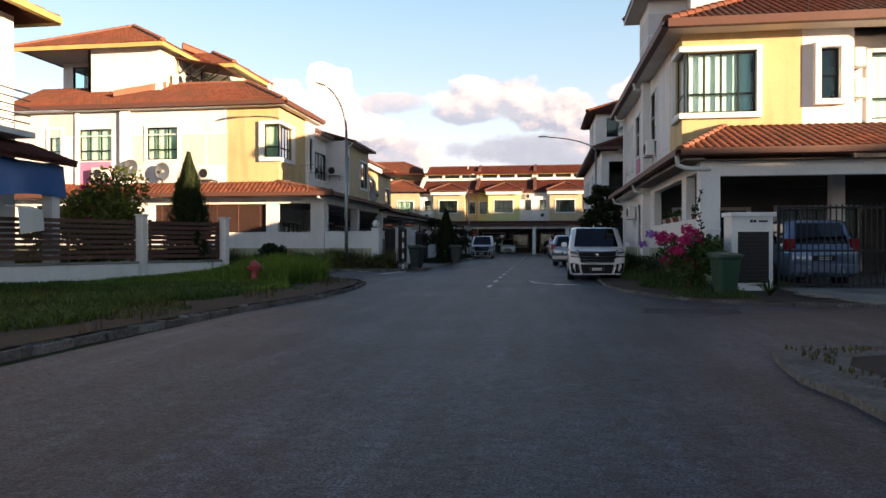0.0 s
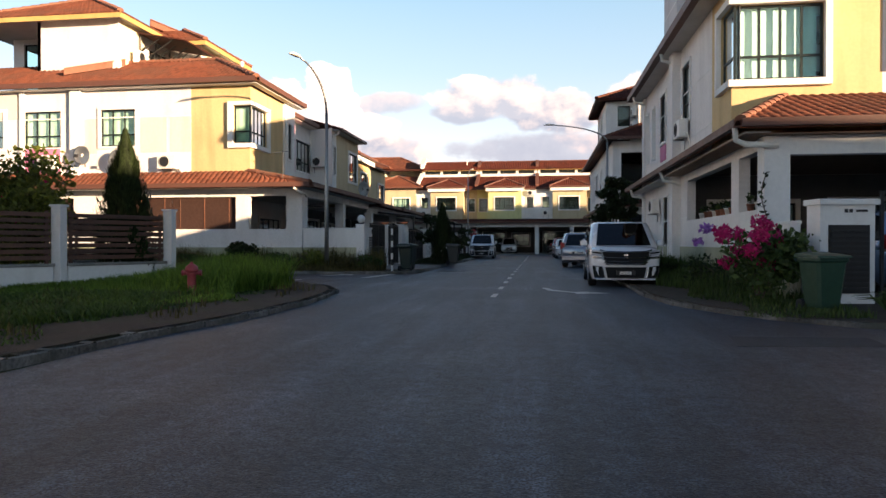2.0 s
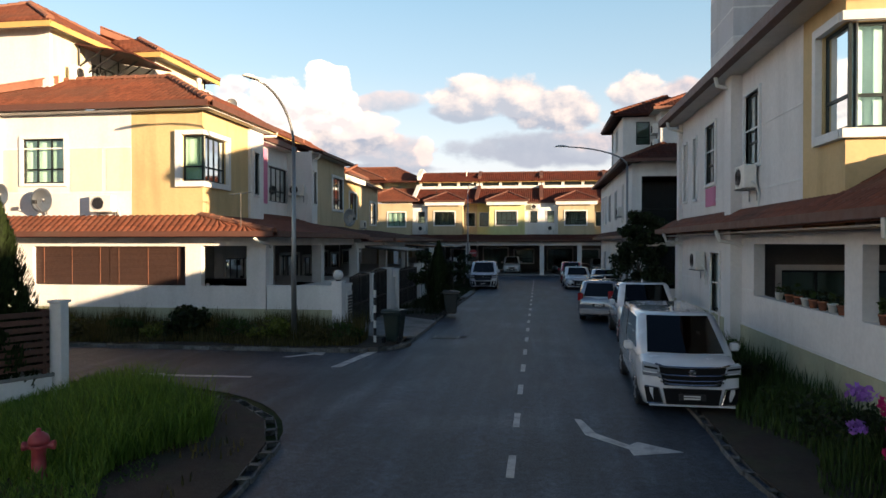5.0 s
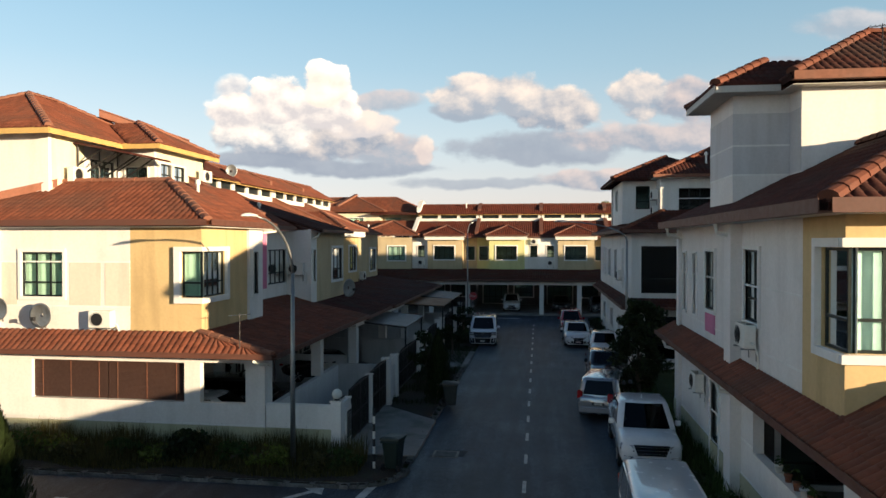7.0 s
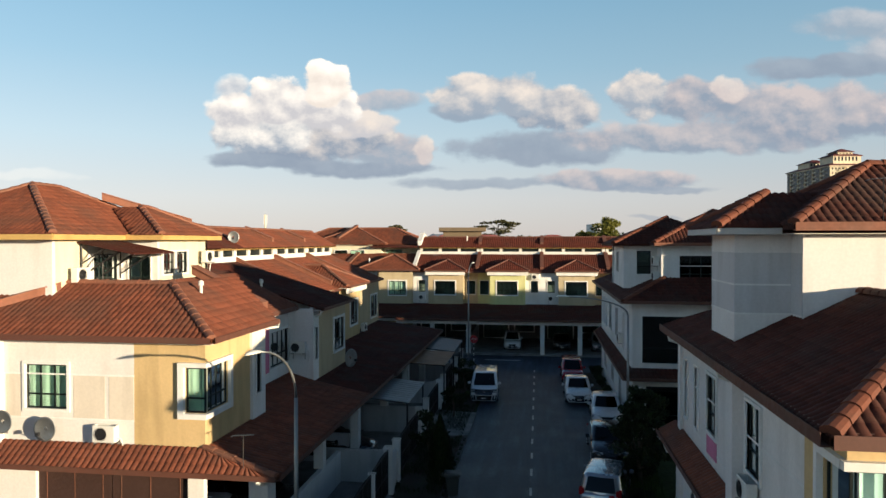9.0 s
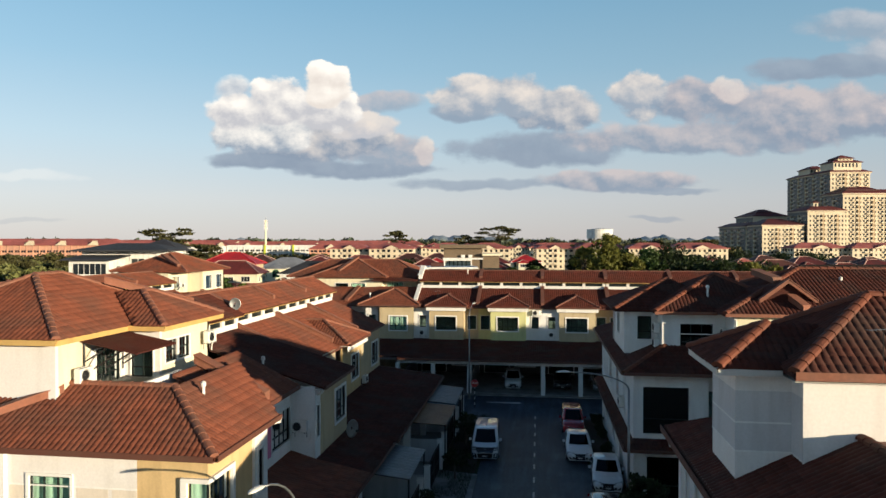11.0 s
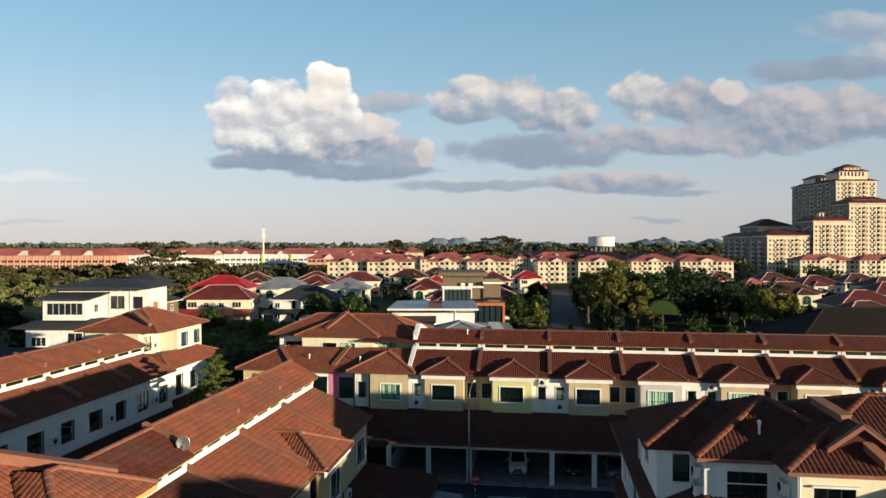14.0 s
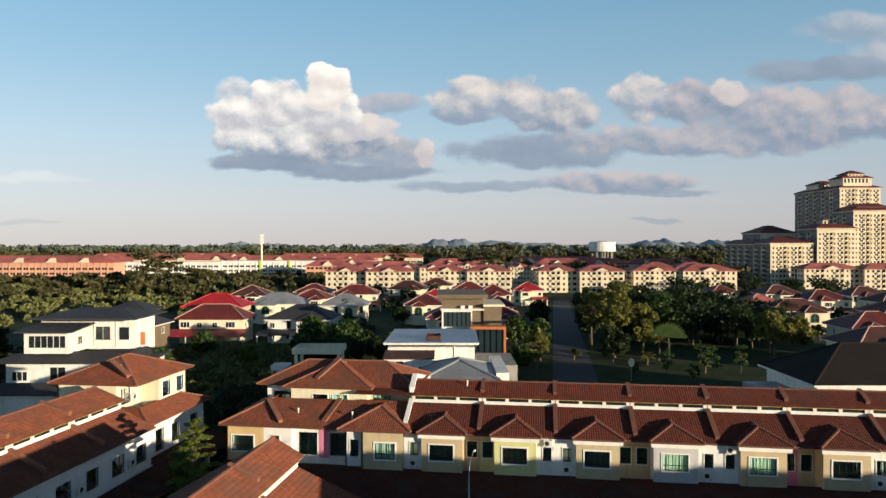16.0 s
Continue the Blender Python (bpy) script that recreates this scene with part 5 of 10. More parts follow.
    h.roof([[(0, porch - 0.6, pz), (W, porch - 0.6, pz), (W, 0.6, canopy_back), (0, 0.6, canopy_back)]], TILE_OLD_SHADE, name="canopy_roof", thick=0.12)
    h.gutter([((0, porch - 0.6, pz), (W, porch - 0.6, pz), (0, -1, 0))], h=0.16)
    h.part("canopy_ceiling", Geo().box(0.02, W - 0.02, porch - 0.4, 1.8, 3.10, 3.13), SOFFIT)
    h.part("beam", Geo().box(0, W, porch - 0.12, porch + 0.12, 2.82, 3.09), WHITE)
    for c in columns:
        h.part("porch_column", Geo().box(c - 0.2, c + 0.2, porch - 0.2, porch + 0.2, 0.0, 2.82), WHITE)
    h.part("porch_floor", Geo().box(0, W, porch, 1.8, 0.0, 0.1), CONCRETE)
    h.part("porch_wall", Geo().box(-0.08, 0.08, porch + 0.3, 1.8, 0.1, 1.5), PALEGREY)
    return h


WIN = lambda u, w=1.9, z=5.0, ht=1.45, c=None, cols=4: [hole(u, z, w, ht, cols, c, edge=0.12)]
SMALL = lambda u, c=None: [hole(u, 5.25, 0.75, 1.25, 1, c, edge=0.08)]
PAIR = lambda u: [hole(u, 4.6, 0.85, 1.7, 1, edge=0.06), hole(u + 1.05, 4.6, 0.85, 1.7, 1, edge=0.06)]
FAR_ROW = "terrace row across the end of the street"
W0 = 7.02
X0 = -6.33
SAND = material("sand_wall_paint", (0.52, 0.41, 0.25), 0.8, vary=0.06, scale=2, bump=0.08, stain=(0.36, 0.29, 0.18), stain_amt=0.3, streak=0.4)
bays = [SAND, LIME, BEIGE, PALEGREY, SAND, SAND, BEIGE, CREAM, SAND, BEIGE]
names = {id(SAND): "sand-coloured", id(LIME): "lime-yellow", id(BEIGE): "beige", id(PALEGREY): "pale grey", id(CREAM): "cream"}
for i in range(-1, 9):
    paint = bays[i + 1]
    cur = {2: CURT_GREEN, 3: CURT_GREEN}.get(i)
    odd = i % 2 != 0
    back_ = PINK if i == 3 else (LIME if paint is LIME else BEIGE)
    if odd:
        el = [("block", 0.0, 1.75, WHITE, SMALL(0.6)), ("bay", 1.75, 5.55, paint, WIN(0.75, 2.2, c=cur)), ("recess", 5.55, W0, back_, [hole(0.25, 4.9, 0.95, 1.5, 1, edge=0.06)])]
    else:
        el = [("recess", 0.0, 1.45, back_, [hole(0.25, 4.9, 0.95, 1.5, 1, edge=0.06)]), ("bay", 1.45, 5.25, paint, WIN(0.75, 2.2, c=cur)), ("block", 5.25, W0, WHITE, SMALL(0.6))]
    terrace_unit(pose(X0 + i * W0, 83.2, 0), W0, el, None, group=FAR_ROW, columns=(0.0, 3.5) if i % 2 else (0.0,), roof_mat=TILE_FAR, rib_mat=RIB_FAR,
                 label="two-storey terrace house with " + names[id(paint)] + " bay and tiled roof")
    if i in (-1, 1, 2, 4, 6):
        ac(X0 + i * W0 + (1.0 if odd else 6.1), 83.63, 4.3, 0)
    if i in (0, 3, 5):
        ac(X0 + i * W0 + (1.0 if odd else 6.3), 83.63, 6.6, 0)

# row along the street, facing it
SIDE_ROW = "terrace row along the street"
GREEN_WIN = lambda u: [hole(u, 4.9, 1.85, 1.7, 3, CURT_GREEN, edge=0.13)]
near_unit = terrace_unit(pose(-10.5, 41.1, 0, 0, 0, 90), 5.6, [("plain", 0.0, 0.85, WHITE, [hole(0.2, 5.0, 0.42, 1.55, 1, edge=0.08)]), ("plain", 0.85, 5.6, BEIGE, GREEN_WIN(2.5))], None, ev=-0.45, ez=7.5, bv=6.5, bz=9.55, rv=8.3, rz=11.55, back=15.4, porch=-2.1, canopy_back=4.05, group=SIDE_ROW,
                         label="two-storey terrace house with white corner, beige front and tiled roof", roof_mat=TILE_OLD_SHADE, ribs=(False, False))
near_unit.wall((0.0, 1.3), (0.0, 0.16), 3.5, 7.5, WHITE)
near_unit.band((0.0, 1.3), (0.0, 0.0), (4.7, 6.1))
near_unit.part("soffit", Geo().box(-0.2, 5.6, -0.4, 0.0, 7.40, 7.43), SOFFIT)
near_unit.pipe([(0.1, -0.42, 7.4), (0.12, -0.3, 7.2), (0.14, -0.06, 7.1)])
side = [
    (46.9, 6.4, [("plain", 0.0, 4.9, BEIGE, GREEN_WIN(1.2)), ("block", 4.9, 6.4, WHITE, [])], "beige"),
    (53.3, 6.4, [("bay", 0.2, 4.9, TAN, GREEN_WIN(2.1)), ("block", 4.9, 6.4, WHITE, [])], "ochre"),
    (59.7, 6.4, [("block", 0.0, 6.4, BEIGE, [hole(3.6, 4.6, 2.0, 1.75, 3, None, edge=0.13)])], "beige"),
]
for y0, w, el, nm in side:
    terrace_unit(pose(-12.7, y0, 0, 0, 0, 90), w, el, None, ev=0.1, ez=7.6, bv=4.6, bz=9.55, rv=6.3, rz=11.55, back=13.3, porch=-4.4, canopy_back=4.05, group=SIDE_ROW,
                 label="two-storey terrace house with " + nm + " front, tiled roof and low porch")
ac(-11.2, 41.08, 5.3, 0), ac(-12.65, 58.6, 4.1, 90)
make_dish(pose(-17.1, 46.6, 10.55, 0, 0, 20), 0.33)
make_dish(pose(-9.9, 45.2, 4.0, 0, 0, 60), 0.45)

# row on the next street, facing the same way
NEXT_ROW = "terrace row on the next street"
for i in range(-2, 6):
    y0 = 81.4 - 7.0 * (i + 1)
    el = [("flat", 0.0, 3.6, WHITE, [hole(0.9, 4.7, 1.8, 1.7, 3, edge=0.08)]), ("flat", 3.6, 7.0, WHITE, [hole(0.9, 4.7, 1.6, 1.7, 3, edge=0.08)])]
    if i < 0:
        continue
    terrace_unit(pose(-36.4, y0, 0, 0, 0, 90), 7.0, el, None, ev=0.5, ez=7.6, bv=4.0, bz=9.2, rv=6.6, rz=11.2, back=14, porch=-2.6, group=NEXT_ROW,
                 label="white two-storey terrace house with sunlit brown tiled roof")
    ac(-36.4 - 0.88, y0 + 3.6, 5.0, 90)

# end house of the next street's row
E2 = House("end_house", pose(-40.8, 87.9, 0), "cream end house with tiled hip roofs at two levels")
E2.inv = pose(-40, 83, 0).inverted()  # its plan is drawn about this corner
E2.wall((-37.4, 77.5), (-37.4, 88.5), 0, 7.5, WHITE, [hole(1.2, 4.4, 1.6, 2.2, 3, edge=0.1), hole(4.2, 4.6, 1.6, 1.9, 3, edge=0.1), hole(8.0, 4.6, 1.6, 1.9, 3, edge=0.1)])
E2.wall((-37.4, 88.5), (-50, 88.5), 0, 7.5, WHITE, trim0=0.16)
E2.wall((-50, 76.6), (-37.4, 76.6), 0, 7.5, WHITE)
a_, b_ = hip_slopes(-50.5, -36.7, 76.5, 89.2, 7.6, 0.42, top=8.7)
E2.roof(a_, TILE)
E2.caps([(Vector(a), Vector(b)) for a, b in b_[:4]], RIB, r=0.13, pieces=False)
E2.wall((-47.5, 78.2), (-41.2, 78.2), 8.0, 11.1, CREAM)
E2.wall((-41.2, 78.2), (-41.2, 82.5), 8.0, 11.1, CREAM, [hole(0.7, 8.9, 1.6, 1.6, 2, edge=0.08)], trim0=0.16)
E2.wall((-41.2, 82.5), (-39.2, 82.5), 8.0, 11.1, CREAM)
E2.wall((-39.2, 82.5), (-39.2, 88.0), 8.0, 11.1, CREAM, [hole(0.6, 8.9, 1.6, 1.6, 2, edge=0.08), hole(3.4, 8.9, 1.5, 1.6, 2, edge=0.08)], trim0=0.16)
E2.wall((-39.2, 88.0), (-47.5, 88.0), 8.0, 11.1, CREAM)
E2.wall((-47.5, 88.0), (-47.5, 78.2), 8.0, 11.1, WHITE)
a_, b_ = hip_slopes(-48.2, -38.6, 77.6, 88.7, 11.2, 0.42)
E2.roof(a_, TILE, name="upper_roof")
E2.caps([(Vector(a), Vector(b)) for a, b in b_], RIB, r=0.14, pieces=False)
E2.rib([(-43.0, 80.2, 13.0), (-40.2, 78.8, 11.8)], w=0.5, h=0.16)
E2.roof([[(-33.6, 77.0, 3.3), (-33.6, 89, 3.3), (-37.4, 89, 4.1), (-37.4, 77.0, 4.1)]], TILE_OLD_SHADE, name="canopy_roof")
E2.slabs("porch_column", [(-34.2, -33.8, q, q + 0.4, 0, 3.2) for q in (77.2, 82.5, 88.2)], WHITE)
ac(-41.85, 85.6, 9.1, 90)

# end house of the far row, larger, with a third storey
F1 = House("end_house", pose(-22, 88, 0), "beige and white end house with three-level tiled roofs")
F1.wall((-31.0, 84.0), (-27.2, 84.0), 0, 7.4, TAN, [hole(0.6, 4.9, 2.2, 1.5, 3, edge=0.12)])
F1.wall((-27.2, 84.0), (-24.4, 84.0), 0, 7.4, WHITE, [hole(0.7, 5.2, 0.9, 1.3, 1, edge=0.08)])
F1.wall((-24.4, 85.2), (-19.0, 85.2), 0, 7.4, WHITE, [hole(0.3, 4.4, 1.9, 2.2, 2, edge=0.06), hole(3.3, 4.4, 1.9, 2.2, 2, edge=0.06)])
F1.slabs("wall_panel", [(-22.0, -20.9, 85.14, 85.199, 4.2, 7.3)], PINK)
F1.wall((-24.4, 84.0), (-24.4, 85.2), 0, 7.4, WHITE, trim0=0.16)
F1.wall((-19.0, 85.2), (-19.0, 83.7), 0, 7.4, WHITE, trim0=0.16)
F1.wall((-19.0, 83.7), (-17.3, 83.7), 0, 7.4, WHITE, [hole(0.5, 4.9, 0.8, 1.6, 1, edge=0.08)])
F1.wall((-17.3, 83.2), (-13.35, 83.2), 0, 7.4, BEIGE, [hole(1.3, 4.9, 1.9, 1.5, 3, CURT_PALE, edge=0.14)])
F1.wall((-17.3, 83.7), (-17.3, 83.2), 0, 7.4, BEIGE, trim1=0.0)
F1.wall((-31.0, 96), (-31.0, 84.0), 0, 7.4, WHITE)
F1.wall((-13.35, 96), (-31.0, 96), 0, 7.4, WHITE)
zf = 7.55
F1.roof([[(-31.5, 83.4, zf), (-18.6, 83.4, zf), (-18.6, 87.6, 9.3), (-27.6, 87.6, 9.3)], [(-31.5, 96.5, zf), (-31.5, 83.4, zf), (-27.6, 87.6, 9.3), (-27.6, 92, 9.3)],
         [(-18.6, 83.9, zf + 0.2), (-13.3, 83.9, zf + 0.2), (-13.3, 87.7, 9.35), (-18.6, 87.7, 9.35)],
         [(-19.5, 82.6, zf + 0.12), (-12.5, 82.6, zf + 0.12), (-16.0, 85.9, 9.25)], [(-12.5, 82.6, zf + 0.12), (-12.5, 84.2, zf + 0.12), (-16.0, 87.4, 9.25), (-16.0, 85.9, 9.25)], [(-19.5, 84.2, zf + 0.12), (-19.5, 82.6, zf + 0.12), (-16.0, 85.9, 9.25), (-16.0, 87.4, 9.25)]], TILE)
F1.caps([((-31.5, 83.4, zf + 0.04), (-27.6, 87.6, 9.34)), ((-19.5, 82.6, zf + 0.16), (-16, 85.9, 9.29)), ((-12.5, 82.6, zf + 0.16), (-16, 85.9, 9.29))], RIB, r=0.13, pieces=False)
F1.rib([(-28.0, 87.2, 9.2), (-25.4, 83.8, 7.9)], w=0.4, h=0.12)
F1.rib([(-20.6, 87.5, 9.3), (-21.2, 84.2, 7.95)], w=0.42, h=0.16)
F1.rib([(-13.3, 98, 9.5), (-13.3, 89.4, 11.4), (-13.3, 87.4, 10.4)], w=0.4, h=0.35, mat=WHITE)
F1.rib([(-13.3, 87.3, 9.5), (-13.3, 84.2, 8.0)], w=0.34, h=0.2, mat=WHITE)
F1.gutter([((-31.5, 83.4, zf), (-19.5, 83.4, zf), (0, -1, 0)), ((-19.5, 82.6, zf + 0.12), (-12.5, 82.6, zf + 0.12), (0, -1, 0))])
F1.wall((-25.9, 88.0), (-18.0, 88.0), 7.8, 10.3, CREAM, [hole(2.3, 8.75, 1.55, 0.95, 2, edge=0.08), hole(4.2, 8.75, 1.7, 0.95, 2, CURT_GREEN, edge=0.08)])
F1.wall((-18.0, 88.0), (-18.0, 89.5), 7.8, 10.3, CREAM, trim0=0.16)
F1.wall((-18.0, 89.5), (-13.4, 89.5), 7.8, 10.3, CREAM, [hole(0.3, 7.95, 1.9, 1.8, 3, CURT_GREEN, edge=0.06)])
F1.wall((-29.2, 89.5), (-25.9, 89.5), 7.8, 10.3, WHITE, [hole(0.9, 7.9, 1.9, 1.7, 2, edge=0.05)])
F1.wall((-29.2, 96), (-29.2, 89.5), 7.8, 10.3, WHITE)
a_, b_ = hip_slopes(-29.9, -12.9, 88.6, 97.0, 10.45, 0.46)
c_, d_ = hip_slopes(-26.6, -17.3, 87.3, 96.5, 10.5, 0.42)
F1.roof(a_, TILE, name="upper_roof")
F1.roof(c_, TILE, name="upper_roof")
F1.caps([(Vector(a), Vector(b)) for a, b in b_ + d_], RIB, r=0.13, pieces=False)
F1.rib([(-22.0, 92.2, 12.6), (-23.4, 88.6, 11.1)], w=0.42, h=0.18)
F1.roof([[(-31, 75.4, 3.3), (-13.3, 75.4, 3.3), (-13.3, 83.9, 3.95), (-31, 83.9, 3.95)]], TILE_OLD_SHADE, name="canopy_roof")
F1.slabs("porch_column", [(q, q + 0.4, 76.0, 76.4, 0, 3.1) for q in (-30.6, -24.4, -18.4)], WHITE)
F1.slabs("beam", [(-31, -13.3, 76.05, 76.35, 2.85, 3.12)], WHITE)
F1.roof([[(-19.0, 87.0, 10.1), (-13.6, 87.0, 10.1), (-13.6, 89.4, 10.5), (-19.0, 89.4, 10.5)]], TILE_OLD_SHADE, name="awning", thick=0.05)
make_dish(pose(-13.6, 89.0, 9.9, 0, 0, -30), 0.45)
make_aerial(-10.6, 82.9, 7.8, 1.5)

# corner house further up the street, with a third storey
R2 = House("corner_house", pose(14, 54, 0), "white corner house with cream upper storey and tiled hip roofs")
R2.wall((5.4, 66), (5.4, 47.4), 0, 7.4, WHITE, [hole(2.0, 4.5, 0.6, 2.0, 1, edge=0.07), hole(4.0, 4.5, 0.6, 2.0, 1, edge=0.07), hole(6.5, 4.6, 1.2, 1.8, 2, edge=0.08), hole(10.5, 4.6, 1.0, 1.8, 2, edge=0.08), hole(14.5, 4.5, 0.5, 2.0, 1, edge=0.07),
                                                          hole(3.0, 1.2, 1.2, 1.2, 2, edge=0.08), hole(8.0, 1.2, 1.2, 1.2, 2, edge=0.08), hole(12.5, 0.3, 1.0, 2.1, 1, edge=0.06)])
R2.wall((5.4, 47.4), (9.3, 47.4), 0, 7.4, WHITE, [hole(0.5, 4.15, 2.4, 2.55, 1, edge=0.06, pane=GLASS_DARK), hole(0.7, 0.6, 2.4, 2.3, 1, edge=0.06, pane=GLASS_DARK)], trim0=0.16)
R2.wall((9.3, 47.4), (9.3, 48.6), 0, 7.4, WHITE, trim0=0.16)
R2.wall((9.3, 48.6), (30, 48.6), 0, 7.4, WHITE, [hole(0.3, 3.9, 1.4, 2.4, 2, edge=0.06), hole(5, 4.4, 2, 1.8, 3), hole(12, 4.4, 2, 1.8, 3)])
R2.wall((30, 66), (5.4, 66), 0, 7.4, WHITE)
R2.band((5.4, 66), (5.4, 47.4), (3.4, 4.2), h=0.05)
R2.roof([[(4.9, 66.4, 3.45), (4.9, 46.6, 3.45), (5.4, 47.0, 3.8), (5.4, 66.4, 3.8)], [(4.9, 46.6, 3.45), (9.6, 46.6, 3.45), (9.6, 47.4, 3.85), (5.4, 47.4, 3.85)]], TILE_OLD_SHADE, name="canopy_roof")
R2.gutter([((4.9, 66.4, 3.45), (4.9, 46.6, 3.45), (-1, 0, 0)), ((4.9, 46.6, 3.45), (9.6, 46.6, 3.45), (0, -1, 0))])
a_, b_ = hip_slopes(4.8, 30.6, 46.7, 66.5, 7.55, 0.45, top=8.75)
R2.roof(a_, TILE_OLD_SHADE)
R2.caps([(Vector(a), Vector(b)) for a, b in b_[:1]], TILE, r=0.13)
R2.gutter([((4.8, 66.5, 7.55), (4.8, 46.7, 7.55), (-1, 0, 0)), ((4.8, 46.7, 7.55), (30.6, 46.7, 7.55), (0, -1, 0))])
R2.wall((5.3, 56), (5.3, 50.7), 8.0, 10.5, WHITE, [hole(2.0, 8.9, 0.9, 1.2, 1, edge=0.06)])
R2.wall((5.3, 50.7), (7.2, 50.7), 8.0, 10.5, WHITE, [hole(0.75, 8.85, 0.8, 1.35, 1, edge=0.07)], trim0=0.16)
R2.wall((7.2, 50.7), (7.2, 49.2), 8.0, 10.5, WHITE)
R2.wall((7.2, 49.2), (10.62, 49.2), 8.0, 10.5, WHITE, [hole(0.99, 8.43, 1.77, 1.52, 3, edge=0.09, pane=GLASS_DARK)], trim0=0.16)
R2.band((7.2, 49.2), (10.62, 49.2), (9.35,), h=0.05)
R2.wall((10.62, 49.2), (10.62, 47.4), 8.0, 10.6, WHITE)
R2.wall((10.62, 47.4), (26, 47.4), 7.6, 10.6, CREAM, [hole(0.68, 8.55, 1.69, 1.42, 3, CURT_PALE, surround=False, cover=0.45, pane=GLASS_DARK), hole(3.65, 8.64, 1.68, 1.24, 3, CURT_GREEN, surround=False, transom=0.26), hole(8.6, 8.3, 1.8, 1.4, 3, surround=False)], trim0=0.16)
R2.slabs("window_lintel", [(11.18, 13.13, 47.22, 47.4, 9.99, 10.08), (11.18, 13.13, 47.2, 47.4, 8.43, 8.53)], WHITE)
R2.pipe([(10.7, 47.33, 10.4), (10.7, 47.33, 8.0)], 0.045)
R2.wall((26, 57), (5.3, 57), 8.0, 10.5, WHITE)
a_, b_ = hip_slopes(4.65, 12, 50.2, 57.5, 10.6, 0.45)
c_, d_ = hip_slopes(6.7, 15, 48.6, 57.5, 10.65, 0.47)
e_, f_ = hip_slopes(10.0, 26.8, 46.8, 57.8, 10.75, 0.40)
for sl in (a_, c_, e_):
    R2.roof(sl, TILE_OLD_SHADE, name="upper_roof")
R2.caps([(Vector(a) + Vector((0, 0, 0.04)), Vector(b) + Vector((0, 0, 0.04))) for a, b in b_[:1] + d_[:2] + f_], TILE, r=0.14)
gab = [[(12.1, 48.2, 11.32), (13.6, 48.2, 12.45), (13.6, 50.6, 12.45), (12.1, 50.6, 11.9)], [(13.6, 48.2, 12.45), (15.1, 48.2, 11.32), (15.1, 50.6, 11.9), (13.6, 50.6, 12.45)]]
R2.part("small_gable", Geo().add([(12.2, 48.35, 11.25), (15.0, 48.35, 11.25), (13.6, 48.35, 12.36), (12.2, 48.5, 11.25), (15.0, 48.5, 11.25), (13.6, 48.5, 12.36)], [(0, 1, 2), (5, 4, 3), (0, 3, 4, 1), (1, 4, 5, 2), (2, 5, 3, 0)]), TILE_OLD_SHADE)
R2.part("gable_roof", Geo().slab(gab[0], 0.1).slab(gab[1], 0.1), TILE_OLD_SHADE)
R2.rib([(12.1, 48.2, 11.32), (13.6, 48.2, 12.45)], w=0.26, h=0.10)
R2.rib([(13.6, 48.2, 12.45), (15.1, 48.2, 11.32)], w=0.26, h=0.10)
R2.rib([(13.8, 48.3, 11.5), (14.2, 47.2, 10.98)], w=0.42, h=0.22)
R2.rib([(12.9, 51.6, 12.75), (13.5, 49.6, 12.35)], w=0.5, h=0.2)
R2.gutter([((10.0, 46.8, 10.75), (26.8, 46.8, 10.75), (0, -1, 0)), ((6.7, 48.6, 10.65), (10.0, 48.6, 10.65), (0, -1, 0))], mat=RIB)
R2.slabs("upper_soffit", [(6.75, 10.05, 48.65, 50.7, 10.505, 10.52), (10.06, 26.7, 46.85, 49.2, 10.605, 10.62)], SOFFIT)
R2.part("window_hood", Geo().slab([(14.14, 47.39, 10.05), (17.14, 47.39, 10.05), (17.14, 46.4, 9.66), (14.14, 46.4, 9.66)], 0.05), TILE_OLD_SHADE)
for px, py, pz in ((9.9, 50.2, 11.6), (17.3, 50.8, 12.1), (-12.3, 33.4, 8.8), (-13.3, 41.5, 8.4), (-24.2, 85.4, 8.4), (-18.6, 84.8, 8.4), (-43.0, 85.4, 12.2), (-41.3, 83.9, 11.6), (-7.9, 88.6, 10.9)):
    tagged(part("vent_pipe", Geo().lathe([(0.06, -0.3), (0.06, 0.3), (0.10, 0.3), (0.10, 0.45), (0.03, 0.5)], 10), PLASTIC), "white plastic vent pipe on a tiled roof", "vent pipe", "vent pipes").matrix_world = pose(px, py, pz)
ac(7.18, 50.0, 9.3, -90), ac(7.18, 50.0, 8.4, -90), ac(10.6, 48.5, 9.2, -90), ac(5.38, 51.5, 4.6, -90)

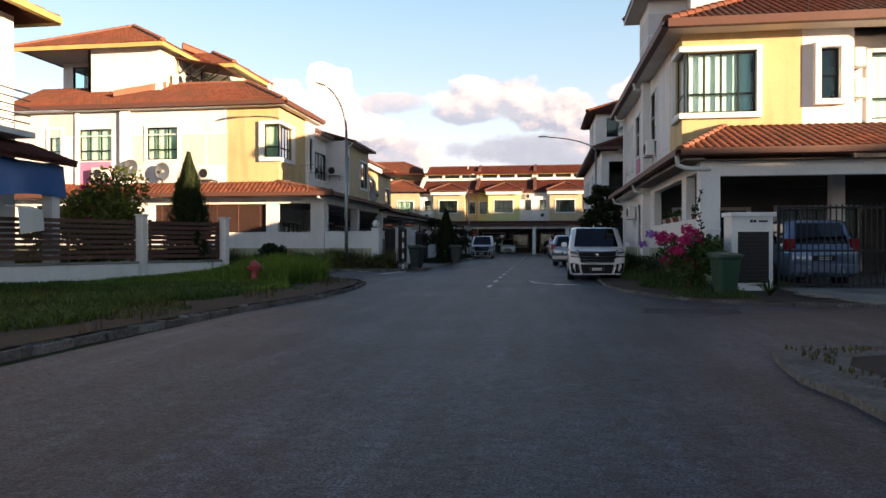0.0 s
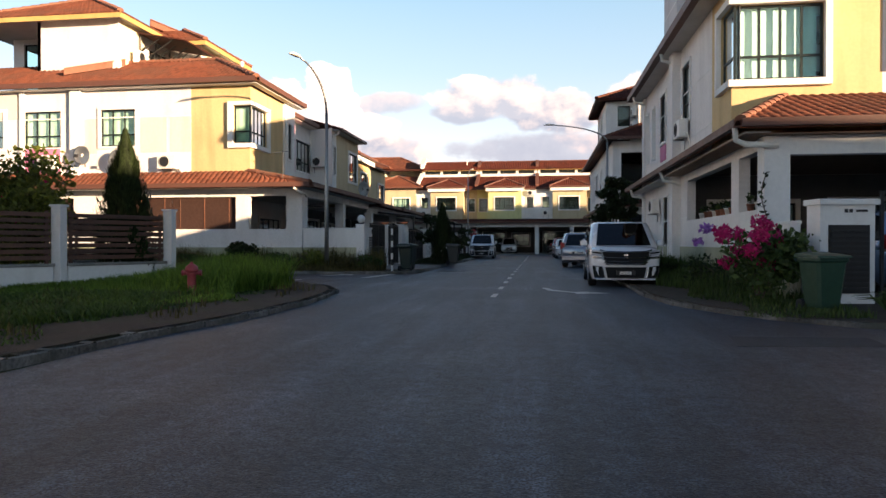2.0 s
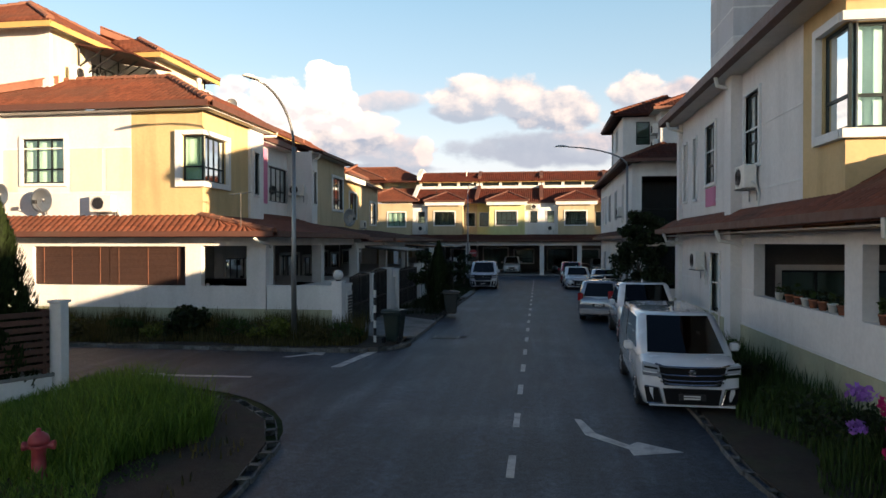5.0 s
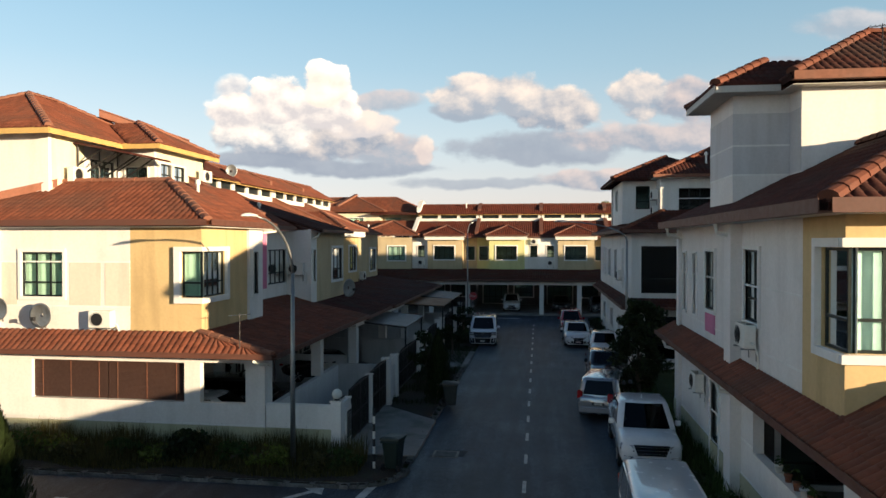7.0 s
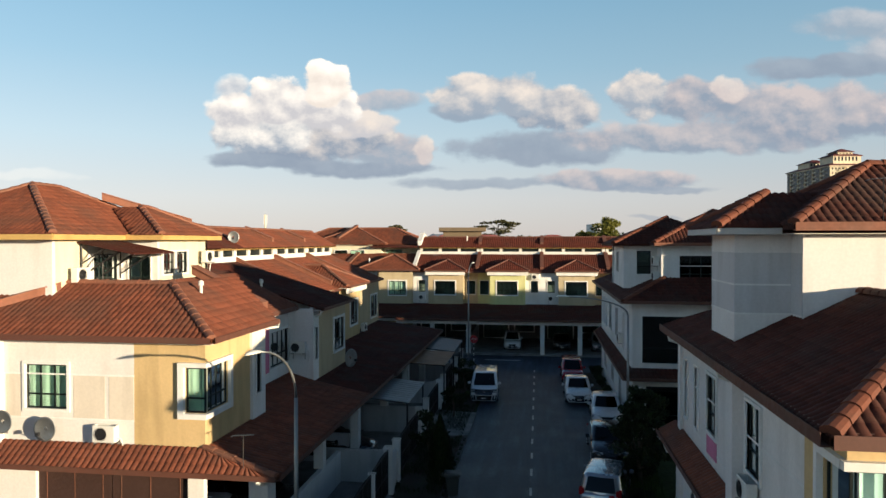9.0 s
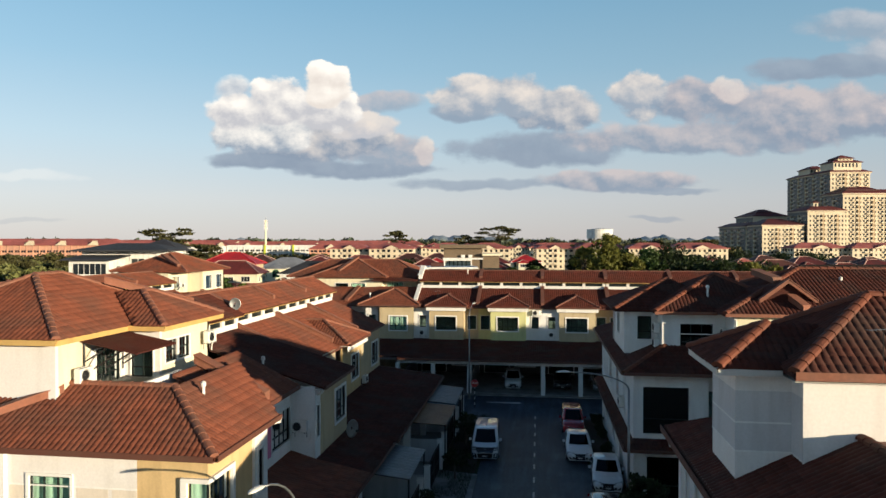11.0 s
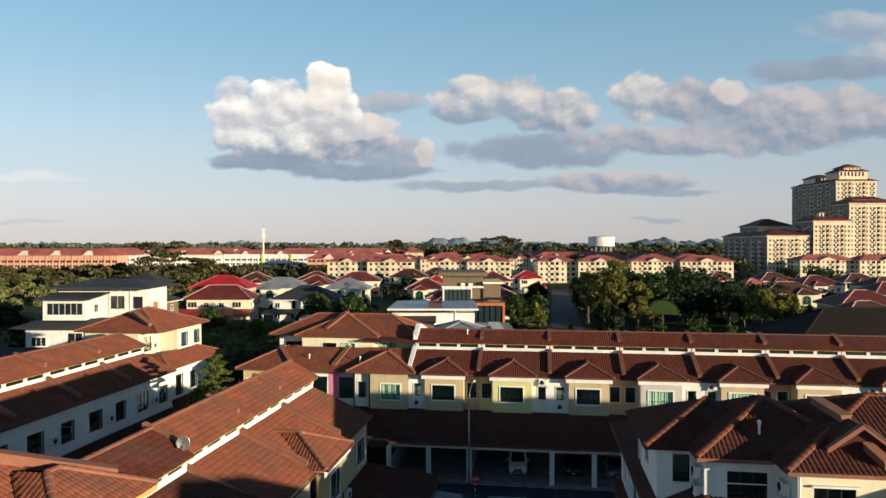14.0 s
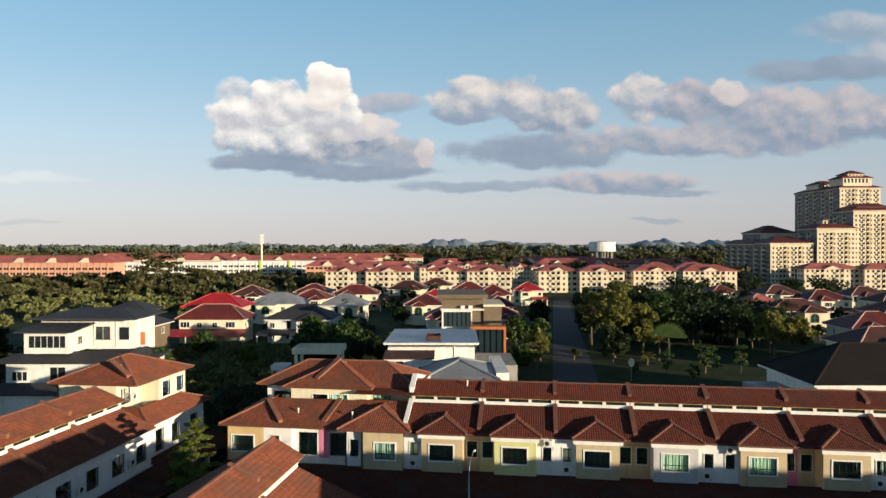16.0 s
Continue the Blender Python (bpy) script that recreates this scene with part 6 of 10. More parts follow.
# ---------------------------------------------------------------- street furniture, walls and gates
def lamp_post(x, y, h, arm, label):
    t = thing("street_lamp", pose(x, y, 0), label, "street lamp", "street lamps")
    part("base_plate", Geo().box(-0.18, 0.18, -0.18, 0.18, 0.0, 0.05, 0.01), STEEL, t)
    ax, ay, az = arm
    pts = [(0, 0, 0.05), (0, 0, h * 0.5), (0, 0, h)]
    part("pole", Geo().tube(pts, 0.085, 12, 0.055), STEEL, t, smooth=True)
    curve = []
    for i in range(9):
        q = i / 8
        curve.append((ax * (1 - math.cos(q * 1.45)) / (1 - math.cos(1.45)), ay * (1 - math.cos(q * 1.45)) / (1 - math.cos(1.45)), h + az * math.sin(q * 1.45) / math.sin(1.45)))
    part("arm", Geo().tube(curve, 0.045, 8, 0.03), STEEL, t, smooth=True)
    d = Vector((ax, ay, 0)).normalized()
    s = Vector((-d.y, d.x, 0))
    c = Vector(curve[-1])
    rings = []
    for f, w, zz in ((0, 0.04, 0.0), (0.1, 0.10, 0.05), (0.3, 0.13, 0.08), (0.55, 0.11, 0.06), (0.68, 0.03, 0.0)):
        rings.append([c + d * f + s * (w * math.cos(k * math.tau / 8)) + Vector((0, 0, 0.02 + (zz if math.sin(k * math.tau / 8) > 0 else 0.035) * math.sin(k * math.tau / 8))) for k in range(8)])
    part("lantern", Geo().loft(rings), PLASTIC, t, smooth=True)
    return t


lamp_post(-7.0, 29.05, 6.0, (-0.42, -1.65, 1.65), "grey steel street lamp with curved arm beside the hedge")
lamp_post(4.85, 45.0, 7.0, (-3.0, -0.6, 0.95), "grey steel street lamp with long arm over the street")
lamp_post(-6.1, 72.4, 7.6, (0.2, 1.6, 1.1), "grey steel street lamp at the street's end")
lamp_post(-28.2, 88.5, 6.5, (1.6, 1.2, 0.9), "grey steel street lamp on the next street")

marker = thing("marker_post", pose(-4.55, 29.35, 0.05), "black and white striped kerb marker post", "marker post")
for k in range(8):
    part("stripe", Geo().lathe([(0.045, k * 0.23), (0.045, k * 0.23 + 0.23)], 10), WHITE if k % 2 == 0 else BLACKP, marker)
sign = thing("stop_sign", pose(-5.3, 69.2, 0.0), "red octagonal stop sign on a striped post", "road sign")
for k in range(8):
    part("stripe", Geo().lathe([(0.04, k * 0.24), (0.04, k * 0.24 + 0.24)], 10), BLACKP if k % 2 == 0 else WHITE, sign)
RED = material("red_sign_paint", (0.42, 0.025, 0.03), 0.5, vary=0.1)
part("plate", Geo().add([(0.36 * math.cos(radians(22.5 + 45 * k)), yy, 2.15 + 0.36 * math.sin(radians(22.5 + 45 * k))) for yy in (-0.05, -0.07) for k in range(8)], [tuple(range(7, -1, -1)), tuple(range(8, 16))] + [(k, (k + 1) % 8, 8 + (k + 1) % 8, 8 + k) for k in range(8)]), RED, sign)
txt = bpy.data.curves.new("word", "FONT")
txt.body, txt.size, txt.align_x, txt.align_y, txt.extrude = "STOP", 0.24, "CENTER", "CENTER", 0.003
to = new("word", txt)
to.parent = sign
to.matrix_basis = pose(0, -0.075, 2.15, 90, 0, 0)
txt.materials.append(WHITE)


def wheelie_bin(m, mat, label):
    t = thing("wheelie_bin", m, label, "bin", "wheelie bins")
    rings = []
    for z, w, d in ((0.06, 0.19, 0.21), (0.1, 0.205, 0.23), (0.85, 0.27, 0.30), (0.88, 0.30, 0.33), (0.93, 0.30, 0.33)):
        c = 0.05
        rings.append([(-w + c, -d, z), (w - c, -d, z), (w, -d + c, z), (w, d - c, z), (w - c, d, z), (-w + c, d, z), (-w, d - c, z), (-w, -d + c, z)])
    part("body", Geo().loft(rings), mat, t)
    part("lid", Geo().loft([[(-0.31, -0.36, 0.935), (0.31, -0.36, 0.935), (0.31, 0.36, 0.94), (-0.31, 0.36, 0.94)], [(-0.30, -0.35, 0.97), (0.30, -0.35, 0.97), (0.30, 0.34, 1.0), (-0.30, 0.34, 1.0)], [(-0.2, -0.25, 1.0), (0.2, -0.25, 1.0), (0.2, 0.25, 1.03), (-0.2, 0.25, 1.03)]]), mat, t)
    part("handle", Geo().tube([(-0.25, 0.36, 0.86), (-0.25, 0.43, 0.9), (0.25, 0.43, 0.9), (0.25, 0.36, 0.86)], 0.018, 6), mat, t)
    for x in (-0.24, 0.24):
        w = part("wheel", Geo().lathe([(0.04, -0.03), (0.1, -0.03), (0.1, 0.03), (0.04, 0.03)], 14), RUBBER, t)
        w.matrix_basis = pose(x, 0.25, 0.1, 0, 90, 0)
    return t


wheelie_bin(pose(5.15, 15.0, 0.08, 0, 0, 12) @ Matrix.Scale(0.86, 4), BINGREEN, "green plastic wheelie bin beside the flowering bush")
wheelie_bin(pose(-3.95, 29.35, 0.08, 0, 0, 170), material("dark_bin_plastic", (0.008, 0.022, 0.018), 0.5, vary=0.1), "dark green wheelie bin beside the striped post")
wheelie_bin(pose(-3.25, 37.5, 0.08, 0, 0, 95), material("grey_bin_plastic", (0.03, 0.035, 0.032), 0.5, vary=0.1), "dark wheelie bin beside the clipped conifer")

hyd = thing("fire_hydrant", pose(-5.95, 16.9, 0.08), "faded red fire hydrant standing in long grass", "fire hydrant")
part("barrel", Geo().lathe([(0.12, 0), (0.12, 0.05), (0.085, 0.07), (0.085, 0.38), (0.105, 0.40), (0.105, 0.45)], 16), HYDRANT, hyd, smooth=True)
part("cap", Geo().lathe([(0.13, 0.45), (0.13, 0.5), (0.11, 0.56), (0.06, 0.6), (0.03, 0.61), (0.03, 0.65)], 16), HYDRANT, hyd, smooth=True)
for sx in (-1, 1):
    o = part("outlet", Geo().lathe([(0.045, 0.05), (0.045, 0.15), (0.06, 0.15), (0.06, 0.19)], 12), HYDRANT, hyd)
    o.matrix_basis = pose(0, 0, 0.43, 0, 90 * sx, 20)


def slat_fence(p0, p1, z0=0.62, z1=1.85, n=8, label="fence of brown horizontal wooden slats on a low white wall"):
    a, b = Vector((*p0, 0)), Vector((*p1, 0))
    d = b - a
    ln = d.length
    t = thing("slat_fence", pose(a.x, a.y, 0, 0, 0, math.degrees(math.atan2(d.y, d.x))), label, "fence", "slatted fence")
    part("low_wall", Geo().box(0, ln, -0.09, 0.09, 0.0, z0 - 0.05, 0.01), WHITE, t)
    part("coping", Geo().box(-0.03, ln + 0.03, -0.13, 0.13, z0 - 0.05, z0 + 0.02, 0.01), CONCRETE, t)
    for k in range(n):
        z = z0 + 0.10 + k * (z1 - z0 - 0.1) / n
        part("slat", Geo().box(0.02, ln - 0.02, -0.025, -0.005, z, z + 0.10, 0.004), WOODEN, t)
    for u in np.linspace(0.1, ln - 0.1, max(2, int(ln / 1.3) + 1)):
        part("fence_post", Geo().box(u - 0.035, u + 0.035, -0.005, 0.05, z0, z1), WOODEN, t)
    return t


def pier(x, y, h, w=0.26, mat=None, label="white plastered gate pier, stained at the foot", cap=True):
    t = thing("gate_pier", pose(x, y, 0), label, "pier", "gate piers")
    part("shaft", Geo().box(-w / 2, w / 2, -w / 2, w / 2, 0, h, 0.012), mat or WHITE, t)
    if cap:
        part("cap", Geo().box(-w / 2 - 0.03, w / 2 + 0.03, -w / 2 - 0.03, w / 2 + 0.03, h, h + 0.05, 0.01), mat or WHITE, t)
    return t


pier(-8.75, 21.0, 1.95, 0.24), pier(-10.1, 18.55, 1.95, 0.24)
slat_fence((-10.02, 18.7), (-8.83, 20.85)), slat_fence((-12.0, 15.1), (-10.18, 18.4))
slat_fence((-8.85, 21.1), (-13.5, 22.0), n=8)
pier(-12.1, 14.95, 2.2, 0.3, CONCRETE, "grey weathered gate pier")


def bar_gate(p0, p1, h, label, mat=None, gap=0.13, panel=None):
    a, b = Vector((*p0, 0)), Vector((*p1, 0))
    d = b - a
    ln = d.length
    t = thing("metal_gate", pose(a.x, a.y, 0.1, 0, 0, math.degrees(math.atan2(d.y, d.x))), label, "gate", "gates of the houses")
    mat = mat or GRILLE
    fr = Geo()
    for z in (0.08, h * 0.45, h - 0.06):
        fr.box(0, ln, -0.025, 0.025, z, z + 0.05)
    for u in (0, ln / 2 - 0.03, ln / 2 + 0.03, ln - 0.05):
        fr.box(u, u + 0.05, -0.026, 0.026, 0.03, h)
    part("gate_frame", fr, mat, t)
    n = int(ln / gap)
    for i in range(1, n):
        u = ln * i / n
        part("bar", Geo().box(u - 0.012, u + 0.012, -0.012, 0.012, 0.05, h - 0.02 + 0.10 * math.sin(math.pi * (i / n))), mat, t)
    if panel:
        part("sheet", Geo().box(0.05, ln - 0.05, 0.03, 0.045, 0.1, h - 0.1), panel, t)
    return t


bar_gate((-12.2, 14.7), (-13.6, 12.0), 2.1, "dark iron gate with vertical bars")
# street side of the terrace
def yard_wall(p0, p1, h, mat=None, label="white plastered boundary wall", base=None):
    a, b = Vector((*p0, 0)), Vector((*p1, 0))
    d = b - a
    ln = d.length
    t = thing("boundary_wall", pose(a.x, a.y, 0, 0, 0, math.degrees(math.atan2(d.y, d.x))), label, "wall", "boundary walls")
    part("wall", Geo().box(0, ln, -0.08, 0.08, 0, h - 0.06), mat or WHITE, t)
    part("coping", Geo().box(-0.02, ln + 0.02, -0.11, 0.11, h - 0.06, h, 0.008), mat or WHITE, t)
    if base:
        part("painted_base", Geo().box(0, ln, -0.095, 0.095, 0, base), SAGE, t)
    return t


yard_wall((-8.33, 30.27), (-6.15, 30.27), 1.72, base=0.95, label="white boundary wall with sage base by the hedge")
pier(-6.0, 30.35, 1.82, 0.34, label="white plastered corner pier with a globe lamp")
globe = thing("globe_lamp", pose(-6.0, 30.35, 1.87), "white glass globe lamp on the wall pier", "lamp")
part("globe", Geo().lathe([(0.05, 0), (0.06, 0.04), (0.14, 0.10), (0.165, 0.19), (0.14, 0.28), (0.07, 0.345), (0.01, 0.355)], 18), PLASTIC, globe, smooth=True)
part("collar", Geo().lathe([(0.08, 0), (0.08, 0.04)], 12), GRILLE, globe)
vent = thing("meter_cabinet", pose(-5.82, 31.1, 0.4), "black louvred meter cabinet in a white wall", "cabinet")
part("box", Geo().box(-0.1, 0.0, -0.3, 0.3, 0, 1.1), WHITE, vent)
for k in range(9):
    part("louvre", Geo().box(0.0, 0.02, -0.24, 0.24, 0.1 + k * 0.1, 0.17 + k * 0.1), GRILLE, vent)
yard_wall((-5.95, 30.5), (-5.95, 31.5), 1.75)
REED = material("grey_green_cladding", (0.12, 0.13, 0.10), 0.8, vary=0.2, scale=6, streak=0.5)
bar_gate((-5.95, 31.6), (-5.95, 34.2), 1.85, "sliding gate clad in grey-green sheet", panel=REED)
pier(-5.95, 34.4, 1.9, 0.22)
bar_gate((-5.95, 34.6), (-5.95, 37.2), 1.9, "black sheet-metal gate, closed", panel=BLACKP)
pier(-5.95, 37.45, 2.0, 0.4)
yard_wall((-5.95, 37.7), (-5.95, 38.6), 1.6)
for y0 in (38.55, 46.6, 53.6, 60.6):
    yard_wall((-9.4, y0), (-6.1, y0), 1.55, PALEGREY, "pale grey wall between two front yards")
for y0, y1 in ((38.9, 44.8), (47.0, 52.2), (54.0, 59.4), (61.0, 64.8)):
    bar_gate((-5.95, y0 + 0.4), (-5.95, y1 - 0.4), 1.75, "dark iron sliding gate, closed", panel=BLACKP if y0 > 50 else None)
    pier(-5.95, y0 + 0.1, 1.9, 0.32), pier(-5.95, y1, 1.95, 0.32)


def awning(p, q, z0, z1, mat, label, slats=False):
    """A light roof on posts over a front yard."""
    (x0, y0), (x1, y1) = p, q
    t = thing("awning", pose(x1, y0, 0), label, "awning", "yard awnings")
    inv = pose(x1, y0, 0).inverted()
    add = lambda n, g, m: setattr(part(n, g, m, t), "matrix_parent_inverse", inv)
    if slats:
        for k in np.arange(y0, y1, 0.3):
            add("slat", Geo().slab([(x0, k, z0), (x1, k, z1), (x1, k + 0.2, z1), (x0, k + 0.2, z0)], 0.04), mat)
    else:
        add("sheet", Geo().slab([(x0, y0, z0), (x1, y0, z1), (x1, y1, z1), (x0, y1, z0)], 0.03), mat)
        for k in np.arange(y0 + 0.1, y1, 0.45):
            add("seam", Geo().slab([(x0, k, z0 + 0.02), (x1, k, z1 + 0.02), (x1, k + 0.04, z1 + 0.02), (x0, k + 0.04, z0 + 0.02)], 0.03), STEEL)
    for y in (y0 + 0.15, y1 - 0.15):
        add("post", Geo().box(x1 - 0.12, x1 - 0.04, y - 0.04, y + 0.04, 0.05, z1 - 0.03), GRILLE)
        add("rafter", Geo().slab([(x0, y - 0.03, z0 - 0.03), (x1, y - 0.03, z1 - 0.03), (x1, y + 0.03, z1 - 0.03), (x0, y + 0.03, z0 - 0.03)], 0.08), GRILLE)
    return t


SHEET = material("grey_awning_sheet", (0.16, 0.165, 0.18), 0.5, vary=0.12, streak=0.4)
awning((-8.3, 42.6), (-6.1, 47.6), 2.95, 2.72, SHEET, "grey sheet awning on thin posts over a yard")
awning((-8.6, 52.5), (-5.6, 57.6), 3.0, 2.85, material("brown_timber_slat", (0.28, 0.15, 0.08), 0.6, vary=0.2), "brown slatted awning over a front yard", slats=True)
awning((-8.3, 58.4), (-5.7, 64.0), 3.05, 2.8, SHEET, "grey ribbed sheet awning over a yard")

# front of the corner house: wall, meter cabinet, gate
yard_wall((5.5, 18.85), (5.42, 16.9), 1.5, label="white low wall beside the bougainvillea", base=0.7)
mc = thing("meter_cabinet", pose(5.64, 16.38, 0.05, 0, 0, 10), "white meter cabinet with black louvred door", "cabinet")
part("body", Geo().box(0, 0.95, 0, 0.40, 0, 1.70), WHITE, mc)
part("roof", Geo().box(-0.05, 1.0, -0.08, 0.44, 1.70, 1.80, 0.012), WHITE, mc)
door = part("door", Geo().box(0.14, 0.85, -0.02, -0.002, 0.2, 1.36), GRILLE, mc, "black louvred steel door")
for k in range(12):
    part("louvre", Geo().box(0.17, 0.82, -0.045, -0.022, 0.26 + k * 0.09, 0.30 + k * 0.09), BLACKP, door)
part("letter_slot", Geo().box(0.62, 0.82, -0.012, -0.001, 1.58, 1.62), GRILLE, mc)
for k in range(2):
    part("number_bar", Geo().box(0.42 + 0.08 * k, 0.48 + 0.08 * k, -0.01, -0.001, 1.57, 1.63), BLACKP, mc)
bar_gate((6.72, 16.68), (13.8, 17.45), 1.9, "dark iron sliding gate with vertical bars, closed")
pier(14.1, 17.5, 2.0, 0.4)
yard_wall((14.3, 17.55), (26, 17.7), 1.5)
drain = thing("drain_grating", pose(6.55, 14.0, 0.10, 0, 0, 5), "rusty drain grating and loose slabs by the drive", "grating")
for k in range(6):
    part("bar", Geo().box(0.0, 0.5, k * 0.17, k * 0.17 + 0.09, 0.0, 0.06, 0.01), CONCRETE, drain)

# flower pots on the ledge
POT = material("terracotta_pot", (0.30, 0.11, 0.06), 0.75, vary=0.15)


def leaf_quads(n, center, radius, size, seed=0, flat_=0.0, shell=0.0):
    r = np.random.RandomState(seed)
    d = r.normal(size=(n, 3))
    d /= np.linalg.norm(d, axis=1)[:, None]
    rad = (shell + (1 - shell) * r.uniform(0, 1, n) ** 0.45)
    c = np.asarray(center) + d * rad[:, None] * np.asarray(radius)
    a = r.normal(size=(n, 3))
    a[:, 2] *= 1 - flat_
    a /= np.linalg.norm(a, axis=1)[:, None]
    b = np.cross(a, r.normal(size=(n, 3)))
    b /= np.linalg.norm(b, axis=1)[:, None]
    s = size * r.uniform(0.6, 1.3, n)[:, None]
    a, b = a * s, b * s * 0.55
    V = np.stack([c - a, c + b, c + a, c - b], 1).reshape(-1, 3)
    F = np.arange(4 * n).reshape(-1, 4)
    return V, F


def joined(chunks):
    Vs, Fs, o = [], [], 0
    for V, F in chunks:
        Vs.append(V), Fs.append(F + o)
        o += len(V)
    return np.concatenate(Vs), np.concatenate(Fs)


for k, (py, hh) in enumerate([(19.8, 0.3), (20.4, 0.3), (21.9, 0.2), (22.3, 0.25), (22.75, 0.32), (23.2, 0.2), (23.6, 0.22), (24.0, 0.3), (24.5, 0.2), (25.1, 0.22)]):
    t = thing("potted_plant", pose(5.68, py, 1.822), "small potted plant on the porch ledge", "potted plant", "pots on the porch ledge")
    part("pot", Geo().lathe([(0.06, 0), (0.085, 0.14), (0.095, 0.14), (0.095, 0.17), (0.07, 0.17)], 12), POT if k % 3 else PLASTIC, t, smooth=True)
    V, F = leaf_quads(26, (0, 0, 0.19 + hh * 0.3), (0.09, 0.09, hh * 0.55), 0.05, k)
    part("leaves", np_mesh("leaves", V, F, LEAF if k % 2 else LEAF_DK), None, t)

# blue tarpaulin house at the corner
S1 = House("corner_house", pose(-18, 12, 0), "white house with blue tarpaulin under its awning")
S1.wall((-12.8, 3.0), (-12.8, 16.9), 0, 7.3, WHITE, [hole(11.5, 4.0, 1.9, 2.2, 2, edge=0.08), hole(8.2, 4.6, 1.4, 1.6, 2), hole(3, 4.6, 1.4, 1.6, 2)])
S1.wall((-12.8, 16.9), (-24, 16.9), 0, 7.3, WHITE, trim0=0.16)
S1.wall((-24, 3.0), (-12.8, 3.0), 0, 7.3, WHITE, trim1=0.16)
S1.wall((-24, 16.9), (-24, 3.0), 0, 7.3, WHITE)
a_, b_ = hip_slopes(-24.8, -12.0, 2.2, 17.6, 7.4, 0.45)
S1.roof(a_, TILE)
S1.caps([(Vector(a), Vector(b)) for a, b in b_], RIB, r=0.13, pieces=False)
S1.gutter([((-12.0, 2.2, 7.4), (-12.0, 17.6, 7.4), (1, 0, 0)), ((-12.0, 17.6, 7.4), (-24.8, 17.6, 7.4), (0, 1, 0))], mat=FASCIA)
S1.roof([[(-11.3, 8.0, 3.35), (-11.3, 17.4, 3.35), (-12.8, 17.4, 3.9), (-12.8, 8.0, 3.9)]], TILE_OLD_SHADE, name="awning_roof")
TARP = material("blue_tarpaulin", (0.025, 0.13, 0.36), 0.45, vary=0.15, scale=3)
tv = []
for i in range(31):
    u = i / 30
    tv += [(-11.55 - 0.06 * math.sin(u * 19), 10.5 + 6.7 * u, 3.25), (-11.5 - 0.10 * math.sin(u * 15 + 1), 10.5 + 6.7 * u, 2.35 + 0.08 * math.sin(u * 9))]
tg = Geo().add(tv, [(2 * i, 2 * i + 2, 2 * i + 3, 2 * i + 1) for i in range(30)])
S1.part("tarpaulin", tg.add([(x - 0.012, y, z) for x, y, z in tv], [(2 * i + 1, 2 * i + 3, 2 * i + 2, 2 * i) for i in range(30)]), TARP, label="blue tarpaulin hung under the awning", smooth=True)
S1.slabs("porch_column", [(-11.9, -11.6, q, q + 0.3, 0, 3.3) for q in (10.2, 16.8)], WHITE)
S1.slabs("balcony_rail", [(-12.1, -12.06, 12, 16.6, z, z + 0.03) for z in (4.3, 4.5, 4.7, 4.9, 5.1)], GRILLE)
S1.slabs("balcony_floor", [(-12.79, -12.0, 11.9, 16.7, 3.95, 4.1)], WHITE)
cl = thing("laundry", pose(-11.62, 15.2, 1.2), "white cloth hung over the gate", "cloth")
part("sheet", Geo().slab([(0, 0, 0.9), (0.25, 0.1, 0.85), (0.3, 0.9, 0.8), (0.0, 0.85, 0.9)], 0.02).slab([(0.25, 0.1, 0.85), (0.3, 0.12, 0.2), (0.34, 0.9, 0.3), (0.3, 0.9, 0.8)], 0.02), PLASTIC, cl)

# houses across the side road, behind the way of the camera
for k, x0 in enumerate((9.5, 24.0, 38.5, 53.0, 67.5)):
    B1 = House("terrace_house", pose(x0 + 7, -2, 0), "white two-storey house with brown tiled hip roof", group="houses across the side road")
    B1.wall((x0, -9), (x0 + 13.9, -9), 0, 6.4, WHITE)
    B1.wall((x0 + 13.9, -9), (x0 + 13.9, 4.6), 0, 6.4, WHITE, trim0=0.16)
    B1.wall((x0 + 13.9, 4.6), (x0, 4.6), 0, 6.4, WHITE, [hole(2, 4, 2, 1.6), hole(9, 4, 2, 1.6)], trim0=0.16)
    B1.wall((x0, 4.6), (x0, -9), 0, 6.4, WHITE, trim0=0.16, trim1=0.16)
    a_, b_ = hip_slopes(x0 - 0.3, x0 + 14.2, -9.6, 5.2, 6.1, 0.42, top=8.1)
    B1.roof(a_, TILE_OLD_SHADE)
    B1.slabs("roof_top", [(x0 + 4.4, x0 + 9.5, -4.8, 0.4, 7.9, 8.12)], RIB)

# ---------------------------------------------------------------- vehicles
def paint(name, c, metal=0.0, rough=0.20):
    return material(name, c, rough, metal, vary=0.04, scale=1.5, coat=1.0, stain=(c[0] * 0.7, c[1] * 0.7, c[2] * 0.68), stain_amt=0.08, stain_scale=1.2)


PEARL, SILVER, BLUEGREY, BLACKCAR, REDCAR = paint("pearl_white_paint", (0.72, 0.73, 0.74)), paint("silver_paint", (0.40, 0.41, 0.43), 0.6), paint("blue_grey_paint", (0.16, 0.24, 0.36), 0.4), paint("black_car_paint", (0.015, 0.015, 0.018)), paint("red_car_paint", (0.33, 0.015, 0.02))
CHROME = material("chrome", (0.72, 0.72, 0.73), 0.12, 1.0, vary=0.02)
LAMPGLASS = material("headlamp_lens", (0.55, 0.57, 0.60), 0.08, 0.3, vary=0.05)
TAIL = material("tail_lamp_red", (0.30, 0.01, 0.012), 0.15, vary=0.05)
RIM = material("alloy_rim", (0.45, 0.45, 0.46), 0.3, 0.9, vary=0.05)
CARGLASS = glass("car_glass", (0.4, 0.43, 0.45), 0.16)
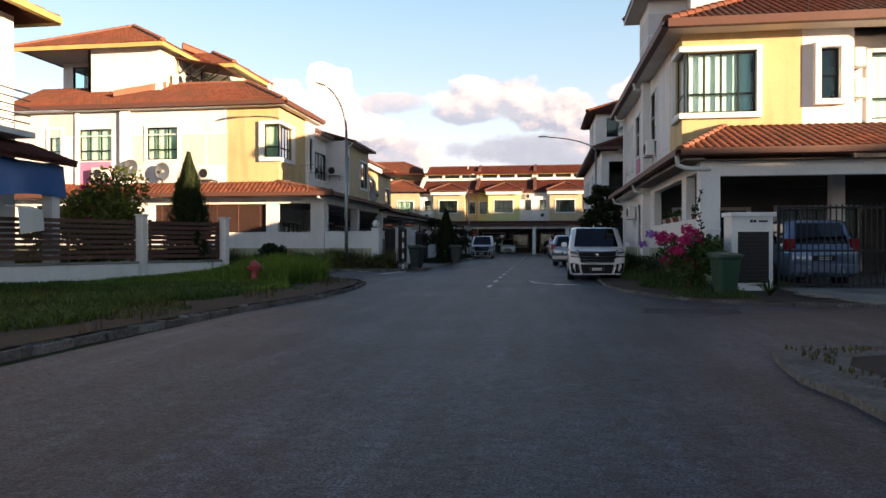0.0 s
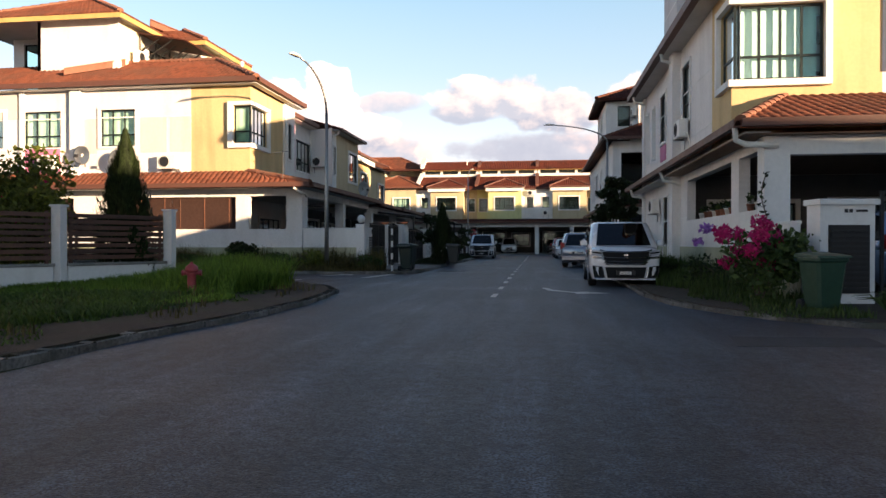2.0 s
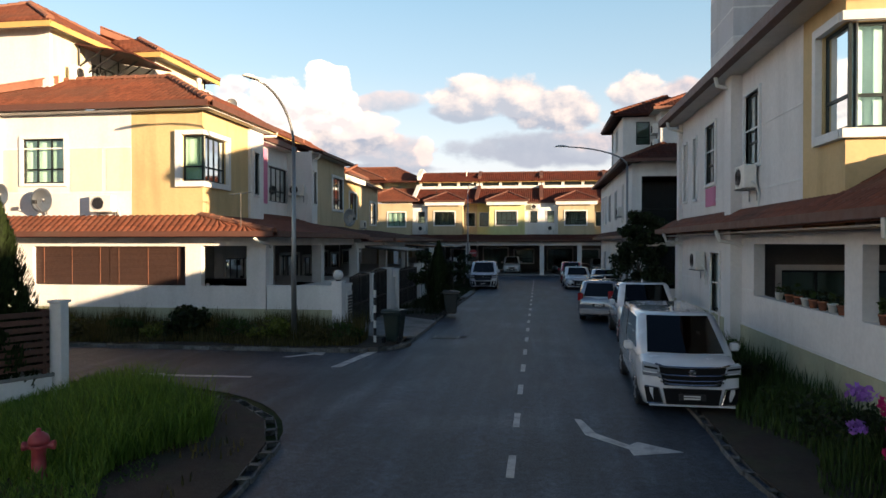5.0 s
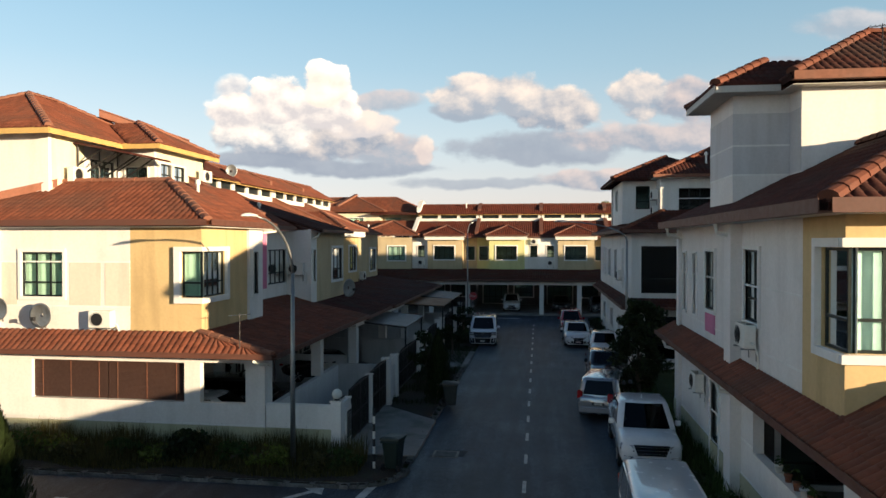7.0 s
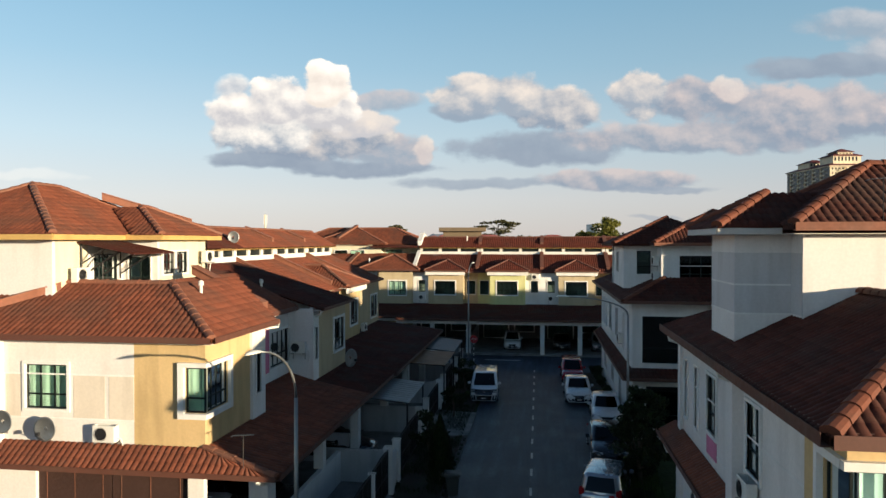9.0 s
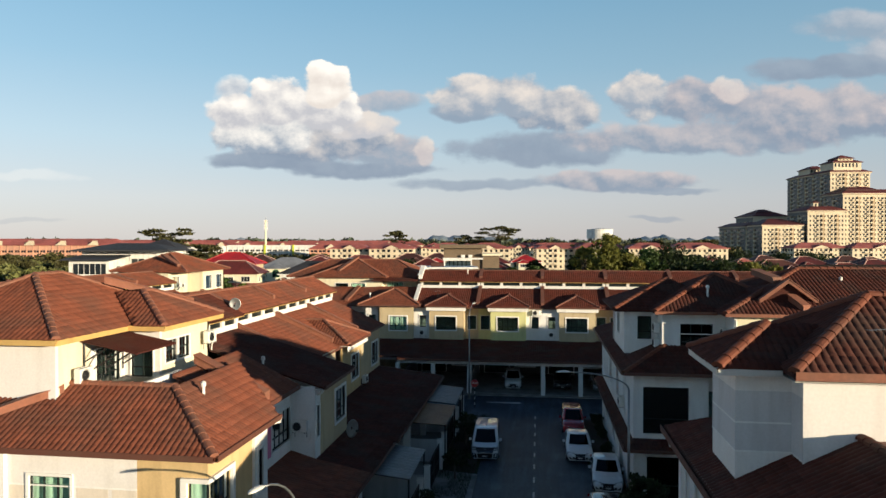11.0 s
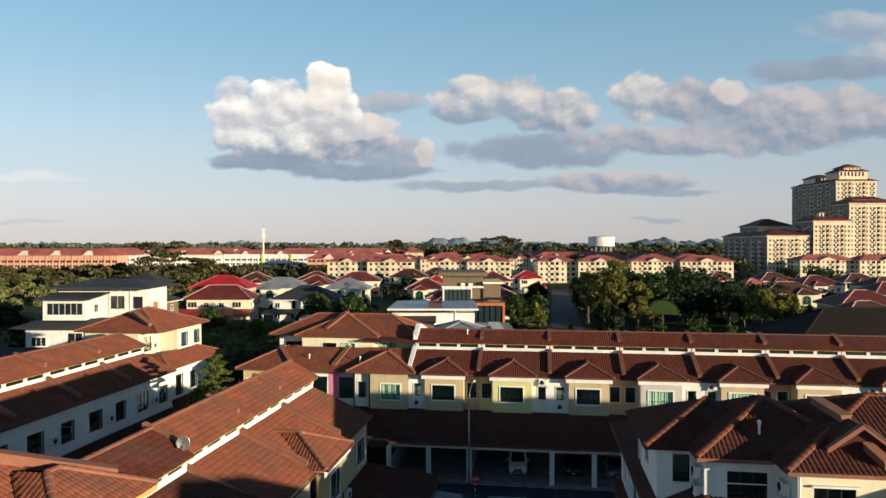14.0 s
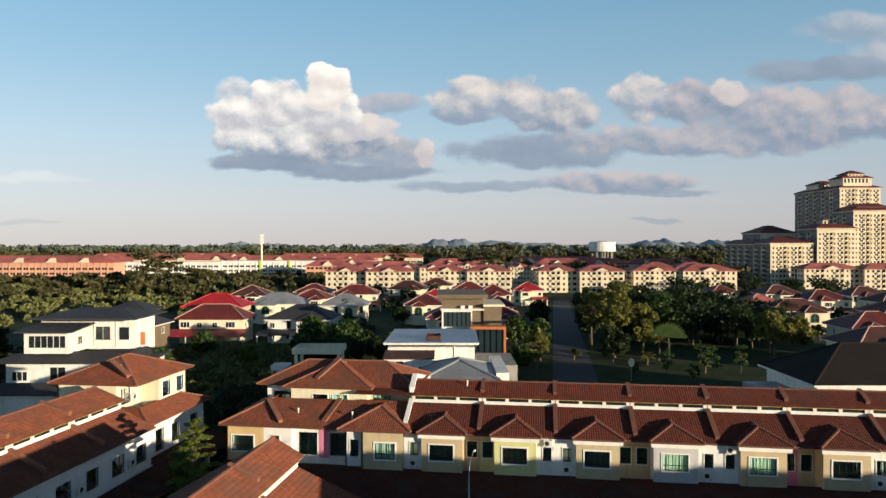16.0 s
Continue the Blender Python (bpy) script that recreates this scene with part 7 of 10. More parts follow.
CARTRIM = material("black_grille_plastic", (0.007, 0.007, 0.008), 0.45, vary=0.1, spec=0.15)
PLATE = material("black_number_plate", (0.012, 0.012, 0.014), 0.4)

# length, width, then stations (y, sill, shoulder height, half width) and cabin (belt y0, y1, roof y0, y1, belt z, roof z)
SHAPES = {
    "van": dict(L=4.93, W=1.85, st=[(0.0, 0.30, 0.86, 0.74), (0.05, 0.20, 0.96, 0.84), (0.32, 0.19, 1.04, 0.91), (0.95, 0.19, 1.12, 0.925), (2.5, 0.19, 1.14, 0.925), (4.3, 0.19, 1.16, 0.92), (4.8, 0.22, 1.14, 0.88), (4.93, 0.35, 1.05, 0.78)],
                cab=(0.60, 4.88, 1.72, 4.66, 1.08, 1.80), hr=0.83, c=0.15, wb=(0.93, 3.93), r=0.335),
    "mpv": dict(L=4.45, W=1.70, st=[(0.0, 0.32, 0.62, 0.58), (0.07, 0.22, 0.74, 0.76), (0.5, 0.2, 0.86, 0.84), (1.2, 0.2, 0.95, 0.85), (2.5, 0.2, 0.98, 0.85), (3.9, 0.2, 1.0, 0.845), (4.35, 0.26, 0.96, 0.80), (4.45, 0.36, 0.86, 0.70)],
                cab=(1.0, 4.36, 1.85, 4.02, 0.94, 1.60), wb=(0.85, 3.45), r=0.30),
    "sedan": dict(L=4.55, W=1.76, st=[(0.0, 0.30, 0.55, 0.56), (0.08, 0.2, 0.68, 0.78), (0.6, 0.19, 0.80, 0.87), (1.35, 0.19, 0.90, 0.88), (2.5, 0.19, 0.93, 0.88), (3.8, 0.19, 0.96, 0.87), (4.45, 0.24, 0.93, 0.80), (4.55, 0.36, 0.82, 0.68)],
                  cab=(1.22, 4.0, 2.02, 3.35, 0.90, 1.44), wb=(0.88, 3.55), r=0.31),
    "pickup": dict(L=5.2, W=1.85, st=[(0.0, 0.42, 0.80, 0.70), (0.08, 0.34, 0.96, 0.86), (0.5, 0.32, 1.06, 0.92), (1.35, 0.32, 1.12, 0.925), (2.6, 0.32, 1.14, 0.925), (4.2, 0.34, 1.16, 0.92), (5.12, 0.40, 1.14, 0.90), (5.2, 0.46, 1.08, 0.84)],
                   cab=(1.18, 3.62, 1.95, 3.35, 1.10, 1.80), wb=(0.98, 4.05), r=0.38),
}


def trapezoid(g, xz, y0, y1):
    """A block from a front outline of (x, z) points between two depths, with the sides swept back."""
    n = len(xz)
    sweep = lambda x: 0.30 * max(0.0, abs(x) - 0.55) ** 1.5
    g.add([(x, y0 + sweep(x), z) for x, z in xz] + [(x, y1 + sweep(x), z) for x, z in xz], [tuple(range(n - 1, -1, -1)), tuple(range(n, 2 * n))] + [(i, (i + 1) % n, n + (i + 1) % n, n + i) for i in range(n)])
    return g


def van_nose(t):
    """Upper grille, chrome wings and the dark lower grille of the large people carrier."""
    for z, w, r in ((0.955, 0.60, 0.022), (0.80, 0.57, 0.014), (0.70, 0.54, 0.014), (0.625, 0.50, 0.018)):
        part("chrome_bar", Geo().tube([(-w - 0.06, -0.01, z + 0.045), (-w + 0.1, -0.06, z), (0, -0.075, z - 0.012), (w - 0.1, -0.06, z), (w + 0.06, -0.01, z + 0.045)], r, 6), CHROME, t)
    low = part("lower_grille", trapezoid(Geo(), [(-0.52, 0.54), (0.52, 0.54), (0.46, 0.25), (-0.46, 0.25)], -0.06, 0.08), CARTRIM, t)
    part("badge", Geo().box(-0.07, 0.07, -0.088, -0.05, 0.83, 0.90, 0.02), CHROME, t)
    return trapezoid(Geo(), [(-0.60, 0.95), (0.60, 0.95), (0.50, 0.60), (-0.50, 0.60)], -0.045, 0.08)


def van_lamp(t, sx, body_paint):
    flip = lambda pts: pts if sx > 0 else [(-x, z) for x, z in reversed(pts)]
    h = part("headlight", trapezoid(Geo(), flip([(0.60, 0.97), (0.865, 1.0), (0.865, 0.86), (0.57, 0.83)]), -0.03, 0.2), LAMPGLASS, t)
    part("lamp_insert", trapezoid(Geo(), flip([(0.63, 0.93), (0.855, 0.955), (0.855, 0.915), (0.61, 0.89)]), -0.036, 0.1), CARTRIM, h)
    part("chrome_wing", trapezoid(Geo(), flip([(0.56, 0.815), (0.87, 0.835), (0.87, 0.775), (0.54, 0.75)]), -0.04, 0.15), CHROME, t)
    k = part("air_intake", trapezoid(Geo(), flip([(0.60, 0.54), (0.85, 0.56), (0.80, 0.26), (0.53, 0.27)]), -0.02, 0.15), CARTRIM, t)
    sw = lambda x, y: y + 0.30 * max(0.0, abs(x) - 0.55) ** 1.5
    part("chrome_edge", Geo().tube([(sx * x, sw(x, -0.03), z) for x, z in ((0.84, 0.57), (0.60, 0.55), (0.525, 0.26), (0.79, 0.25))], 0.018, 6), CHROME, k)


def car(kind, m, body_paint, label, plate=True):
    s = SHAPES[kind]
    t = thing("parked_" + {"van": "van", "pickup": "pickup"}.get(kind, "car"), m, label, {"van": "van", "pickup": "pickup"}.get(kind, "car"), "parked vehicles")
    rings = []
    for y, lo, hi, hw in s["st"]:
        half = [(0.80, lo), (0.93, lo + 0.02), (0.99, lo + (hi - lo) * 0.3), (1.0, lo + (hi - lo) * 0.62), (0.975, lo + (hi - lo) * 0.86), (0.90, hi - 0.015), (0.72, hi + 0.015), (0.35, hi + 0.035)]
        rings.append([(hw * a, y, z) for a, z in half] + [(-hw * a, y, z) for a, z in reversed(half)])
    part("body", Geo().loft(rings), body_paint, t, smooth=True)
    b0, b1, r0, r1, zb, zr = s["cab"]
    hb, hr = s["W"] / 2 * 0.965, s["W"] / 2 * s.get("hr", 0.80)
    cc = s.get("c", 0.16)
    lev = []
    for f in (-0.12, 0.0, 0.35, 0.7, 0.9, 0.97, 1.0):
        k = max(f, 0)
        ins = {0.97: 0.05, 1.0: 0.16}.get(f, 0.0)
        y0, y1, hw = b0 + (r0 - b0) * k + ins, b1 + (r1 - b1) * k - ins, hb + (hr - hb) * k ** 1.3 - ins * 0.7
        z = zb + (zr - zb) * f
        c = cc
        bow = 0.10 * (1 - 0.3 * k)
        lev.append([(-hw + c, y0, z), (0, y0 - bow, z), (hw - c, y0, z), (hw, y0 + c, z), (hw + 0.01, (y0 + y1) / 2, z), (hw, y1 - c, z), (hw - c, y1, z), (0, y1 + bow * 0.5, z), (-hw + c, y1, z), (-hw, y1 - c, z), (-hw - 0.01, (y0 + y1) / 2, z), (-hw, y0 + c, z)])
    part("cabin", Geo().loft(lev), body_paint, t, smooth=True)

    def at(f, i0, i1, q, off):
        """A point between two corners of the cabin at the height share f, pushed outwards."""
        k = f
        ring = lambda kk: lev[0]
        y0, y1, hw = b0 + (r0 - b0) * k, b1 + (r1 - b1) * k, hb + (hr - hb) * k ** 1.3
        z = zb + (zr - zb) * f
        c, bow = cc, 0.10 * (1 - 0.3 * k)
        L_ = [(-hw + c, y0), (0, y0 - bow), (hw - c, y0), (hw, y0 + c), (hw + 0.01, (y0 + y1) / 2), (hw, y1 - c), (hw - c, y1), (0, y1 + bow * 0.5), (-hw + c, y1), (-hw, y1 - c), (-hw - 0.01, (y0 + y1) / 2), (-hw, y0 + c)]
        x = L_[i0][0] + (L_[i1][0] - L_[i0][0]) * q
        y = L_[i0][1] + (L_[i1][1] - L_[i0][1]) * q
        return (x + off[0], y + off[1], z + off[2])

    def pane(name, quads, off, mat=CARGLASS):
        g = Geo()
        for (i0, i1, qa, qb, fa, fb) in quads:
            a = [at(fa, i0, i1, qa, off), at(fa, i0, i1, qb, off), at(fb, i0, i1, qb, off), at(fb, i0, i1, qa, off)]
            inner = [(x - off[0] * 1.6, y - off[1] * 1.6, z) for x, y, z in a]
            g.add(a + inner, [(0, 1, 2, 3), (7, 6, 5, 4), (0, 4, 5, 1), (1, 5, 6, 2), (2, 6, 7, 3), (3, 7, 4, 0)])
        return part(name, g, mat, t)

    pane("windscreen", [(0, 1, 0.03, 1.0, 0.04, 0.92), (1, 2, 0.0, 0.97, 0.04, 0.92)], (0, -0.014, 0.008))
    pane("rear_window", [(8, 7, 0.10, 1.0, 0.10, 0.86), (7, 6, 0.0, 0.90, 0.10, 0.86)], (0, 0.014, 0.008))
    for i0, i1, i2, o in ((3, 4, 5, 0.012), (11, 10, 9, -0.012)):
        pane("side_window", [(i0, i1, 0.08, 0.94, 0.10, 0.86)], (o, 0, 0))
        pane("side_window", [(i1, i2, 0.04, 0.66, 0.10, 0.86)], (o, 0, 0))
        pane("quarter_window", [(i1, i2, 0.71, 0.97, 0.14, 0.84)], (o, 0, 0))
    front = s["st"]
    hw0, zh = front[2][3], front[1][2]
    big = kind in ("van", "pickup")
    gz0, gz1 = (0.62, 0.92) if big else (0.48, 0.62)
    gw = 0.52 if big else 0.36
    nose = Geo()
    nose.add([(-gw, -0.015, gz1), (gw, -0.015, gz1), (gw * 0.78, -0.03, gz0), (-gw * 0.78, -0.03, gz0), (-gw, 0.2, gz1), (gw, 0.2, gz1), (gw * 0.78, 0.2, gz0), (-gw * 0.78, 0.2, gz0)], [(0, 1, 2, 3), (7, 6, 5, 4), (0, 4, 5, 1), (1, 5, 6, 2), (2, 6, 7, 3), (3, 7, 4, 0)])
    if kind == "van":
        nose = van_nose(t)
    grille = part("grille", nose, CARTRIM, t)
    for k in range(0 if kind == "van" else 3 if big else 2):
        z = gz0 + (gz1 - gz0) * (k + 0.6) / (3 if big else 2)
        w = gw * (0.80 + 0.2 * (z - gz0) / (gz1 - gz0)) - 0.02
        part("chrome_bar", Geo().box(-w, w, -0.055, -0.012, z - 0.012, z + 0.012, 0.004), CHROME, grille)
    lz = (0.74, 0.92) if big else (0.56, 0.70)
    for sx in (-1, 1):
        h = Geo()
        a = [(sx * gw * 1.04, -0.0, lz[1] - 0.02), (sx * (hw0 - 0.03), 0.17, lz[1] + 0.01), (sx * (hw0 - 0.02), 0.20, lz[0] + 0.03), (sx * gw * 0.98, -0.005, lz[0])]
        h.add(a + [(x * 0.97, y + 0.14, z) for x, y, z in a], [(0, 1, 2, 3), (7, 6, 5, 4), (0, 4, 5, 1), (1, 5, 6, 2), (2, 6, 7, 3), (3, 7, 4, 0)])
        hl = part("headlight", h, LAMPGLASS, t)
        part("lamp_trim", Geo().tube([a[3], a[2]], 0.018, 6), CARTRIM, hl)
        iz = (0.30, 0.58) if big else (0.28, 0.42)
        if kind == "van":
            for ob_ in list(hl.children) + [hl]:
                bpy.data.objects.remove(ob_)
            van_lamp(t, sx, body_paint)
        it = None if kind == "van" else part("air_intake", Geo().add([(sx * gw * 1.05, -0.02, iz[1]), (sx * (hw0 - 0.12), 0.06, iz[1]), (sx * (hw0 - 0.2), 0.03, iz[0]), (sx * gw * 0.85, -0.02, iz[0])] + [(sx * gw * 1.05, 0.12, iz[1]), (sx * (hw0 - 0.12), 0.16, iz[1]), (sx * (hw0 - 0.2), 0.16, iz[0]), (sx * gw * 0.85, 0.12, iz[0])], [(0, 1, 2, 3), (7, 6, 5, 4), (0, 4, 5, 1), (1, 5, 6, 2), (2, 6, 7, 3), (3, 7, 4, 0)]), CARTRIM, t)
        if big and it:
            part("chrome_edge", Geo().tube([(sx * gw * 0.85, -0.03, iz[0]), (sx * gw * 1.05, -0.03, iz[1]), (sx * (hw0 - 0.12), 0.05, iz[1])], 0.016, 6), CHROME, it)
        tl = Geo().box(min(sx * (s["W"] / 2 - 0.24), sx * (s["W"] / 2 - 0.035)), max(sx * (s["W"] / 2 - 0.24), sx * (s["W"] / 2 - 0.035)), s["L"] - 0.24, s["L"] - 0.055, zb - 0.10, zb + (0.20 if kind != "sedan" else 0.0), 0.02)
        part("tail_light", tl, TAIL, t)
        mir = part("door_mirror", Geo().box(sx * (s["W"] / 2 + 0.10) - 0.10, sx * (s["W"] / 2 + 0.10) + 0.08, b0 + 0.42, b0 + 0.56, zb + 0.02, zb + 0.19, 0.03), body_paint, t)
        for wy in s["wb"]:
            w = part("wheel", Geo().lathe([(s["r"] * 0.62, -0.10), (s["r"] * 0.95, -0.105), (s["r"], -0.07), (s["r"], 0.07), (s["r"] * 0.95, 0.105), (s["r"] * 0.62, 0.10)], 22), RUBBER, t)
            w.matrix_basis = pose(sx * (s["W"] / 2 - 0.11), wy, s["r"], 0, 90 * sx, 0)
            rim = Geo().lathe([(s["r"] * 0.63, 0.09), (s["r"] * 0.60, 0.10), (s["r"] * 0.55, 0.085), (0.05, 0.095), (0.02, 0.105)], 16)
            part("rim", rim, RIM, w)
            for k in range(5):
                a5 = k * math.tau / 5
                part("spoke", Geo().hexa((0.05 * math.cos(a5) - 0.02 * math.sin(a5), 0.05 * math.sin(a5) + 0.02 * math.cos(a5), 0.1), (s["r"] * 0.5 * math.cos(a5), s["r"] * 0.5 * math.sin(a5), 0), (0.045 * math.sin(a5), -0.045 * math.cos(a5), 0), (0, 0, 0.02)), RIM, w)
    bz = 0.43 if big else 0.36
    if kind != "van":
        part("lower_grille", Geo().box(-gw * 0.86, gw * 0.86, -0.022, 0.1, bz - 0.13, bz + 0.11, 0.01), CARTRIM, t)
    part("bumper_lip", Geo().box(-hw0 + 0.14, hw0 - 0.14, -0.035, 0.12, 0.19 if not big else 0.20, 0.235, 0.01), body_paint, t)
    for y, rot in ((-0.075 if kind == "van" else -0.028, 1), (s["L"] + 0.004, -1)):
        zp = (0.33 if kind == "van" else bz - 0.055) if rot == 1 else (0.62 if kind != "van" else 0.78)
        p = part("number_plate", Geo().box(-0.24, 0.24, y - 0.008, y + 0.008, zp, zp + 0.12), PLATE, t)
        for k in range(2):
            part("plate_bar", Geo().box(-0.16, 0.14, y - 0.012 * rot - 0.002, y - 0.010 * rot + 0.002, zp + 0.022 + 0.046 * k, zp + 0.048 + 0.046 * k), WHITE, p)
    if kind in ("mpv", "sedan", "van"):
        part("rear_bumper", Geo().box(-s["W"] / 2 + 0.1, s["W"] / 2 - 0.1, s["L"] - 0.06, s["L"] + 0.03, 0.32, 0.55, 0.03), body_paint, t)
    if kind == "pickup":
        part("load_bed", Geo().box(-0.74, 0.74, 3.78, 5.08, 1.16, 1.205, 0.005), CARTRIM, t)
    part("aerial_fin", Geo().box(-0.02, 0.02, r0 + 0.5, r0 + 0.6, zr - 0.01, zr + 0.09), body_paint, t)
    return t


car("van", pose(3.07, 21.6, 0, 0, 0, -1.5) @ Matrix.Diagonal((0.955, 1.0, 0.94, 1)), PEARL, "pearl white people carrier with chrome grille, parked at the kerb")
car("pickup", pose(3.72, 29.9, 0, 0, 0, -1.0), PEARL, "white double-cab pickup parked at the kerb")
car("mpv", pose(3.6, 40.4, 0, 0, 0, 168), SILVER, "silver people carrier parked with its tail out")
car("sedan", pose(3.75, 42.4, 0, 0, 0, 0), BLACKCAR, "black saloon car parked at the kerb")
car("sedan", pose(4.25, 49.2, 0.06, 0, 0, -2), PEARL, "white saloon car parked half on the verge")
car("sedan", pose(3.0, 54.8, 0, 0, 0, 1), PEARL, "white hatchback-nosed saloon parked at the kerb")
car("mpv", pose(2.9, 61.4, 0, 0, 0, 0), REDCAR, "red people carrier parked near the junction")
car("van", pose(-3.25, 54.35, 0, 0, 0, 2), PEARL, "white people carrier parked facing down the street")
car("mpv", pose(7.9, 21.6, 0.12, 0, 0, 180), BLUEGREY, "blue-grey people carrier parked behind the iron gate")
car("sedan", pose(-8.75, 32.2, 0.12, 0, 0, 92), PEARL, "white saloon car parked in the porch")
car("mpv", pose(-8.75, 34.6, 0.12, 0, 0, 91), BLACKCAR, "black people carrier parked in the porch")
car("mpv", pose(-2.2, 76.4, 0.1, 0, 0, 2), PEARL, "white car parked under the far porch")
car("sedan", pose(2.6, 76.6, 0.1, 0, 0, -1), BLACKCAR, "dark saloon car parked under the far porch")
car("sedan", pose(6.3, 76.3, 0.1, 0, 0, 1), SILVER, "silver saloon car parked under the far porch")
car("sedan", pose(-7.6, 41.9, 0.12, 0, 0, 91), BLACKCAR, "dark saloon car parked in a front yard")

# ---------------------------------------------------------------- plants
def blades(n, inside, z0, h, seed, mat, label, lean=0.35, w=0.012, name="grass"):
    """Grass blades over an area; inside(r, n) gives the foot points and a height factor."""
    r = np.random.RandomState(seed)
    xy, hf = inside(r, n)
    n = len(xy)
    ang = r.uniform(0, math.tau, n)
    ht = h * hf * r.uniform(0.55, 1.15, n)
    ln = lean * ht * r.uniform(0.2, 1.2, n)
    dx, dy = np.cos(ang), np.sin(ang)
    sx, sy = -dy * w * r.uniform(0.7, 1.4, n), dx * w * r.uniform(0.7, 1.4, n)
    base = np.stack([xy[:, 0], xy[:, 1], np.full(n, z0)], 1)
    off = lambda a, b, c: np.stack([a, b, c], 1)
    V = np.stack([base - off(sx, sy, ht * 0), base + off(sx, sy, ht * 0), base + off(dx * ln * 0.35 + sx * 0.7, dy * ln * 0.35 + sy * 0.7, ht * 0.6), base + off(dx * ln * 0.35 - sx * 0.7, dy * ln * 0.35 - sy * 0.7, ht * 0.6), base + off(dx * ln, dy * ln, ht)], 1).reshape(-1, 3)
    k = np.arange(n)[:, None] * 5
    tri = np.concatenate([k + np.array([[0, 1, 2]]), k + np.array([[0, 2, 3]]), k + np.array([[3, 2, 4]])])
    ob = new(name, np_mesh(name, V, tri, mat))
    return tagged(ob, label, "grass", kind="stuff")


def in_box(x0, x1, y0, y1, keep=None, hfun=None):
    def f(r, n):
        xy = np.stack([r.uniform(x0, x1, n), r.uniform(y0, y1, n)], 1)
        if keep is not None:
            xy = xy[keep(xy[:, 0], xy[:, 1])]
        hf = np.ones(len(xy)) if hfun is None else hfun(xy[:, 0], xy[:, 1])
        return xy, hf
    return f


def corner_in(x, y, d):
    """True on the left verge, further than d inside its kerb."""
    cx, cy, rr = KL - 4.6, LS - 4.6, 4.6
    c = np.hypot(np.maximum(x - cx, 0), np.maximum(y - cy, 0))
    return (c < rr - d) & (x < KL - d) & (y < LS - d)


wave = lambda x, y: 0.55 + 0.3 * np.sin(x * 1.3 + y * 0.7) + 0.25 * np.sin(x * 0.6 - y * 1.7)
blades(60000, in_box(-14, -4.2, 14.2, 22.6, lambda x, y: corner_in(x, y, 1.35 + 0.3 * np.sin(y * 1.9)) & (x > -10.4 + (y - 18.5) * 0.6 - 0.2), lambda x, y: np.clip((0.28 + 0.10 * (y - 14.5) + 0.22 * wave(x * 1.7, y * 1.7)) * np.clip(1.15 + (x + 6.6) * 0.32, 0.32, 1.25) * np.clip((y - 16.3) / 1.4, 0.2, 1.0), 0.12, 1.2)), 0.09, 0.66, 1, GRASS, "tall green grass on the corner verge", lean=0.7, name="tall_grass")
blades(52000, in_box(-12, -4.0, 2, 16.5, lambda x, y: corner_in(x, y, 1.5 + 0.35 * np.sin(y * 1.3)) & (x > -11.9 + (y - 15) * 0.5), lambda x, y: np.clip(0.5 + 0.5 * wave(x, y), 0.25, 1.2)), 0.08, 0.17, 2, GRASS_LOW, "short rough grass on the verge", lean=1.3, name="verge_grass")
blades(9000, in_box(-12, -3.7, 2, 22.4, lambda x, y: corner_in(x, y, 0.3) & (wave(x * 2, y * 2) > 0.75)), 0.09, 0.14, 3, LEAF_DRY, "dry weeds on the soil strip", name="weeds")
blades(16000, in_box(3.75, 5.5, 13.9, 45, lambda x, y: (x > 4.0 + 0.25 * np.sin(y * 1.7)), lambda x, y: np.clip(0.25 + (x - 3.7) * 0.55 + 0.15 * np.sin(y * 2.1), 0.2, 1.4) * np.clip((y - 15.6) / 3.0, 0.22, 1.0)), 0.08, 0.55, 4, LEAF, "green weeds along the house wall", name="weeds")
blades(5000, in_box(3.8, 9, 2, 7.5, lambda x, y: wave(x, y) > 0.3), 0.05, 0.07, 5, LEAF_DRY, "rough grass at the side road corner", name="verge_grass")
blades(9000, in_box(-5.9, -3.8, 37.5, 66, lambda x, y: wave(x * 1.5, y) > 0.3), 0.08, 0.22, 6, LEAF_DK, "dark grass on the street verge", name="verge_grass")
blades(20000, in_box(-24, -4.9, 28.1, 30.05, lambda x, y: (y > 28.3 + 0.3 * np.sin(x * 1.1)), lambda x, y: np.clip((y - 28.0) * 0.55 + 0.2 * np.sin(x * 2.3), 0.15, 1.1)), 0.08, 0.85, 7, LEAF_DRY, "overgrown dry weeds below the white wall", name="weeds")

blades(36000, in_box(-12.5, -3.9, 2, 22.4, lambda x, y: corner_in(x, y, 1.2 + 0.35 * np.sin(y * 1.1) + 0.25 * np.sin(y * 3.7 + x * 2)) & (x > -11.9 + (y - 15) * 0.5)), 0.08, 0.05, 8, GRASS_LOW, "thin mat of low grass over the soil", lean=2.0, name="verge_grass")


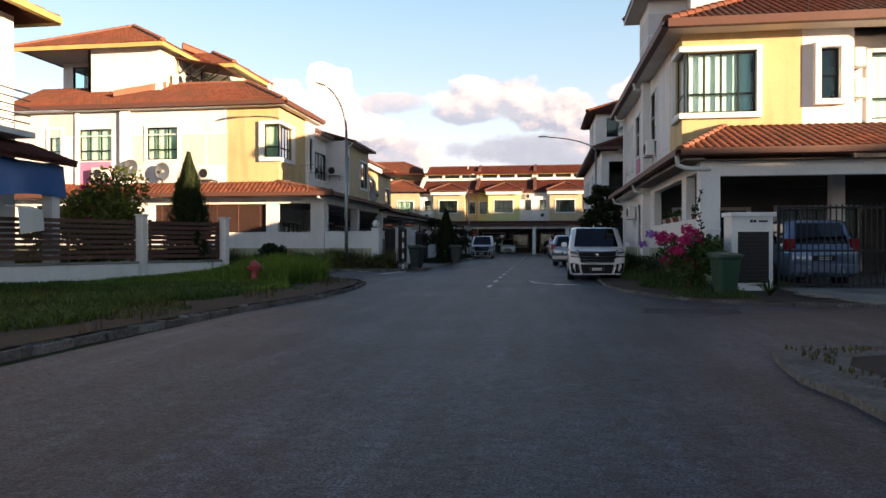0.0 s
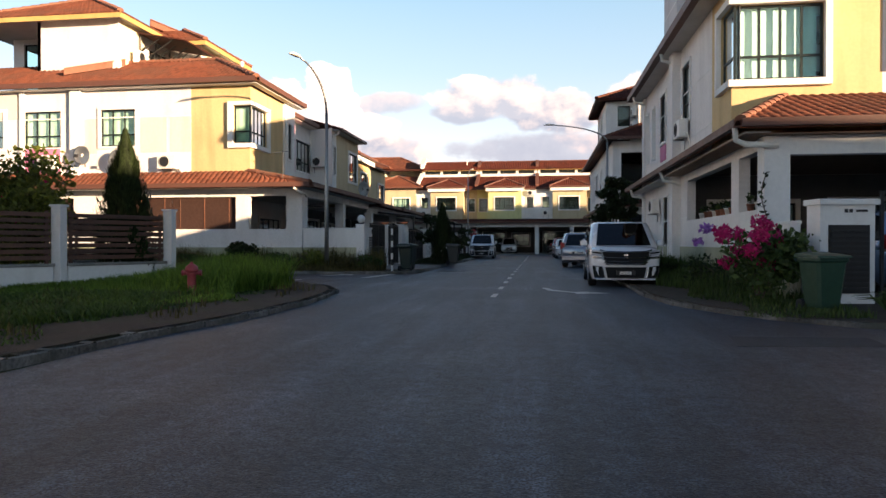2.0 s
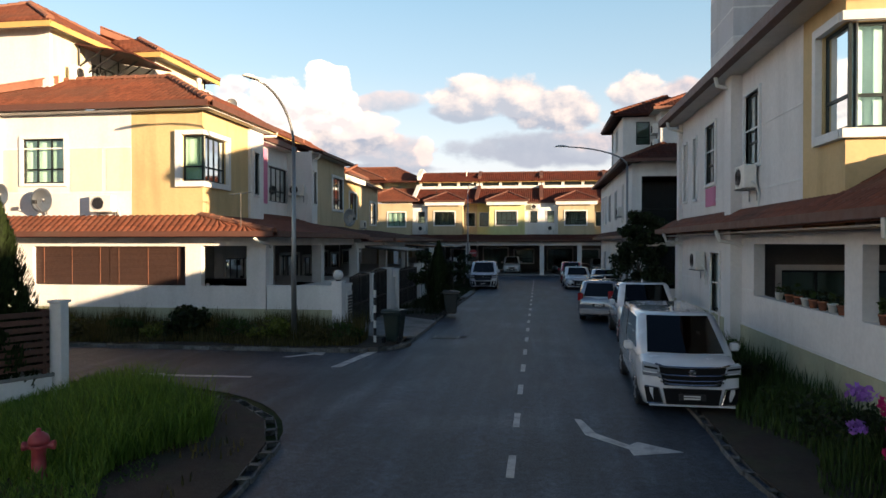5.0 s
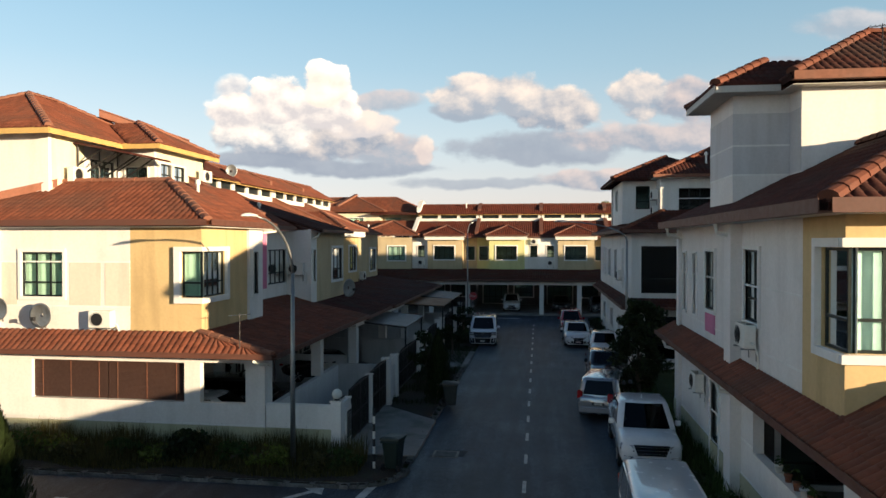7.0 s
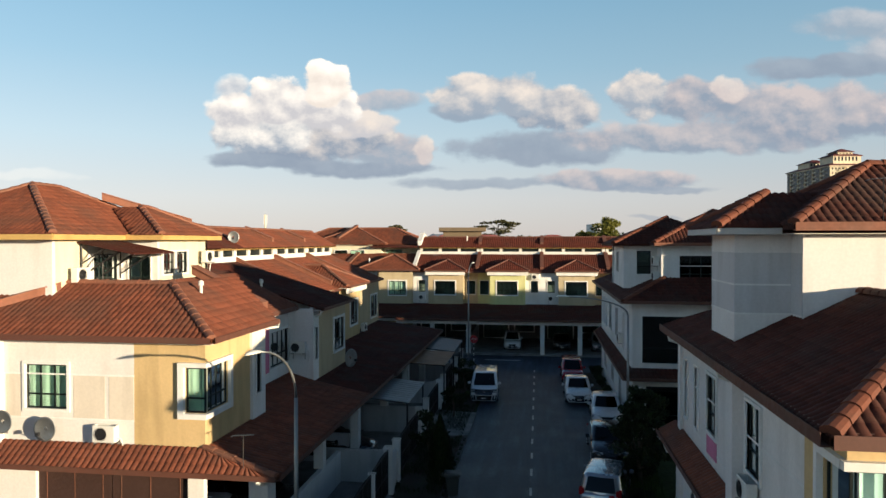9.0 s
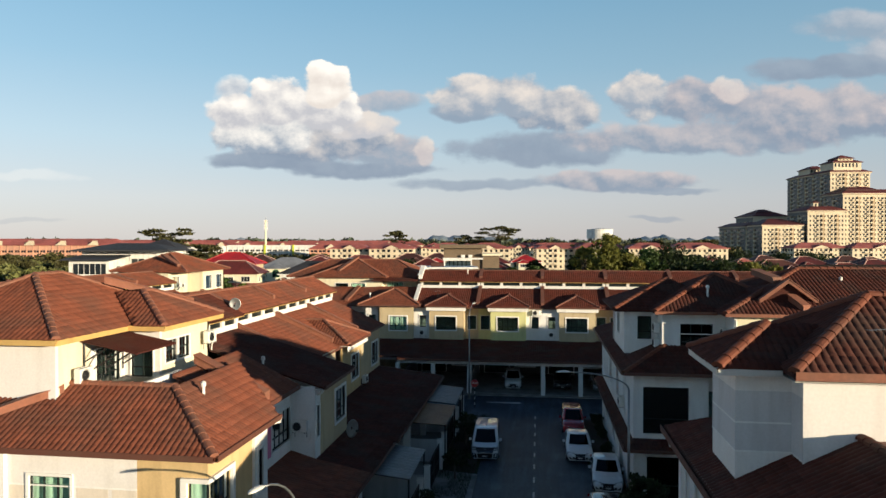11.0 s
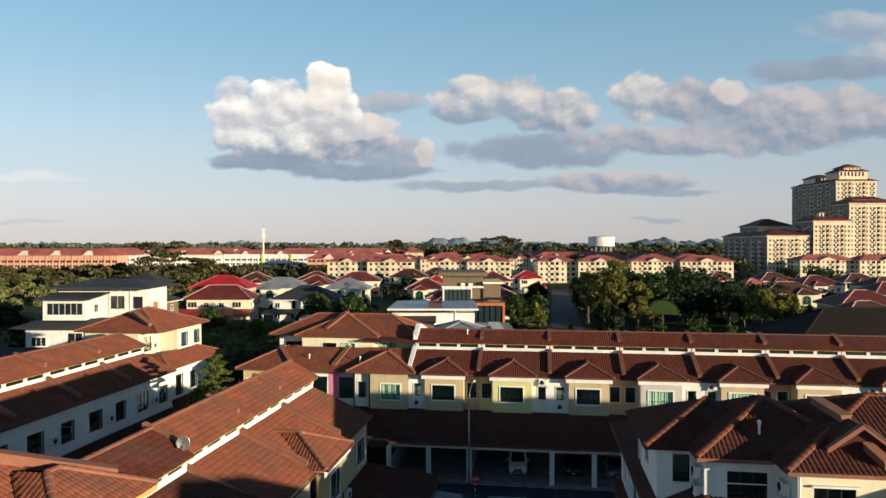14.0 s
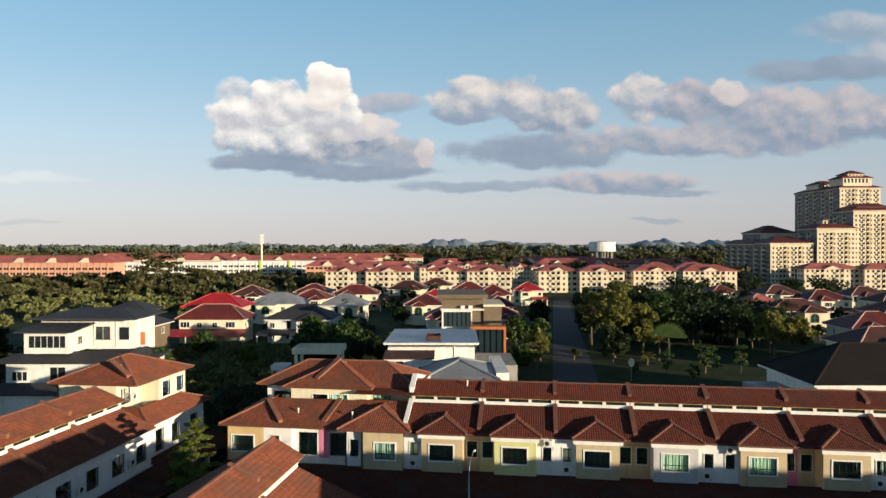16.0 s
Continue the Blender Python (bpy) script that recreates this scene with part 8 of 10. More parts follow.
def bush(x, y, z, rx, ry, rz, n, size, mat, label, seed, name="bush", trunk=True, group="bushes"):
    t = thing(name, pose(x, y, z), label, "bush", group)
    r = random.Random(seed)
    ch = []
    for k in range(9):
        c = (r.uniform(-0.55, 0.55) * rx, r.uniform(-0.55, 0.55) * ry, rz * (0.55 + r.uniform(0, 0.9)))
        q = r.uniform(0.35, 0.6)
        ch.append(leaf_quads(n // 9, c, (rx * q, ry * q, rz * q), size, seed * 31 + k))
    part("leaves", np_mesh("leaves", *joined(ch), mat), None, t)
    g = Geo()
    for k in range(5):
        g.tube([(0, 0, 0), (r.uniform(-0.3, 0.3) * rx, r.uniform(-0.3, 0.3) * ry, rz * 0.6), (r.uniform(-0.7, 0.7) * rx, r.uniform(-0.7, 0.7) * ry, rz * 1.3)], 0.02 + 0.01 * rz, 5, 0.006)
    part("stem", g, BARK, t)
    return t


for k in range(15):
    x = -22.5 + k * 1.22 + random.uniform(-0.3, 0.3)
    bush(x, 29.0 + random.uniform(-0.25, 0.3), 0.08, 0.75, 0.5, random.uniform(0.28, 0.48), 700, 0.06, (LEAF_LT, LEAF_DRY, LEAF)[k % 3], "straggling weed bush below the white wall", 40 + k, "weed_bush", group="weeds below the wall")
bush(-10.4, 28.9, 0.08, 0.85, 0.6, 0.65, 1500, 0.10, LEAF_DK, "dark leafy shrub before the white wall", 61, "shrub")
for k in range(9):
    bush(4.75 + random.uniform(-0.2, 0.2), 19.4 + k * 2.3 + random.uniform(-0.5, 0.5), 0.08, 0.6, 0.8, random.uniform(0.22, 0.45), 700, 0.055, (LEAF_DK, LEAF)[k % 2], "green weed bush along the house wall", 70 + k, "weed_bush", group="weeds along the house")
# bougainvillea
bg = bush(4.75, 16.6, 0.08, 0.95, 1.0, 0.75, 2600, 0.06, LEAF, "bougainvillea bush with magenta flowers", 90, "bougainvillea")
ch = []
for k in range(15):
    r_ = random.Random(k)
    ch.append(leaf_quads(130, (r_.uniform(-0.75, 0.8), r_.uniform(-1.0, 0.6), r_.uniform(0.55, 1.45)), (0.17, 0.17, 0.14), 0.045, 300 + k))
part("blossom", np_mesh("blossom", *joined(ch), PETAL), None, bg, "magenta paper flowers")
part("violet_blossom", np_mesh("violet_blossom", *joined([leaf_quads(80, (-0.7, 0.8, 1.3), (0.16, 0.3, 0.1), 0.045, 330), leaf_quads(50, (-1.0, 0.2, 1.05), (0.1, 0.12, 0.08), 0.045, 331)]), PETAL_V), None, bg, "violet flowers")
vine = thing("climbing_vine", pose(5.45, 18.75, 0.1), "thin vine climbing the porch column", "vine")
vp = [(0.0 + 0.06 * math.sin(k * 1.1), -0.05, 0.2 * k) for k in range(13)]
part("stem", Geo().tube(vp, 0.012, 5), BARK, vine)
part("leaves", np_mesh("leaves", *joined([leaf_quads(9, p, (0.09, 0.06, 0.09), 0.05, 350 + i) for i, p in enumerate(vp)]), LEAF_DK), None, vine)
spiky = thing("spiky_plant", pose(5.9, 14.6, 0.08), "low spiky-leaved plant by the drive", "plant")
r_ = np.random.RandomState(5)
sg = Geo()
for k in range(26):
    a, l = r_.uniform(0, math.tau), r_.uniform(0.35, 0.6)
    sg.tube([(0, 0, 0.02), (l * 0.5 * math.cos(a), l * 0.5 * math.sin(a), l * 0.55), (l * math.cos(a), l * math.sin(a), l * 0.5)], 0.016, 4, 0.003)
part("leaves", sg, LEAF, spiky)
# garden bush with red flowers behind the slatted fence
gb = bush(-12.2, 19.6, 0.05, 2.2, 1.5, 1.85, 9800, 0.085, LEAF_LT, "leafy garden shrub with red flowers", 95, "flowering_shrub")
part("blossom", np_mesh("blossom", *joined([leaf_quads(26, (random.uniform(-1.4, 1.4), random.uniform(-1.2, 0.9), random.uniform(1.5, 3.0)), (0.09, 0.09, 0.09), 0.05, 400 + k) for k in range(12)]), PETAL), None, gb, "red flowers")


def conifer(x, y, z, h, r, label, seed, n=9000, mat=None):
    t = thing("conifer", pose(x, y, z), label, "tree", "clipped conifers")
    part("trunk", Geo().tube([(0, 0, 0), (0.01, 0, h * 0.5), (0, 0, h * 0.96)], 0.07, 8, 0.01), BARK, t)
    rr = np.random.RandomState(seed)
    f = rr.uniform(0.02, 1, n) ** 0.8
    a = rr.uniform(0, math.tau, n)
    edge = r * np.sin(np.clip((1 - f) * 1.9, 0, math.pi / 2)) * (1 + 0.16 * np.sin(a * 5 + f * 17) + 0.12 * np.sin(a * 9 - f * 31)) * np.clip(f * 9 + 0.35, 0, 1)
    q = edge * rr.uniform(0.55, 1.0, n) ** 0.5
    c = np.stack([q * np.cos(a), q * np.sin(a), f * h], 1)
    up = np.stack([np.cos(a) * 0.35, np.sin(a) * 0.35, np.ones(n)], 1) * (0.12 * rr.uniform(0.6, 1.3, n))[:, None]
    sd = np.stack([-np.sin(a), np.cos(a), np.zeros(n)], 1) * (0.028 * rr.uniform(0.6, 1.4, n))[:, None]
    V = np.stack([c - sd, c + sd, c + up + sd * 0.3, c + up - sd * 0.3], 1).reshape(-1, 3)
    part("crown", np_mesh("crown", V, np.arange(4 * n).reshape(-1, 4), mat or LEAF_DK), None, t)
    return t


conifer(-9.75, 20.6, 0.05, 3.9, 0.72, "tall dark clipped conifer behind the slatted fence", 1)
conifer(-3.95, 38.7, 0.08, 3.0, 0.6, "dark conical conifer on the street verge", 2, 6000)


def tree(x, y, h, cr, label, seed, mat=None, trunk_h=0.4, clumps=26, leaves=140, leaf=0.28, flat_=0.7, group="trees", name="tree", z=0.0, tr=None):
    t = thing(name, pose(x, y, z), label, "tree", group)
    r = random.Random(seed)
    tr = tr or 0.02 * h + 0.04
    top = Vector((r.uniform(-0.2, 0.2), r.uniform(-0.2, 0.2), h * (trunk_h + 0.25)))
    g = Geo().tube([(0, 0, 0), (r.uniform(-0.1, 0.1), r.uniform(-0.1, 0.1), h * trunk_h * 0.5), tuple(top * 0.75), tuple(top)], tr, 8, tr * 0.4)
    part("trunk", g, BARK, t)
    ch, limbs = [], Geo()
    for k in range(clumps):
        a, q = r.uniform(0, math.tau), r.uniform(0.15, 1) ** 0.6
        zz = h * (trunk_h + (1 - trunk_h) * r.uniform(0.08, 0.92))
        k_ = math.sin(math.pi * min(1, max(0.08, (zz / h - trunk_h) / (1 - trunk_h) * 0.8 + 0.14)))
        c = (cr * q * k_ * math.cos(a), cr * q * k_ * math.sin(a), zz)
        s = cr * r.uniform(0.22, 0.4)
        ch.append(leaf_quads(leaves, c, (s, s, s * flat_), leaf, seed * 97 + k))
        if k < 11:
            p0 = top * r.uniform(0.55, 0.95)
            limbs.tube([tuple(p0), ((p0.x + c[0]) / 2, (p0.y + c[1]) / 2, (p0.z + c[2]) / 2 + 0.1), c], tr * 0.35, 5, tr * 0.1)
    part("limb", limbs, BARK, t)["kind"] = "stuff"
    part("crown", np_mesh("crown", *joined(ch), mat or LEAF), None, t)
    return t


tree(-4.9, 41.3, 2.6, 1.0, "small leafy street tree beside the gate", 11, LEAF_DK, 0.45, 14, 70, 0.10)
tree(-4.8, 50.5, 2.0, 0.9, "low dark street tree", 12, LEAF_DK, 0.4, 12, 70, 0.10)
tree(-4.9, 58.0, 2.4, 1.0, "low dark street tree", 13, LEAF_DK, 0.4, 12, 70, 0.10)
tree(4.75, 39.6, 4.9, 1.15, "slim dark tree beside the house wall", 14, LEAF_DK, 0.06, 60, 150, 0.09)
for k, yy in enumerate((52, 57, 61, 64.5)):
    bush(4.8, yy, 0.08, 0.6, 1.2, 0.5, 900, 0.07, LEAF_DK, "dark shrub along the house wall", 110 + k, "shrub")

# ---------------------------------------------------------------- the quarter beyond the terraces
DISTRICT = pose(-0.86, 20.6, 0, 0, 0, 7.89)
ROOF_RED = material("bright_red_roof", (0.42, 0.018, 0.022), 0.55, vary=0.3, scale=0.8, bump=0.3, bump_scale=4.0, stain=(0.10, 0.02, 0.02), stain_amt=0.4, stain_scale=0.3)
ROOF_MAROON = material("maroon_roof", (0.13, 0.022, 0.018), 0.6, vary=0.35, scale=0.8, bump=0.3, bump_scale=4.0, stain=(0.05, 0.02, 0.02), stain_amt=0.5, stain_scale=0.3, objrand=0.25)
ROOF_BROWN = material("brown_roof", (0.085, 0.028, 0.020), 0.65, vary=0.35, scale=0.8, bump=0.3, bump_scale=4.0, stain=(0.03, 0.02, 0.02), stain_amt=0.5, stain_scale=0.3, objrand=0.3)
ROOF_SLATE = material("slate_roof", (0.032, 0.033, 0.040), 0.75, vary=0.25, scale=0.8, bump=0.3, bump_scale=4.0, stain=(0.02, 0.02, 0.02), stain_amt=0.4, stain_scale=0.3)
ROOF_DARK = material("near_black_roof", (0.016, 0.012, 0.010), 0.85, vary=0.3, scale=0.8, bump=0.3, bump_scale=4.0, spec=0.2)
ROOF_GREY = material("grey_roof", (0.23, 0.245, 0.27), 0.5, vary=0.2, scale=0.8, bump=0.3, bump_scale=4.0, stain=(0.08, 0.08, 0.08), stain_amt=0.4, stain_scale=0.3)
ROOF_PINK = material("weathered_red_roof", (0.42, 0.12, 0.10), 0.7, vary=0.3, scale=0.3, bump=0.2, bump_scale=2.0, stain=(0.16, 0.05, 0.05), stain_amt=0.5, stain_scale=0.12)
ROOF_METAL = material("pale_ribbed_metal", (0.42, 0.46, 0.52), 0.42, 0.35, vary=0.15, scale=0.8, stain=(0.22, 0.22, 0.24), stain_amt=0.4, stain_scale=0.4)
RIDGE_PALE = material("pale_ridge_mortar", (0.42, 0.26, 0.22), 0.8, vary=0.3)
APT_CREAM = material("apartment_render", (0.68, 0.58, 0.42), 0.85, vary=0.12, scale=0.2, stain=(0.38, 0.33, 0.26), stain_amt=0.35, stain_scale=0.15, streak=0.4)
TOWER_TAN = material("tower_tan_render", (0.42, 0.31, 0.19), 0.85, vary=0.12, scale=0.2)
# render darkened to grey for flanks turned away from the sun
TOWER_SHADE = material("tower_grey_render", (0.20, 0.185, 0.17), 0.85, vary=0.12, scale=0.2, streak=0.3)
SHOP_PINK = material("shop_salmon_render", (0.62, 0.33, 0.22), 0.85, vary=0.15, scale=0.15, stain=(0.4, 0.24, 0.18), stain_amt=0.4, stain_scale=0.1)
FAR_WHITE = material("far_white_render", (0.74, 0.73, 0.69), 0.8, vary=0.1, scale=0.3, stain=(0.45, 0.43, 0.38), stain_amt=0.3, stain_scale=0.25, streak=0.4)
MOD_BROWN = material("brown_cladding", (0.16, 0.115, 0.07), 0.7, vary=0.2, scale=1.0)
ORANGE = material("orange_frame", (0.42, 0.13, 0.04), 0.6, vary=0.15)
FAR_GLASS = material("dark_window_glass", (0.02, 0.025, 0.03), 0.12, vary=0.3, scale=0.5, spec=0.6)
GREENFRAME = material("green_window_bars", (0.04, 0.22, 0.08), 0.5, vary=0.2)
LIMESTRIPE = material("lime_stripe", (0.5, 0.55, 0.05), 0.7, vary=0.1)
WOODS = leafy("far_woods", (0.082, 0.078, 0.028), 0.6, 0.2)
WOODS_LT = leafy("yellow_green_crowns", (0.17, 0.17, 0.035), 0.45, 0.35)
# aerial haze is mixed into the leaf colour of the horizon forest
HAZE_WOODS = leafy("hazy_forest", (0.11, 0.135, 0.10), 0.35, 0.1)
SCRUB = leafy("scrub", (0.19, 0.20, 0.065), 0.6, 0.25)
# the hills' pale blue is distance haze put into their colour
HAZE_HILLS = material("hazy_hills", (0.27, 0.33, 0.38), 0.95, vary=0.15, scale=0.004)


def window_meshes(w, h, cols, mat):
    f = Geo()
    b = 0.09
    for x0, x1, z0, z1 in [(-w / 2, w / 2, 0, b), (-w / 2, w / 2, h - b, h), (-w / 2, -w / 2 + b, b, h - b), (w / 2 - b, w / 2, b, h - b)] + [(-w / 2 + w * k / cols - 0.04, -w / 2 + w * k / cols + 0.04, b, h - b) for k in range(1, cols)]:
        f.box(x0, x1, -0.07, 0.02, z0, z1)
    f.box(-w / 2 - 0.12, w / 2 + 0.12, -0.14, 0.02, -0.10, -0.003)
    fm, pm = f.mesh("window"), Geo().box(-w / 2 + b, w / 2 - b, -0.03, 0.01, b, h - b).mesh("pane")
    fm.materials.append(mat), pm.materials.append(FAR_GLASS)
    return fm, pm


def arch_meshes(w, h):
    f = Geo()
    r = w / 2
    arc = lambda q: [(q * math.cos(math.pi * k / 10), q * math.sin(math.pi * k / 10)) for k in range(11)]
    for (x0, z0), (x1, z1), (x2, z2), (x3, z3) in zip(arc(r), arc(r)[1:], arc(r - 0.12), arc(r - 0.12)[1:]):
        vs = [(a, y, h - r + c) for y in (-0.07, 0.02) for a, c in ((x0, z0), (x1, z1), (x3, z3), (x2, z2))]
        f.add(vs, [(0, 1, 2, 3), (7, 6, 5, 4), (0, 4, 5, 1), (1, 5, 6, 2), (2, 6, 7, 3), (3, 7, 4, 0)])
    for x0, x1, z0, z1 in ((-r, -r + 0.12, 0, h - r), (r - 0.12, r, 0, h - r), (-r, r, 0, 0.1), (-0.05, 0.05, 0.1, h - 0.1), (-r + 0.12, r - 0.12, h - r - 0.04, h - r + 0.04)):
        f.box(x0, x1, -0.07, 0.02, z0, z1)
    pts = [(-r, 0.05), (r, 0.05)] + [(x * 0.97, h - r + z * 0.97) for x, z in arc(r)]
    n = len(pts)
    p = Geo().add([(x, y, z) for y in (-0.03, 0.01) for x, z in pts], [tuple(range(n)), tuple(range(2 * n - 1, n - 1, -1))] + [(i, i + n, (i + 1) % n + n, (i + 1) % n) for i in range(n)])
    fm, pm = f.mesh("arched_window"), p.mesh("pane")
    fm.materials.append(GREENFRAME), pm.materials.append(FAR_GLASS)
    return fm, pm


WIN_S, WIN_W, WIN_T, WIN_A = window_meshes(1.3, 1.35, 2, FAR_WHITE), window_meshes(2.4, 1.5, 3, FAR_WHITE), window_meshes(1.0, 2.0, 1, FRAME), arch_meshes(2.4, 2.6)


def put_window(parent, kind, x, y, z, turn=0):
    f, p = kind
    w = part(f.name.split(".")[0], f, None, parent)
    w.matrix_local = pose(x, y, z, 0, 0, turn)
    part("pane", p, None, w)
    return w


def hip_roof(parent, x0, x1, y0, y1, z, slope, mat, ridge=RIDGE_PALE, thick=0.16, name="roof", top=None, label=""):
    slopes, lines = hip_slopes(x0, x1, y0, y1, z, slope, top)
    g = Geo()
    for p in slopes:
        g.slab(p, thick)
    if top is not None and (top - z) / slope < min(x1 - x0, y1 - y0) / 2 - 0.01:
        k = (top - z) / slope
        g.box(x0 + k, x1 - k, y0 + k, y1 - k, top - thick, top)
    r = part(name, g, mat, parent, label)
    if ridge:
        c = Geo()
        for a, b in lines:
            if (Vector(a) - Vector(b)).length > 0.3:
                c.tube([(a[0], a[1], a[2] + 0.02), (b[0], b[1], b[2] + 0.02)], 0.15, 6)
        part("ridge_cap", c, ridge, r)
    return r


def villa(x, y, w, d, wall, roof, eave=6.2, slope=0.55, bay=0.3, seed=0, ridge=RIDGE_PALE, label="", turn=7.89, arch=False, porch=True):
    """A detached two-storey house; x, y is its front corner, w its front's width."""
    r = random.Random(seed)
    t = thing("villa", pose(x, y, 0, 0, 0, turn), label, "house", "detached houses beyond the terraces")
    e = 0.7
    part("wall", Geo().box(e, w - e, e, d - e, 0, eave - 0.1), wall, t)
    hip_roof(t, 0, w, 0, d, eave, slope, roof, ridge)
    bw = max(4.0, w * 0.38)
    bx = e + (w - 2 * e - bw) * bay
    part("bay_wall", Geo().box(bx + 0.5, bx + bw - 0.5, -1.2, e + 0.2, 0, eave - 0.35), wall, t)
    # roof of the projecting bay: two slopes and a hipped front
    h, zb = bw / 2 * slope, eave - 0.25
    apex_in, back = (bx + bw / 2, -1.8 + bw / 2, zb + h), (bx + bw / 2, bw / 2 + 0.4, zb + h)
    g = Geo()
    for p in (((bx, -1.8, zb), (bx + bw, -1.8, zb), apex_in), ((bx + bw, -1.8, zb), (bx + bw, bw * 0.1, zb), back, apex_in), ((bx, bw * 0.1, zb), (bx, -1.8, zb), apex_in, back)):
        g.slab(p, 0.14)
    br = part("bay_roof", g, roof, t)
    if ridge:
        part("ridge_cap", Geo().tube([apex_in, back], 0.14, 6).tube([(bx, -1.8, zb), apex_in], 0.13, 6).tube([(bx + bw, -1.8, zb), apex_in], 0.13, 6), ridge, br)
    part("fascia", Geo().box(0.0, w, -0.05, 0.03, eave - 0.36, eave - 0.165).box(-0.05, 0.03, 0.05, d, eave - 0.36, eave - 0.165).box(w - 0.03, w + 0.05, 0.05, d, eave - 0.36, eave - 0.165), FAR_WHITE, t)
    if arch:
        put_window(t, WIN_A, bx + bw / 2, -1.22, eave - 3.2)
    else:
        put_window(t, WIN_W, bx + bw / 2, -1.22, eave - 2.3)
    xs = [k for k in (1.9, w * 0.36, w * 0.62, w - 1.9) if not bx - 0.7 < k < bx + bw + 0.7]
    for k in xs:
        put_window(t, r.choice((WIN_S, WIN_S, WIN_T)), k, e - 0.02, eave - 2.35)
        put_window(t, WIN_S, k, e - 0.02, 1.1)
    for k in (d * 0.3, d * 0.68):
        put_window(t, WIN_S, w - e + 0.02, k, eave - 2.35, 90)
        put_window(t, WIN_S, e - 0.02, k, eave - 2.35, -90)
    if porch:
        px0, px1 = (bx + bw, w + 1.0) if bay < 0.5 else (-1.0, bx)
        part("porch_roof", Geo().slab([(px0, -4.2, 2.75), (px1, -4.2, 2.75), (px1, e, 3.6), (px0, e, 3.6)], 0.16), roof, t)
        for k in (px0 + 0.4, px1 - 0.4):
            part("porch_column", Geo().box(k - 0.18, k + 0.18, -3.9, -3.54, 0, 2.68), wall, t)
    return t


for k, (x, y, w, d, wm, rm, ev, bay, arch, lab) in enumerate((
        (-91.7, 226, 18, 13, CREAM, ROOF_GREY, 6.2, 0.2, True, "cream villa with a grey hipped roof"),
        (-69.0, 185, 17, 13, FAR_WHITE, ROOF_SLATE, 6.2, 0.8, False, "white villa with a dark slate hipped roof"),
        (-111, 254, 14, 13, CREAM, ROOF_BROWN, 6.6, 0.7, False, "cream villa with a brown hipped roof"),
        (-95, 276, 14, 12, CREAM, ROOF_MAROON, 6.4, 0.3, False, "cream villa with a maroon hipped roof"),
        (-85.8, 249, 13, 12, CREAM, ROOF_MAROON, 6.2, 0.8, False, "cream villa with a maroon hipped roof"),
        (-67.9, 224.4, 15, 13, CREAM, ROOF_GREY, 6.2, 0.75, True, "cream villa with a grey roof and a green arched window"),
        (-78, 270, 18, 13, CREAM, ROOF_MAROON, 6.2, 0.2, True, "cream villa with a red-brown roof and an arched window"),
        (-63.4, 300, 17, 13, CREAM, ROOF_BROWN, 6.4, 0.8, False, "cream villa with a brown hipped roof"),
        (-42.5, 230, 13, 12, CREAM, ROOF_MAROON, 6.2, 0.25, True, "cream villa with a dark red roof"),
        (-43, 262, 11, 11, CREAM, ROOF_RED, 6.0, 0.7, False, "small cream villa with a red roof"),
        (-35.8, 298, 14, 12, CREAM, ROOF_MAROON, 6.4, 0.3, False, "cream villa with a dark red hipped roof"),
        (-24.0, 270, 14, 14, CREAM, ROOF_MAROON, 6.6, 0.7, False, "cream villa with a maroon hipped roof"),
        (-18.5, 231, 11, 14, CREAM, ROOF_MAROON, 6.0, 0.3, False, "cream villa with a dark red roof beside the road"),
        (-11.5, 302, 13, 12, CREAM, ROOF_RED, 6.2, 0.3, False, "cream villa with a red roof"),
        (-55, 330, 15, 12, CREAM, ROOF_BROWN, 6.2, 0.5, False, "cream villa with a brown roof"),
        (-30, 196, 12, 11, CREAM, ROOF_MAROON, 5.8, 0.3, False, "cream villa half hidden by trees"),
        (-16, 203, 11, 12, CREAM, ROOF_MAROON, 5.6, 0.7, False, "low cream villa with a red-brown roof"),
        (62.1, 243, 13, 12, CREAM, ROOF_PINK, 6.2, 0.3, False, "cream villa with a weathered pink roof"),
        (64, 225, 17, 12, APT_CREAM, ROOF_BROWN, 6.2, 0.8, True, "cream villa with a dark brown roof"),
        (88.3, 265, 15, 12, CREAM, ROOF_MAROON, 6.4, 0.3, False, "cream villa with a maroon roof"),
        (108, 258, 14, 12, CREAM, ROOF_BROWN, 6.4, 0.7, False, "cream villa with a brown hipped roof"),
        (67.7, 184, 16, 13, APT_CREAM, ROOF_MAROON, 6.2, 0.2, False, "cream villa with a dark red roof"),
        (83.6, 294, 15, 12, CREAM, ROOF_BROWN, 6.2, 0.5, False, "cream villa with a brown roof"),
        (66, 301, 11, 11, CREAM, ROOF_MAROON, 6.2, 0.4, False, "cream villa with a dark red roof"),
        (92, 222, 16, 13, CREAM, ROOF_MAROON, 6.2, 0.7, False, "cream villa with a dark red roof"),
        (112, 290, 15, 12, CREAM, ROOF_BROWN, 6.2, 0.4, False, "cream villa with a brown roof"),
        (58, 158, 15, 12, CREAM, ROOF_BROWN, 5.9, 0.4, False, "cream villa with a dark brown roof"),
        (82, 152, 16, 13, FAR_WHITE, ROOF_BROWN, 6.2, 0.4, False, "white villa with a dark brown roof"),
        (-100, 153, 18, 13, MOD_BROWN, ROOF_SLATE, 7.6, 0.2, False, "brown house with a dark slate roof"))):
    villa(x, y, w, d, wm, rm, ev, 0.5, bay, 300 + k, RIDGE_PALE if rm not in (ROOF_SLATE, ROOF_GREY) else None, lab, 7.89 + random.Random(k).uniform(-4, 4), arch)

